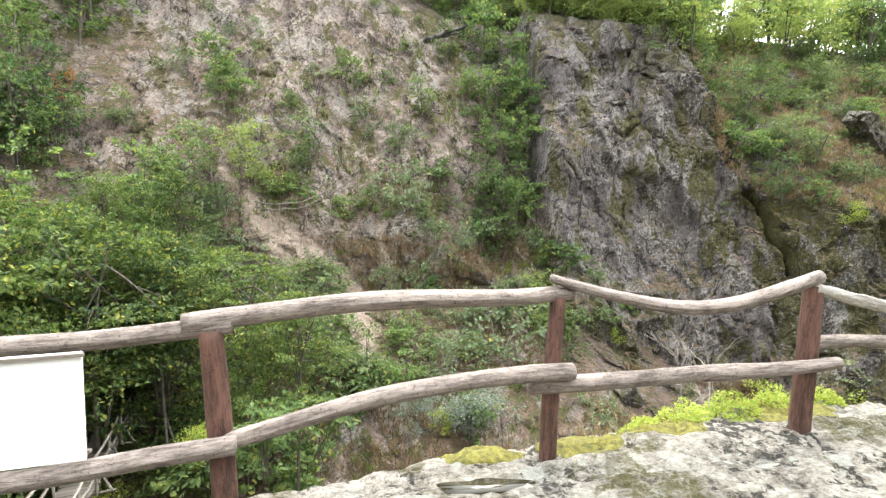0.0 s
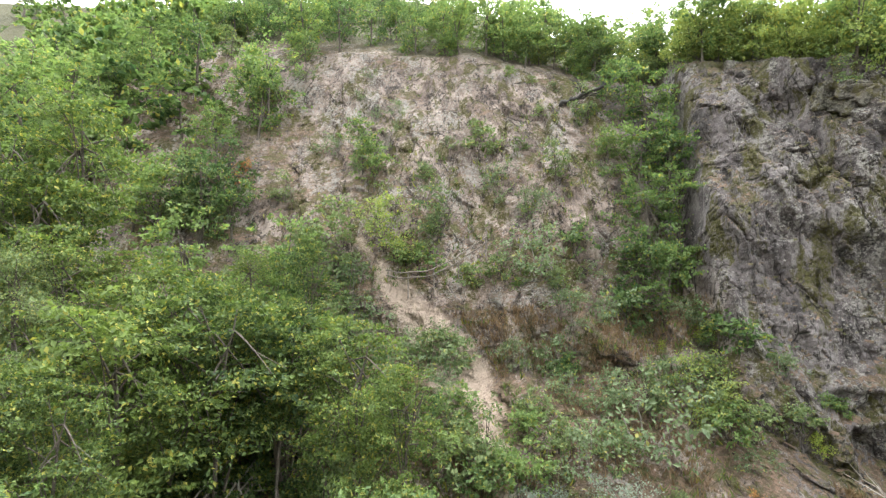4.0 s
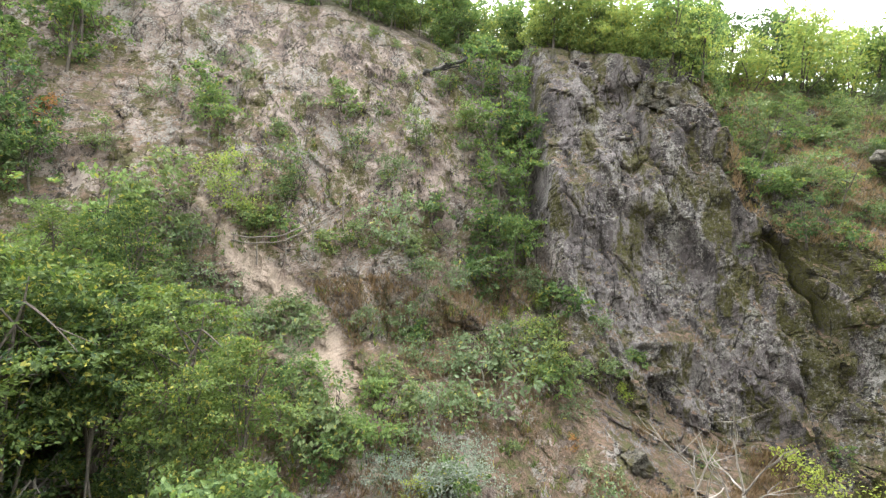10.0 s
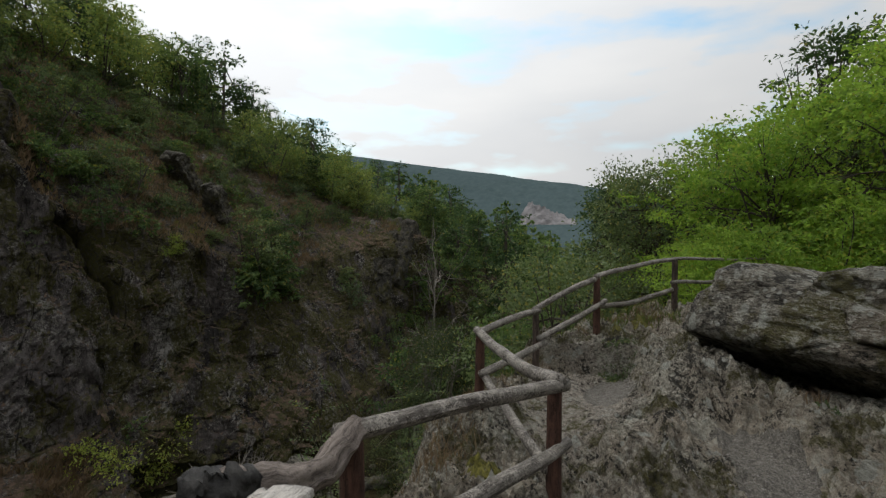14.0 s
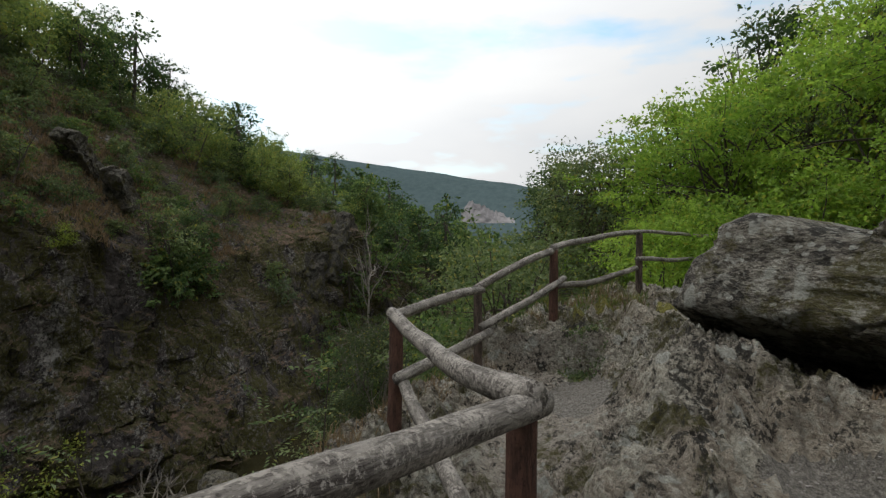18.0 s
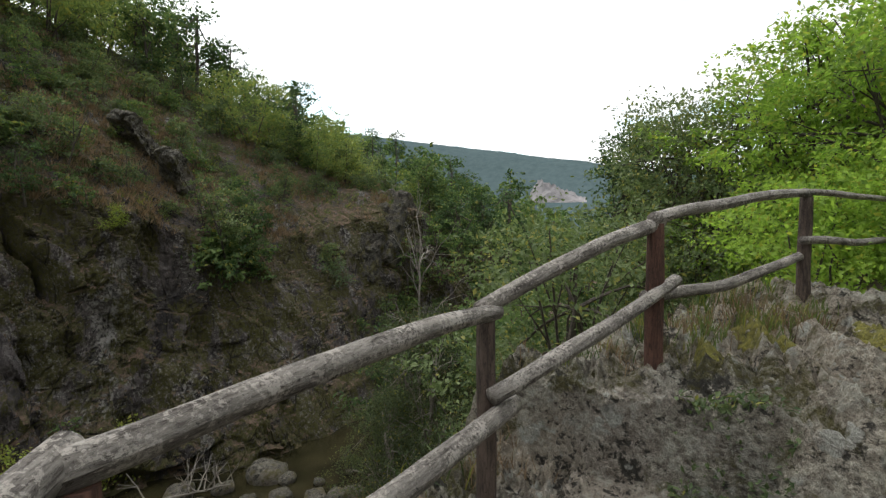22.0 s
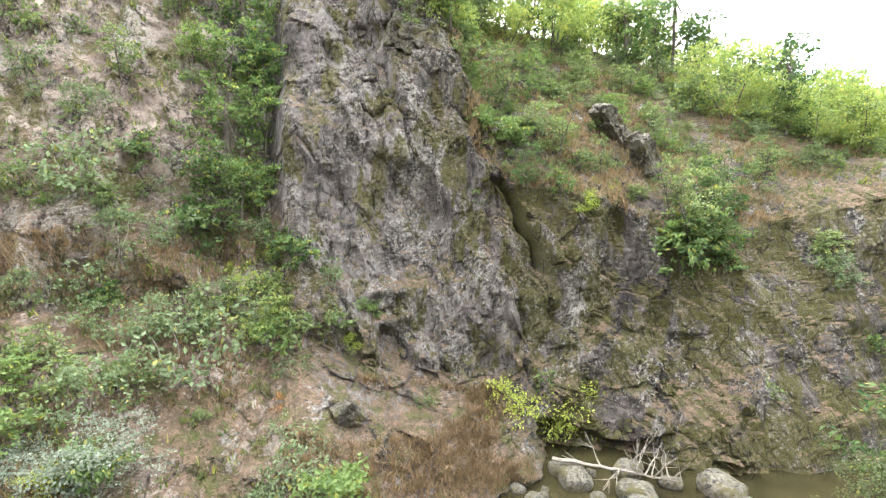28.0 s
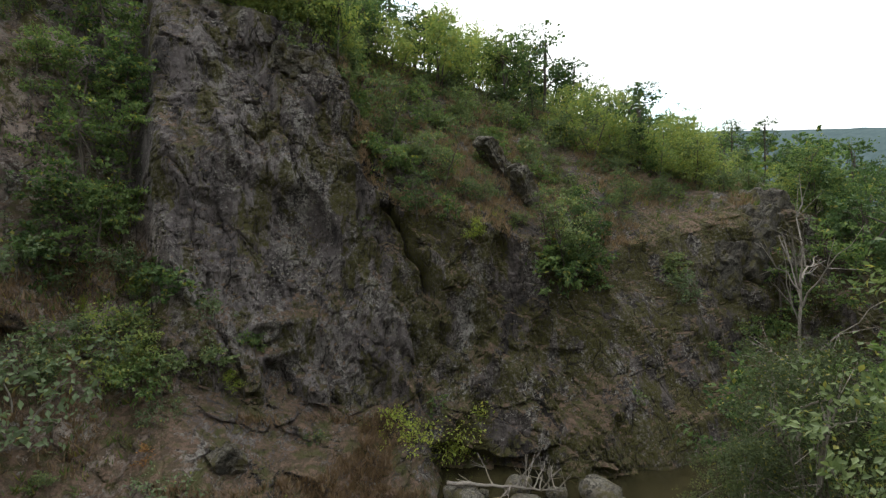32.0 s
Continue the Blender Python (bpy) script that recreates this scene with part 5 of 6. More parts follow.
# singled-out plants on the far wall: kind, foot, scale
SLAB_PLANTS = [
    ('tree', 3.2, 43.8, 13.7, 0.97), ('tree', 5.2, 43.4, 11.4, 1.03), ('tree', 6.1, 41.2, 7.6, 0.96), ('tree', 3.8, 40.5, 7.2, 0.89), ('tree', 6.4, 39.3, 4.2, 0.84), ('tree', 4.4, 38.1, 2.7, 0.9),
    ('tree', 3.3, 36.7, 0.1, 0.82), ('tree', 5.0, 35.8, -0.9, 0.71), ('green', 2.6, 35.7, -1.3, 1.44), ('green', 6.5, 37.3, 1.0, 1.26), ('tree', 1.9, 40.6, 9.8, 0.57), ('ash', 0.3, 44.0, 14.3, 0.97),
    ('ash', -17.0, 31.2, 0.7, 1.58), ('ash', -18.4, 30.7, 0.9, 1.11), ('ash', -27.5, 30.8, 4.5, 1.72), ('ash', -29.0, 30.1, 4.7, 1.21), ('rust', -26.6, 34.1, 9.9, 1.14), ('spray', -13.6, 33.6, 3.6, 1.11),
    ('ash', -10.2, 34.9, 3.8, 1.1), ('green', -10.6, 33.6, 2.2, 1.01), ('green', -11.8, 33.3, 2.4, 0.7), ('bush', -7.3, 34.1, 1.0, 1.3), ('bush', -8.0, 40.0, 11.5, 1.7), ('pale', -21.0, 38.2, 12.7, 1.33),
    ('ash', -1.9, 39.2, 8.6, 0.88), ('pale', -3.4, 35.2, 2.3, 2.26), ('green', -0.2, 36.8, 3.4, 1.05), ('pale', -2.9, 37.6, 6.2, 1.33), ('pale', -6.2, 38.7, 8.8, 1.41), ('green', -4.2, 33.7, 0.9, 0.45),
    ('pale', -15.0, 31.5, 0.7, 1.54), ('pale', -13.1, 31.1, -1.4, 1.49), ('pale', -13.5, 29.9, -3.1, 1.45),
]
SLOPE_PLANTS = [
    ('pale', -0.7, 33.6, -1.2, 1.4), ('pale', 0.9, 34.8, -0.9, 1.07), ('pale', -1.8, 34.3, 0.1, 1.08), ('green', 8.0, 34.3, -3.7, 1.54), ('lime', 7.2, 35.5, -2.6, 0.91), ('spray', 6.3, 32.6, -6.0, 0.87),
    ('green', 7.1, 31.2, -7.0, 0.96), ('pale', 2.7, 29.5, -7.0, 2.55), ('pale', 0.7, 30.0, -5.8, 1.43), ('ash', 3.6, 30.9, -6.4, 0.8), ('bush', -2.7, 28.6, -5.9, 0.99), ('pale', -1.4, 30.8, -5.3, 1.08),
    ('green', -2.8, 27.1, -7.1, 1.01), ('bush', 1.3, 27.5, -7.6, 1.14), ('ash', -4.5, 25.6, -8.0, 0.87), ('green', -2.9, 24.8, -8.8, 1.19), ('lime', 4.4, 35.2, -3.1, 0.51), ('pale', 5.5, 35.4, -1.2, 0.92),
    ('pale', 10.4, 33.4, -4.6, 1.22), ('bush', 10.5, 31.8, -6.8, 1.01), ('green', 12.3, 33.1, -5.9, 0.59), ('lime', 11.3, 32.0, -7.4, 0.57), ('pale', 7.9, 30.0, -8.0, 0.93), ('bush', 4.2, 27.2, -9.0, 0.46),
    ('ash', -6.5, 26.5, -7.4, 0.78), ('green', -6.6, 27.6, -6.2, 1.09), ('tree', -7.4, 25.5, -7.8, 0.58),
]
DRY_SLOPE_PLANTS = [
    ('lime', 12.7, 27.4, -12.8, 0.92), ('green', 13.0, 29.1, -12.2, 0.46), ('lime', 20.6, 30.3, -13.2, 1.95), ('lime', 24.7, 30.1, -13.8, 2.18), ('green', 23.0, 30.4, -10.8, 0.7), ('rust', 7.7, 28.4, -9.6, 0.67),
    ('bush', 20.0, 35.6, 0.6, 0.96), ('oak', 23.4, 33.8, 1.8, 0.54), ('green', 23.2, 36.2, 4.5, 1.21), ('ash', 23.2, 38.8, 7.5, 1.18), ('green', 25.2, 32.9, 1.7, 0.84), ('lime', 26.7, 31.9, 0.3, 0.88),
    ('tree', 27.5, 41.5, 10.7, 0.43), ('bush', 29.6, 40.1, 8.7, 1.36), ('ash', 16.7, 39.7, 12.9, 0.74), ('ash', 32.9, 31.4, -0.4, 1.0), ('oak', 36.6, 31.1, -0.9, 0.82), ('green', 32.5, 30.1, -3.6, 1.85),
    ('green', 35.1, 29.0, -4.2, 1.01), ('bush', 34.7, 25.9, -11.0, 0.99), ('pale', 42.0, 26.9, -4.7, 1.46), ('bush', 42.5, 28.1, -2.5, 1.0), ('green', 20.3, 29.2, -14.9, 0.37), ('lime', -0.5, 23.5, -9.5, 0.67),
    ('bush', 37.0, 38.4, 6.6, 1.38), ('bush', 37.2, 43.3, 11.2, 1.53), ('bush', 42.2, 40.1, 8.5, 1.77), ('green', 12.8, 33.5, -6.0, 0.52), ('bush', 15.1, 30.0, -11.0, 0.57), ('pale', 21.0, 43.2, 12.6, 1.24),
]
CREST_PLANTS = [
    ('spray', 27.4, 46.6, 15.5, 1.38), ('spray', 32.2, 46.9, 15.2, 1.88), ('spray', 37.4, 48.3, 15.7, 1.59), ('tree', 40.8, 47.4, 14.6, 1.15), ('oak', 47.1, 48.4, 14.6, 1.61), ('spray', 45.0, 38.9, 7.6, 1.79),
    ('spray', 44.6, 42.4, 10.3, 1.33), ('oak', 50.7, 37.8, 7.6, 1.21), ('spray', 49.7, 34.9, 5.5, 1.37), ('spray', 52.1, 32.9, 4.6, 1.45), ('spray', 47.4, 38.2, 7.6, 1.1), ('green', 49.3, 35.6, 5.8, 0.95),
]
RIDGE_PLANTS = [
    ('spray', 63.1, 43.3, 9.5, 1.33), ('spray', 59.2, 37.5, 6.5, 1.09), ('spray', 65.4, 30.2, 1.9, 1.03), ('spray', 76.6, 37.5, 4.5, 1.06), ('spray', 46.9, 73.4, 27.0, 2.35), ('spray', 54.0, 75.8, 27.9, 2.24),
    ('tree', 65.3, 81.1, 29.0, 1.22), ('tree', 36.8, 70.8, 29.6, 1.57), ('tree', 31.9, 69.3, 29.7, 1.24), ('spray', 22.9, 67.8, 30.8, 1.43), ('spray', 18.9, 68.2, 31.3, 1.19), ('tree', 29.1, 68.4, 31.9, 0.96),
    ('bush', 46.6, 32.6, 3.3, 0.92), ('bush', 42.5, 27.9, -3.4, 1.05), ('pale', 42.4, 26.9, -4.6, 1.16), ('green', 42.5, 25.6, -9.0, 0.84),
]
# the holm stands in for a shaded hornbeam, its dark leaves giving the shade
GORGE_TREES = [
    ('horn', -9.3, 20.7, -5.8, 0.91), ('horn', -6.6, 19.3, -6.6, 0.74), ('horn', -16.1, 15.8, -6.3, 1.2), ('horn', -17.1, 18.7, -4.5, 1.11), ('horn', -14.3, 24.7, -0.9, 0.69), ('horn', -17.7, 24.7, 0.3, 0.52),
    ('horn', -14.0, 12.0, -5.2, 0.62), ('green', -12.7, 10.0, -5.2, 0.98), ('green', -6.3, 15.4, -7.1, 1.09), ('lime', -8.3, 15.6, -6.8, 0.74), ('green', -5.0, 17.2, -7.4, 1.04), ('horn', -25.2, 20.6, 4.4, 1.2),
    ('horn', -24.8, 17.7, 0.8, 1.05), ('near', -21.3, 15.2, -2.6, 0.84), ('horn', -22.2, 17.8, -1.8, 0.93), ('horn', -28.8, 18.6, 3.7, 1.1), ('horn', -21.9, 20.1, -1.0, 0.65), ('horn', -17.5, 12.8, -4.5, 0.61),
    ('horn', -19.0, 16.5, -4.1, 0.69), ('tree', -37.8, 24.9, 11.7, 1.17), ('tree', -35.4, 21.6, 9.8, 1.03), ('tree', -39.0, 28.9, 15.6, 0.75), ('tree', -33.5, 36.1, 20.5, 0.92), ('ash', -27.8, 23.8, 5.2, 1.0),
    ('horn', -14.3, 18.2, -5.6, 1.15), ('horn', -13.6, 21.8, -5.0, 0.88), ('holm', -22.4, 13.6, -0.8, 0.7), ('horn', -16.3, 10.6, -4.3, 0.68),
]


def build_wall_plants():
    for n, (kind, x, y, z, s) in enumerate(SLAB_PLANTS + SLOPE_PLANTS + DRY_SLOPE_PLANTS + CREST_PLANTS + RIDGE_PLANTS):
        plant(kind, (x, y + 0.1, z - 0.2), s, n * 1.7, n, "plants on the gorge wall")


build_wall_plants()


def scatter(n, kinds, x_range, u_range, size, group, keep=None, tall=1.0):
    for k in range(n):
        x, u = VEG.uniform(*x_range), VEG.uniform(*u_range)
        if keep and not keep(x, u):
            continue
        p = wall_surface(np.array([x]), np.array([u]))[0]
        plant(VEG.choice(kinds), Vector(p) + Vector((0, 0.15, -0.2)), VEG.uniform(*size), VEG.uniform(0, 6.28), VEG.randrange(9), group, tall)


# forest up the gorge
scatter(74, ["tree", "tree", "tree", "ash", "green"], (-58, -15), (0.0, 1.6), (0.7, 1.2), "forest up the gorge")
scatter(170, ["wood"], (-120, -34), (1.3, 3.9), (0.8, 1.4), "forest up the gorge")
scatter(56, ["tree", "ash", "oak", "tree"], (-62, -22), (2.0, 3.3), (0.8, 1.2), "forest up the gorge")
scatter(14, ["ash", "tree", "ash"], (-24, -15), (1.2, 2.4), (0.5, 0.8), "forest up the gorge")
scatter(110, ["tree", "oak", "ash", "tree"], (-60, 8), (3.02, 3.7), (0.7, 1.05), "wood above the slabs")
scatter(34, ["pale", "bush", "pale", "pale", "bush"], (-20, 5), (1.8, 2.95), (0.5, 1.0), "bushes on the slabs")
scatter(40, ["pale", "bush", "pale", "pale", "green"], (-14, 10), (0.1, 1.5), (0.8, 1.6), "bushes on the lower slope")
# slope east of the rib
scatter(80, ["bush", "pale", "bush"], (21, 70), (2.05, 2.8), (0.35, 0.7), "bushes on the dry slope")
scatter(190, ["green", "bush", "pale", "bush", "pale", "green", "ash"], (20.5, 72), (2.1, 2.95), (0.5, 1.15), "bushes on the dry slope")
scatter(84, ["tree", "spray", "ash", "tree", "spray"], (8, 82), (2.95, 3.3), (0.65, 1.0), "trees along the crest", None, 1.15)
scatter(24, ["oak"], (16, 66), (3.0, 3.4), (0.85, 1.15), "oaks along the crest")
scatter(60, ["green", "bush", "bush", "ash", "green", "tree"], (45, 88), (0.1, 2.0), (0.7, 1.1), "bushes at the bend", lambda x, u: u < 1.0 or x > 57)
scatter(26, ["tree", "oak", "tree"], (62, 92), (0.4, 3.3), (0.9, 1.3), "wood down the valley")
scatter(44, ["wood", "oak", "wood", "wood"], (92, 165), (0.4, 3.4), (1.0, 1.6), "wood down the valley")


def near_tree(kind, x, y, z, s, turn, v, group="", tall=1.0):
    return plant(kind, (x, y, z), s, turn, v, group, tall)


# the great tree above the footbridge
def build_big_tree():
    rng = np.random.RandomState(31)
    root = thing("hornbeam_tree", "large spreading bright green hornbeam above the footbridge", "tree", (-14.4, 22.6, -10.4))
    lumps = lump_set(rng, 95, 7.0, 9.6, 0.4, 1.25)
    part("trunk", limb_mesh("trunk", [(0, 0, -2.0), (0.3, -0.2, 3.0), (0.5, 0, 7.0)], 0.24, lumps, 31, BARK, 7, 0.2, 40, 2), root)
    part("foliage", crown("foliage", lumps, 44000, 0.2, 31, LEAF_HORN, 0.5, 0.75, 0.55, 44, 0.1), root)


build_big_tree()

# trees standing in the gorge and on our own side
for row in [("horn", -12.0, 20.4, -12.6, 0.75), ("horn", -17.0, 18.4, -12.4, 0.85), ("horn", -10.4, 22.6, -12.2, 0.8), ("horn", -18.4, 24.0, -10.4, 1.1), ("horn", -20.5, 26.5, -8.5, 1.2), ("horn", -22.5, 17.0, -12.0, 1.15), ("horn", -19, 15, -11.5, 1.1), ("horn", -17, 21, -10.5, 1.1), ("ash", -9.6, 20.5, -10.8, 1.3), ("green", -9.2, 18.6, -10.4, 1.5), ("green", -14.8, 15.2, -10.8, 1.6), ("lime", -13.8, 17.0, -9.8, 1.2), ("horn", -21, 20, -11, 1.2), ("horn", -25, 14, -12, 1.2), ("green", -8.0, 22.5, -11, 1.5), ("green", -6.8, 20.5, -12, 1.3), ("ash", -17.5, 12.5, -12, 1.3)]:
    near_tree(row[0], row[1], row[2], row[3], row[4], row[1], int(abs(row[2])), "trees round the footbridge")
for n, (kind, x, y, z, s) in enumerate(GORGE_TREES):
    plant(kind, (x, y, z), s, n * 2.1, n, "trees round the footbridge")
for row in [("near", 20.2, 5.0, -7.6, 1.3), ("near", 23.5, 7.4, -10.0, 0.95), ("airy", 27.4, 12.2, -12.2, 1.0), ("airy", 25.6, 12.4, -13.4, 0.8), ("tree", 31.0, 9.5, -12.5, 1.3), ("airy", 27.5, 14.6, -14.4, 0.8), ("airy", 29.8, 13.6, -12.8, 1.0), ("tree", 36, 10, -12, 1.4), ("tree", 41, 14, -13, 1.3), ("tree", 35, 17, -14.5, 1.2), ("tree", 46, 10, -11.5, 1.5), ("tree", 40, 5, -8.5, 1.4), ("tree", 50, 3, -6, 1.4), ("tree", 33, 5.5, -9, 1.4), ("oak", 55, 12, -10, 1.6), ("oak", 62, 16, -9, 1.6)]:
    near_tree(row[0], row[1], row[2], row[3], row[4], row[1] * 1.3, int(row[2]), "trees in the gorge below the ledge")
for k in range(32):
    x, y = VEG.uniform(15, 34), VEG.uniform(-22, -4.5)
    z = bank_z(x, y) if x < 25 else float(east_z(np.array([x]), np.array([y]))[0])
    near_tree(VEG.choice(["elm", "elm", "near", "holm"]), x, y, z - 0.2, VEG.uniform(0.8, 1.2), VEG.uniform(0, 6), k, "wood behind the ledge")
for row in [("elm", 11.6, -5.6, 0.8), ("elm", 16.4, -6.6, 1.05), ("elm", 18.5, -0.5, 0.85), ("elm", 17.0, -3.4, 0.8), ("elm", 15.4, -5.4, 0.85), ("elm", 12.8, -6.4, 0.85), ("elm", 20.5, -3.0, 1.0), ("elm", 10.2, -7.4, 0.9), ("elm", 18.0, -7.5, 1.0), ("elm", 14.5, -9.0, 1.05), ("holm", 21.5, -7.0, 0.95), ("elm", 23.5, 0.8, 0.95), ("holm", 22.5, 2.2, 0.65)]:
    near_tree(row[0], row[1], row[2], bank_z(row[1], row[2]) - 0.15, row[3], row[1] * 2.1, int(row[1]), "trees behind the boulder")
for row in [("elm", 20.0, -5.2, 1.15), ("elm", 23.0, -6.5, 1.35), ("elm", 18.6, -9.5, 1.5), ("elm", 15.0, -12.0, 1.5), ("elm", 25.0, -3.5, 1.1), ("holm", 27.9, -5.2, 1.3), ("elm", 12.0, -10.0, 1.3), ("elm", 22.0, -12.0, 1.9)]:
    z = bank_z(row[1], row[2]) if row[1] < 25 else float(east_z(np.array([row[1]]), np.array([row[2]]))[0])
    near_tree(row[0], row[1], row[2], z - 0.2, row[3], row[1] * 1.7, int(row[1]), "tall trees behind the boulder")
for k in range(22):
    x, y = VEG.uniform(34, 110), VEG.uniform(-40, 3)
    near_tree(VEG.choice(["tree", "oak", "tree"]), x, y, float(east_z(np.array([x]), np.array([y]))[0]) - 0.3, VEG.uniform(1.0, 1.5), VEG.uniform(0, 6), k, "wood on the east bank")
for row in [("hazel", 15.6, 0.0, 1.1), ("hazel", 16.0, -1.6, 1.1), ("hazel", 14.9, -2.9, 1.2), ("hazel", 15.8, 1.2, 0.9), ("hazel", 13.4, -4.2, 1.2), ("hazel", 12.0, -4.6, 1.0)]:
    near_tree(row[0], row[1], row[2], bank_z(row[1], row[2]) - 0.1, row[3], row[1] * 2.1, int(row[1]), "green shrubs behind the boulder")
for n in range(16):
    x = 8.6 + 0.72 * n
    p = wall_surface(np.array([x]), np.array([3.05 + 0.05 * (n % 3)]))[0]
    plant("spray", Vector(p) - Vector((0, 0, 0.3)), 1.0 + 0.12 * (n % 4), n * 1.9, n, "robinia thicket on the head of the rib")
scatter(22, ["tree", "spray", "tree", "ash"], (-8, 8), (3.0, 3.25), (0.75, 1.05), "trees above the gully")
for x, y, z, s in [(1.3, 23.9, -10.0, 1.25), (-1.8, 24.2, -9.9, 0.95)]:
    plant("silver", (x, y, z), s, x, 0, "silvery willows")
for kind, x, y, z, s in [("green", 33.5, 29.5, -3.2, 1.6), ("ash", 33.1, 29.7, -2.8, 1.3), ("holm", 35.1, 30.2, -2.6, 0.62), ("green", 35.3, 29.8, -3.4, 1.2), ("green", 32.4, 29.9, -3.6, 1.1)]:
    plant(kind, (x, y, z), s, x, int(x), "great bush on the brow of the wall")
for kind, x, y, z, s in [("oak", 54.3, 41.0, 10.6, 1.0), ("oak", 47.4, 52.0, 19.0, 1.1), ("oak", 50.0, 47.0, 15.0, 0.9), ("oak", 74.2, 38.4, 9.2, 0.8), ("oak", 69.0, 39.5, 9.8, 0.65), ("oak", 77.0, 30.7, 1.6, 1.4), ("oak", 58.0, 16.2, -4.5, 1.6)]:
    plant(kind, (x, y, z), s, x, int(x), "oaks along the crest")
for k in range(34):
    x, y = VEG.uniform(15.3, 24.5), VEG.uniform(-2.0, 7.5)
    near_tree("hazel", x, y, bank_z(x, y) - 0.25, VEG.uniform(0.7, 1.25), VEG.uniform(0, 6), k, "shrubs on the bank past the railing")
for k in range(44):
    x = VEG.uniform(28, 80)
    y = float(np.interp(x, (24, 40, 120), (-3, -2, 4))) + VEG.uniform(-5.0, 5.5)
    near_tree(VEG.choice(["tree", "green", "tree", "spray"]), x, y, float(east_z(np.array([x]), np.array([y]))[0]) - 0.3, VEG.uniform(0.7, 1.0), VEG.uniform(0, 6), k, "trees on the brow of the east bank")
for k in range(46):
    x, y = VEG.uniform(-6, 15.0), VEG.uniform(7.0, 13.0)
    near_tree(VEG.choice(["bush", "pale", "green", "bush"]), x, y, bank_z(x, y) - 0.25, VEG.uniform(0.6, 1.1), VEG.uniform(0, 6), k, "shrubs below the ledge")
for kind, x, y, z, s in [("holm", 30.2, 3.7, -5.0, 1.22), ("near", 28.2, 2.3, -5.0, 1.45), ("near", 26.1, 1.0, -3.6, 1.3), ("elm", 23.9, -0.1, -2.4, 1.05), ("elm", 21.8, -0.7, -1.6, 1.0), ("elm", 20.6, -1.3, -1.4, 1.0)]:
    near_tree(kind, x, y, z, s, x * 1.9, int(x), "trees past the railing")
drop_sources()

# ---- footbridge in the gorge ----
def build_bridge():
    root = thing("footbridge", "old grey timber footbridge with log rails", "footbridge", (-13.3, 16.6, -7.9))
    root.rotation_euler = (0, 0, radians(24))
    half, n = 5.4, 11
    for sx in (-0.42, 0.42):
        log_thing(root, "beam", (sx, -half, -0.12), (sx, half, -0.12), (0.1, 0.1), 0.02, 0, 50 + int(sx > 0), BARE, "", 0.01, 10)
    rng = random.Random(3)
    for k in range(48):
        y = -half + 0.1 + k * (2 * half - 0.2) / 47
        bm = bmesh.new()
        bmesh.ops.create_cube(bm, size=1.0)
        bmesh.ops.scale(bm, vec=(1.15 + rng.uniform(-0.06, 0.06), 0.2, 0.04), verts=bm.verts)
        bmesh.ops.bevel(bm, geom=bm.edges[:], offset=0.006, segments=1)
        pl = bm_part("plank", bm, DECK, root)
        pl.location = (rng.uniform(-0.03, 0.03), y, 0.02 + rng.uniform(-0.008, 0.008))
        pl.rotation_euler = (0, 0, rng.uniform(-0.03, 0.03))
    for sx in (-0.6, 0.6):
        for k in range(6):
            y = -half + 0.3 + k * 2.0
            post = log_thing(root, "post", (sx, y, -0.25), (sx * 1.03, y, 1.05), (0.055, 0.05), 0, 0, 60 + k, BARE, "", 0.006, 8)
            log_thing(post, "brace", (sx * 1.75, y, -0.2), (sx * 1.05, y, 0.75), (0.04, 0.035), 0, 0, 70 + k, BARE, "", 0.006, 8)
            log_thing(root, "strut", (sx * 0.4, y + 0.08, -0.24), (sx * 1.9, y + 0.08, -0.24), (0.045, 0.045), 0, 0, 75 + k, BARE, "", 0.006, 8)
        for z, s in ((1.02, 80), (0.52, 82)):
            log_thing(root, "rail", (sx * 1.04, -half, z), (sx * 1.04, half, z), (0.045, 0.045), 0.02, 0.02, s + int(sx > 0), BARE, "", 0.02, 8)


build_bridge()


# ---- rail on the path across the gorge ----
def build_far_rail():
    root = thing("far_railing", "short grey log railing by the path on the far slope", "railing", wall_at(-10.7, 1.5))
    pts = [(-2.2, -0.5, 0.1), (-0.6, -0.8, -0.1), (1.2, -0.7, 0.1), (2.8, -0.3, 0.9), (4.6, 0.2, 2.2)]
    for k, (x, y, z) in enumerate(pts):
        log_thing(root, "post", (x, y, z - 1.0), (x, y, z + 0.75), (0.05, 0.045), 0, 0, 90 + k, DECK, "", 0.006, 8)
    for k in range(4):
        a, b = pts[k], pts[k + 1]
        for dz in (0.35, 0.72):
            log_thing(root, "rail", (a[0] - 0.1, a[1] - 0.06, a[2] + dz), (b[0] + 0.1, b[1] - 0.06, b[2] + dz), (0.045, 0.04), 0.03, 0, 95 + k, DECK, "", 0.02, 8)


build_far_rail()


# ---- stream bed ----
STREAM_STONES = [(25.4, 25.5, 0.89), (19.4, 24.6, 0.52), (21.1, 22.9, 0.76), (21.1, 21.3, 0.83), (24.0, 22.2, 0.9), (24.5, 23.6, 0.96), (28.8, 22.7, 1.13), (27.7, 18.6, 0.72), (28.4, 17.9, 0.59), (15.2, 25.2, 0.44), (16.1, 24.4, 0.74), (13.7, 24.7, 0.6), (7.6, 27.4, 0.72), (27.3, 20.5, 0.64), (22.2, 25.6, 0.99), (24.8, 21.3, 0.5), (18.9, 26.7, 0.35), (26.8, 23.9, 0.57), (28.9, 21.4, 0.54), (21.8, 26.8, 0.58), (29.0, 17.2, 0.69)]


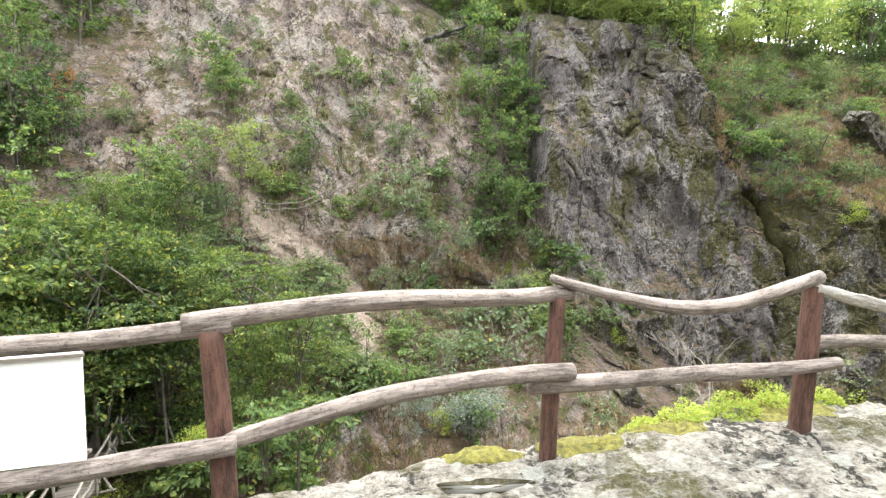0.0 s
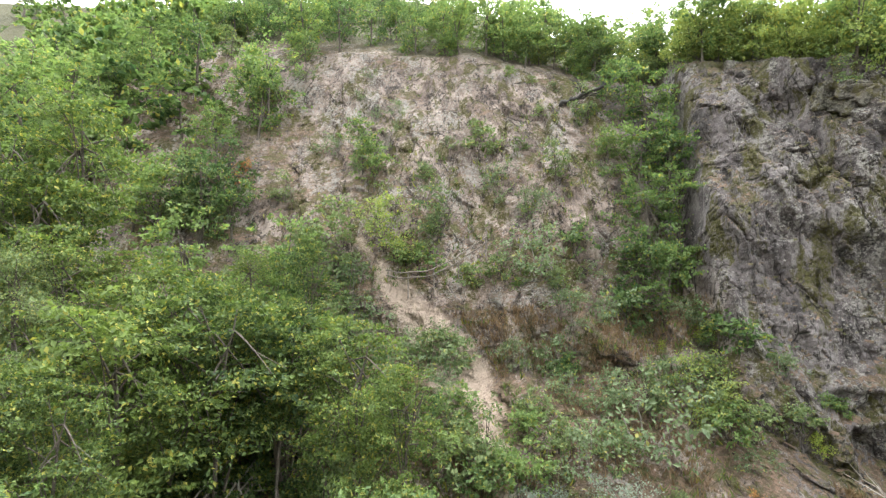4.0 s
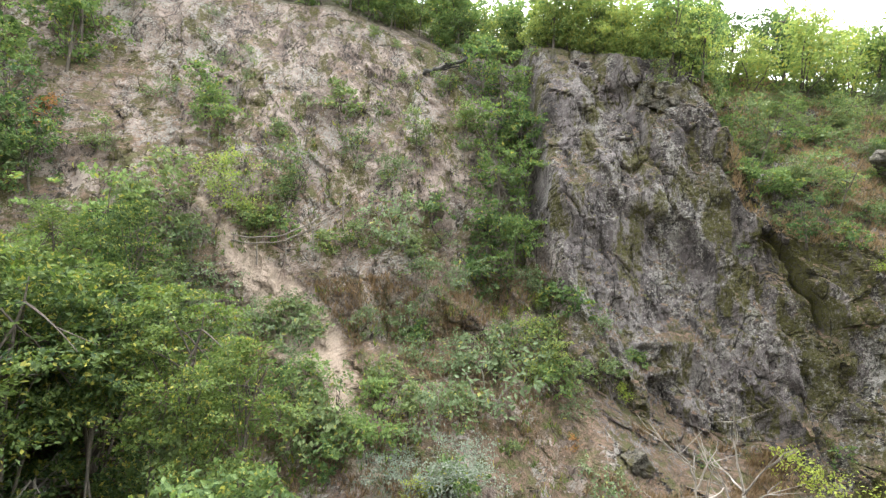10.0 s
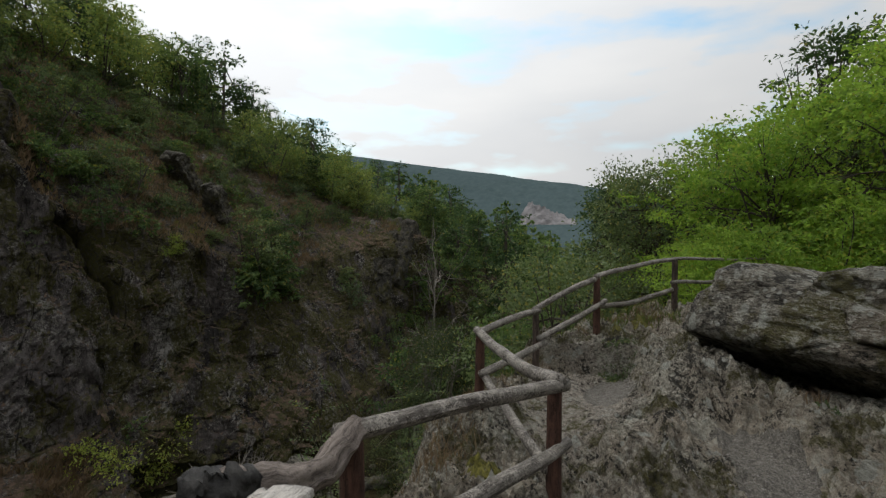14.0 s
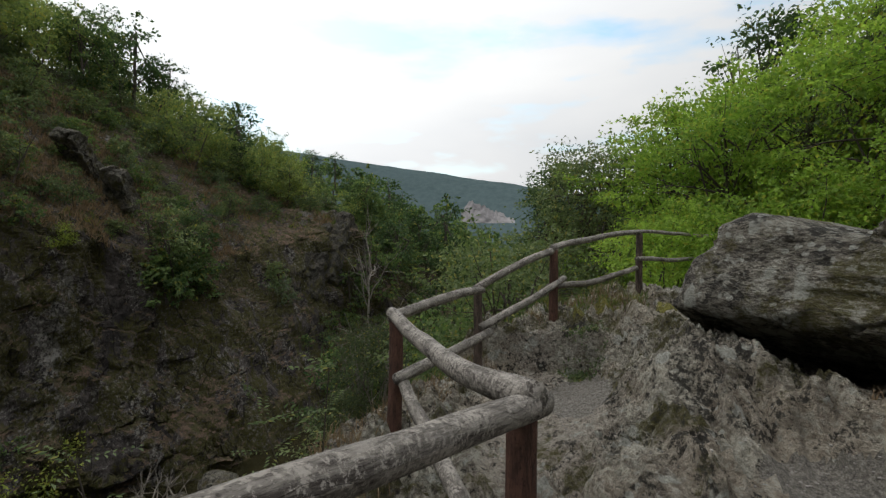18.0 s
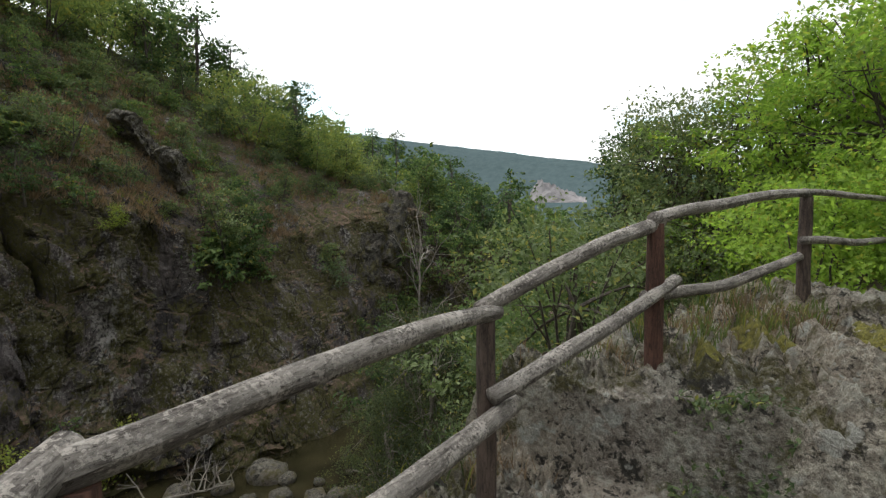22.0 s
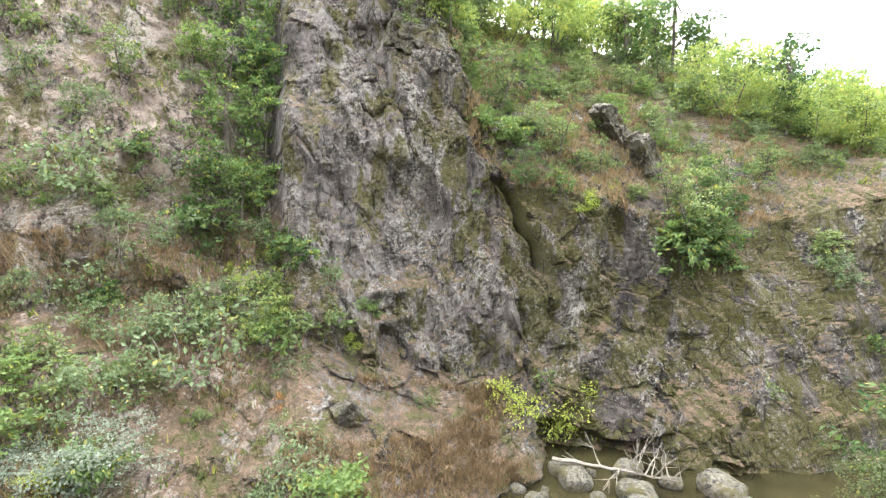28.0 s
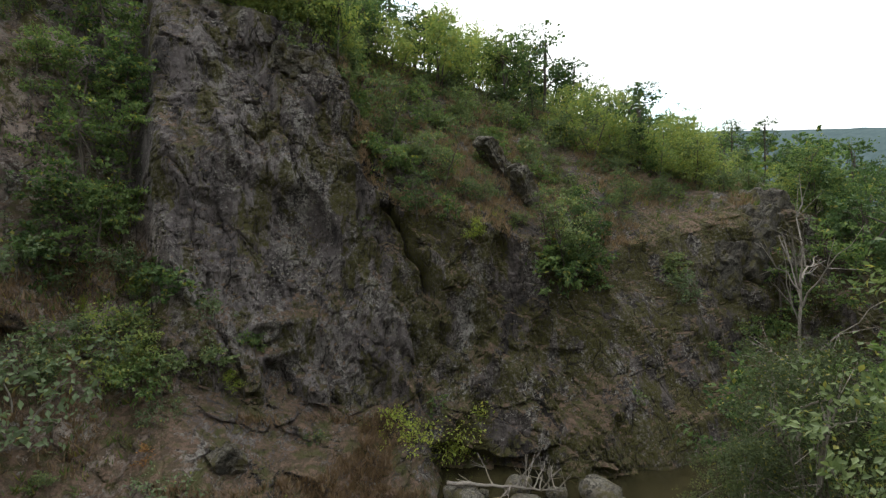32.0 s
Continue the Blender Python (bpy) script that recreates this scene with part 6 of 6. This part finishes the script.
def build_stones():
    rng = random.Random(12)
    shapes = [rock_mesh("stone", (1, 0.8, 0.55), 10.0 + 3 * k, 3, STONE, 0.2) for k in range(5)]
    spots = STREAM_STONES[:]
    for k in range(70):
        t = rng.random()
        spots.append((13 + 18 * t + rng.uniform(-1, 1), 24.2 - 5.0 * max(0, t - 0.45) / 0.55 + rng.uniform(-3.0, 3.2), rng.uniform(0.12, 0.4)))
    for k, (x, y, s) in enumerate(spots):
        ob = tagged(new("stone", shapes[k % 5]), "grey rounded boulder in the stream bed", "stone", "stones in the stream")
        ob.location, ob.scale = (x, y, -13.85 + 0.15 * s), (s, s, s)
        ob.rotation_euler = (rng.uniform(-0.2, 0.2), rng.uniform(-0.2, 0.2), rng.uniform(0, 6))


build_stones()


def branchy(name, label, category, place, pts, radius, twigs, seed, material=None, spread=0.5):
    """A dead stem with bare branches."""
    rng = np.random.RandomState(seed)
    root = thing(name, label, category, place)
    pts = np.array(pts, float)
    s = np.linspace(0, 1, 16)
    path = np.column_stack([np.interp(s, np.linspace(0, 1, len(pts)), pts[:, k]) for k in range(3)]) + rng.randn(16, 3) * radius * 0.3
    part("trunk", wood_mesh("trunk", [tube(path, (radius, radius * 0.25), 8, seed, 0.1)], material or BARE), root)
    length = np.linalg.norm(pts[-1] - pts[0])
    for k in range(twigs):
        i = rng.randint(5, 15)
        d = rng.randn(3) * spread + (0, 0, 0.5)
        e = path[i] + d / np.linalg.norm(d) * length * (0.18 + 0.25 * rng.rand())
        q = path[i] + (e - path[i]) * np.linspace(0, 1, 7)[:, None] + rng.randn(7, 3) * 0.03 * length * 0.2
        pcs = [tube(q, (radius * 0.4, radius * 0.1), 6, seed + k, 0.05, False)]
        for _ in range(3):
            d2 = d + rng.randn(3) * spread
            q2 = q[3] + d2 / np.linalg.norm(d2) * length * 0.14 * np.linspace(0, 1, 4)[:, None]
            pcs.append(tube(q2, (radius * 0.18, radius * 0.06), 5, seed + k, 0.05, False))
        part("branch", wood_mesh("branch", pcs, material or BARE), root)
    return root


branchy("dead_tree", "bare pale dead tree among the bushes", "dead tree", (32.4, 14.9, -6.0), [(0, 0, -5.0), (0.1, 0, 1.8), (0.5, 0.1, 6.0)], 0.11, 14, 5)
branchy("driftwood", "bleached driftwood tangle in the stream bed", "driftwood", (24.0, 24.9, -13.45), [(-2.6, 1.6, 0.5), (0, 0, 0.35), (2.8, -1.6, 0.1)], 0.12, 14, 6, None, 0.7)
branchy("dead_log", "dark fallen log at the head of the gully", "log", wall_at(-1.4, 16.7), [(-0.4, 0, 0.1), (2.0, -0.4, 0.7), (6.0, -0.6, 2.4)], 0.24, 4, 8, CHAR)


# ---- dry grass ----
def grass_stuff(name, label, material, count, x_range, u_range, seed, size=(0.25, 0.5)):
    rng = np.random.RandomState(seed)
    x, u = rng.uniform(*x_range, count), rng.uniform(*u_range, count)
    keep = fbm(np.column_stack([x * 0.25, u * 3, 0 * x]) + seed, 3) > -0.05
    p = wall_surface(x[keep], u[keep])
    p = p[(np.abs(p[:, 0] + 11.2 + 0.95 * p[:, 2]) > 2.2) | (p[:, 2] > 1.0) | (p[:, 2] < -6.5)]
    n, k = len(p), 7
    c = np.repeat(p, k, 0) + rng.randn(n * k, 3) * (0.12, 0.12, 0.03)
    tip = c + np.column_stack([rng.randn(n * k) * 0.16, rng.randn(n * k) * 0.16 - 0.1, rng.uniform(*size, n * k)])
    side = np.column_stack([rng.randn(n * k), rng.randn(n * k), 0 * tip[:, 0]]) * 0.025
    v = np.stack([c - side, c + side, tip], 1).reshape(-1, 3)
    me = mesh_of(name, v, np.arange(len(v)).reshape(-1, 3), material, False)
    return tagged(new(name, me), label, "dry grass", "", "stuff")


grass_stuff("dry_grass", "tan dry grass tufts on the far slopes", STRAW, 4500, (-16, 7.5), (0.1, 1.6), 3)
grass_stuff("dry_grass", "tan dry grass tufts on the apron below the rib", STRAW, 2500, (7.5, 20), (0.05, 0.85), 6)
grass_stuff("dry_grass", "tan dry grass tufts on the far slopes", STRAW, 9000, (20, 66), (2.0, 3.0), 4)
grass_stuff("green_grass", "sparse green grass tufts on the far slopes", GRASS, 2200, (-16, 7), (0.1, 2.9), 5)
grass_stuff("green_grass", "green grass tufts on the dry slope below the crest", GRASS, 3000, (21, 66), (2.05, 3.0), 7)


# ---- rocks on the far slope ----
def slab_mesh(name, size, seed, material):
    """A broken slab: a box-like block with split faces."""
    bm = bmesh.new()
    bmesh.ops.create_icosphere(bm, subdivisions=5, radius=1.0)
    v = np.array([x.co[:] for x in bm.verts])
    q = v / np.abs(v).max(1)[:, None] * 0.75 + v * 0.2
    p = q * np.array(size)
    c, gap, tilt = cells(p * 1.3 + seed, 5)
    d = 0.3 * (c - 0.5) + 0.25 * tilt - 0.12 * (1 - smooth_step(0, 0.08, gap)) + 0.16 * fbm(p * 0.9 + seed, 4) + 0.05 * fbm(p * 5 + seed, 3)
    p += d[:, None] * v
    for x, co in zip(bm.verts, p):
        x.co = co
    me = bpy.data.meshes.new(name)
    bm.to_mesh(me)
    bm.free()
    me.materials.append(material)
    return me


def slope_rock(x, z, size, turn, seed, label="dark slab of rock leaning out of the dry slope", out=0.0):
    ob = tagged(new("rock", slab_mesh("rock", size, seed, SLAB)), label, "rock", "rocks on the far slope")
    ob.location = wall_at(x, z) - Vector((0, out, 0))
    ob.rotation_euler = turn


slope_rock(32.1, 6.7, (0.6, 0.9, 2.3), (0.2, -0.85, 0.1), 21.0, out=1.2)
slope_rock(33.5, 3.9, (0.6, 0.9, 2.3), (0.2, -0.62, 0.1), 25.0, out=1.2)
slope_rock(16.6, 13.0, (1.8, 1.2, 1.0), (0.3, 0.15, 0.1), 41.0, "grey overhanging block at the top of the rib")
slope_rock(11.0, -10.2, (0.6, 0.5, 1.5), (0.3, -0.6, 0.2), 43.0)


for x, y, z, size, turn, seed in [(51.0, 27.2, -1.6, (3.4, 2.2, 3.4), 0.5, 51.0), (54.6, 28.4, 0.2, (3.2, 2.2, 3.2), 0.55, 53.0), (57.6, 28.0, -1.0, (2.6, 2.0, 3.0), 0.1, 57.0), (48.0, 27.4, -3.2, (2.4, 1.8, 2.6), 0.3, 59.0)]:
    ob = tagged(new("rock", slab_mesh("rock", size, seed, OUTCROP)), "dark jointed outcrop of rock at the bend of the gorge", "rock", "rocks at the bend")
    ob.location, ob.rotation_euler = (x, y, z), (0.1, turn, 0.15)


# ---- on the ledge: moss, herbs, dry tufts, grit stones ----
def leafy_patch(name, label, category, spots, material, leaf, per, spread, tall, seed, kind="", narrow=0.5):
    """Low plants: leaves in loose cushions at the spots (x, y, scale)."""
    for n, (x, y, s) in enumerate(spots):
        rng = np.random.RandomState(seed + n)
        root = thing(name, label, category, (x, y, ledge_z(x, y)))
        count = int(per * s)
        a, q = rng.rand(count) * 6.283, np.sqrt(rng.rand(count)) * spread * s
        px, py = q * np.cos(a), q * np.sin(a)
        gz = ledge_height(x + px, y + py) + ledge_relief(x + px, y + py) - root.location.z
        pz = gz + tall * s * rng.rand(count) * (1.1 - q / (spread * s))
        pos = np.column_stack([px, py, pz])
        out = np.column_stack([px, py, np.full(count, spread * 0.6)])
        out /= np.linalg.norm(out, axis=1)[:, None]
        v, f = leaves_at(rng, pos, out, leaf, 0.5, narrow)
        part("foliage", mesh_of("foliage", v, f, material, False), root)


leafy_patch("herb", "low dark green bramble plant in a rock hollow", "plant", [(10.98, 2.78, 0.8), (11.05, 3.0, 0.7), (10.88, 2.95, 0.45), (8.4, 0.95, 0.45)], LEAF_MID, 0.042, 420, 0.26, 0.16, 800)
leafy_patch("yellow_herb", "bright yellow-green low herb on the rock edge", "plant", [(2.05, 3.5, 1.0), (1.7, 3.42, 0.9), (2.5, 3.6, 0.9), (1.35, 3.3, 0.6), (2.85, 3.6, 0.7)], LEAF_LIME, 0.026, 2300, 0.28, 0.2, 820)


def tufts(name, label, material, spots, seed, height=0.2, blades=70, width=0.004, spread=0.11):
    vs, fs, at = [], [], 0
    for n, (x, y, s) in enumerate(spots):
        rng = np.random.RandomState(seed + n)
        k = int(blades * s)
        c = np.column_stack([rng.randn(k) * spread * s, rng.randn(k) * spread * s, np.zeros(k)])
        c[:, 2] = ledge_height(x + c[:, 0], y + c[:, 1]) + ledge_relief(x + c[:, 0], y + c[:, 1]) - 0.02
        bend = rng.randn(k, 2) * 0.45
        h = height * s * rng.uniform(0.5, 1.2, k)
        mid = c + np.column_stack([bend * h[:, None] * 0.35, h * 0.62])
        tip = c + np.column_stack([bend * h[:, None], h * (1 - 0.35 * np.linalg.norm(bend, axis=1).clip(0, 1.5))])
        side = np.column_stack([rng.randn(k, 2), np.zeros(k)])
        side *= width / (np.linalg.norm(side, axis=1)[:, None] + 1e-9)
        v = np.stack([c - side, c + side, mid + side * 0.8, mid - side * 0.8, tip], 1)
        v[..., 0] += x
        v[..., 1] += y
        i = np.arange(k)[:, None] * 5
        tri = np.concatenate([i + [[0, 1, 2]], i + [[0, 2, 3]], i + [[3, 2, 4]]])
        vs.append(v.reshape(-1, 3))
        fs.append(tri + at)
        at += 5 * k
    tagged(new(name, mesh_of(name, np.vstack(vs), np.vstack(fs), material, False)), label, "grass", "", "stuff")


TUFT = random.Random(5)
EDGE_TUFTS = [(x + TUFT.uniform(-0.2, 0.2), float(np.interp(x, EDGE_X, EDGE_Y)) + TUFT.uniform(-0.25, 0.15), TUFT.uniform(0.7, 1.5)) for x in np.linspace(6.9, 14.5, 34)]
tufts("dry_tuft", "tan dry grass tuft at the rock edge", STRAW, EDGE_TUFTS[::2], 900, 0.13, 150, 0.003, 0.13)
tufts("grass_tuft", "green grass tuft at the rock edge", GRASS, [q for q in EDGE_TUFTS[1::2] if q[0] > 10.6], 950, 0.2)
tufts("grass_tuft", "green grass and herbs in the rock cracks by the posts", GRASS, [(12.1 + 0.2 * k, 2.9 - 0.15 * k + 0.1 * math.sin(k * 1.9), 0.8) for k in range(8)], 970, 0.2, 90, 0.005, 0.1)
tufts("dry_tuft", "tan dry grass tuft in a rock crevice", STRAW, [(12.6, 2.6, 1.2), (12.9, 2.2, 1.3), (13.2, 2.5, 1.0), (12.3, 2.9, 0.9), (8.6, 1.0, 0.8), (1.0, 3.15, 0.8), (0.35, 2.95, 0.7)], 980)


def moss_mat(x, y, rx, ry, seed):
    n = 26
    g = np.linspace(-1, 1, n)
    gx, gy = np.meshgrid(g, g)
    r = np.hypot(gx, gy).ravel()
    px, py = x + gx.ravel() * rx, y + gy.ravel() * ry
    edge = r + 0.35 * fbm(np.column_stack([px * 3, py * 3, 0 * px]) + seed, 3)
    rise = 0.016 * (1 - smooth_step(0.5, 0.95, edge)) - 0.05 * smooth_step(0.75, 1.0, edge) + 0.012 * fbm(np.column_stack([px, py, 0 * px]) * 14, 3)
    z = ledge_height(px, py) + ledge_relief(px, py) + rise
    me = mesh_of("moss", np.column_stack([px, py, z]), grid_faces(n, n), MOSS)
    tagged(new("moss", me), "cushion of olive-yellow moss on the rock", "moss", "moss on the ledge")


for n, (x, y, rx, ry) in enumerate([(11.75, 2.9, 0.25, 0.15), (12.3, 2.5, 0.4, 0.2), (12.9, 1.6, 0.35, 0.2), (0.85, 2.95, 0.4, 0.22), (0.2, 2.75, 0.35, 0.18), (1.45, 3.15, 0.35, 0.2), (2.5, 3.35, 0.4, 0.18), (5.6, 3.95, 0.45, 0.3), (7.0, 3.9, 0.3, 0.2)]):
    moss_mat(x, y, rx, ry, n + 3)


def grit_stones():
    rng = np.random.RandomState(9)
    shapes = [rock_mesh("pebble", (1, 0.8, 0.6), 50.0 + 3 * k, 1, CHIP, 0.25) for k in range(4)]
    v, f, at = [], [], 0
    n = 3200
    c = rng.randint(0, 3, n)
    x = np.choose(c, (rng.normal(7.6, 0.6, n), rng.normal(10.1, 0.4, n), rng.uniform(5.5, 13.0, n)))
    y = np.choose(c, (rng.normal(1.6, 0.45, n), rng.normal(3.0, 0.2, n), rng.uniform(0.8, 4.0, n)))
    z = ledge_height(x, y) + ledge_relief(x, y)
    size = 0.003 + 0.01 * rng.rand(n) ** 3
    for k in range(n):
        me = shapes[k % 4]
        co = np.array([q.co[:] for q in me.vertices]) * size[k]
        v.append(co + (x[k], y[k], z[k] + 0.3 * size[k]))
        f += [tuple(i + at for i in p.vertices) for p in me.polygons]
        at += len(co)
    tagged(new("loose_grit", mesh_of("loose_grit", np.vstack(v), np.array(f), CHIP)), "loose grey stone chips on the trodden rock", "gravel", "", "stuff")


grit_stones()


def sapling(x, y, z, height, seed):
    """A thin sapling with leaf sprays up its stems, rooted below the ledge."""
    rng = np.random.RandomState(seed)
    root = thing("sapling", "thin green ash sapling growing up beside the railing", "sapling", (x, y, z), "saplings below the ledge")
    pcs, pts, outs = [], [], []
    for k in range(3):
        lean = rng.randn(2) * 0.16 * height
        s = np.linspace(0, 1, 9)
        p = np.column_stack([lean[0] * s ** 1.5, lean[1] * s ** 1.5, height * (1 - 0.2 * k) * s])
        pcs.append(tube(p, (0.014, 0.004), 6, seed + k, 0.05, False))
        for i in range(3, 9):
            for _ in range(4):
                d = rng.randn(3) * (1, 1, 0.25) + (0, 0, 0.15)
                d /= np.linalg.norm(d)
                for q in np.linspace(0.06, 0.3, 7):
                    for sgn in (-1, 1):
                        pts.append(p[i] + d * q + np.cross(d, (0, 0, 1)) * 0.028 * sgn - (0, 0, 0.25 * q * q))
                        outs.append(d * 0.5 + np.cross(d, (0, 0, 1)) * sgn)
    part("stem", wood_mesh("stem", pcs, BARK), root)
    v, f = leaves_at(rng, np.array(pts), np.array(outs), 0.042, 0.1, 0.4)
    part("foliage", mesh_of("foliage", v, f, LEAF_MID, False), root)


for n, (x, y, z, h) in enumerate([(7.15, 5.5, -2.8, 2.4), (8.25, 5.0, -2.4, 2.3), (4.35, 5.9, -3.0, 2.0), (5.4, 5.2, -2.4, 1.9), (10.6, 6.2, -3.6, 1.8)]):
    sapling(x, y, z, h, 1000 + n)
for n, (x, y, z) in enumerate([(4.7, 8.4, -3.2), (4.3, 8.8, -3.6)]):
    branchy("dead_shrub", "bare whitish dead shrub below the railing", "dead shrub", (x, y, z), [(0, 0, -0.8), (0.1, 0.05, 1.2), (-0.1 + 0.15 * n, 0.1, 2.4)], 0.034, 7, 60 + n)


# ---- rain puddle in a hollow of the worn rock ----
def build_puddle(x, y, rx, ry):
    a = np.linspace(0, 2 * math.pi, 40, endpoint=False)
    r = 1 + 0.22 * np.sin(2 * a + 0.7) + 0.12 * np.sin(5 * a)
    px, py = rx * r * np.cos(a), ry * r * np.sin(a)
    z = float(np.percentile(ledge_height(x + px, y + py) + ledge_relief(x + px, y + py), 55))
    ring = np.column_stack([px, py, np.full(40, 0.0)])
    low = np.column_stack([px * 0.9, py * 0.9, np.full(40, -0.03)])
    v = np.vstack([ring, low, [(0, 0, 0.0)], [(0, 0, -0.03)]])
    f = []
    for k in range(40):
        n = (k + 1) % 40
        f += [(k, n, 80), (40 + n, 40 + k, 81), (k, 40 + k, n), (n, 40 + k, 40 + n)]
    ob = tagged(new("puddle", mesh_of("puddle", v, f, WATER)), "shallow rain puddle in a hollow of the pale rock", "puddle")
    ob.location = (x, y, z + 0.006)


build_puddle(0.22, 2.43, 0.22, 0.07)
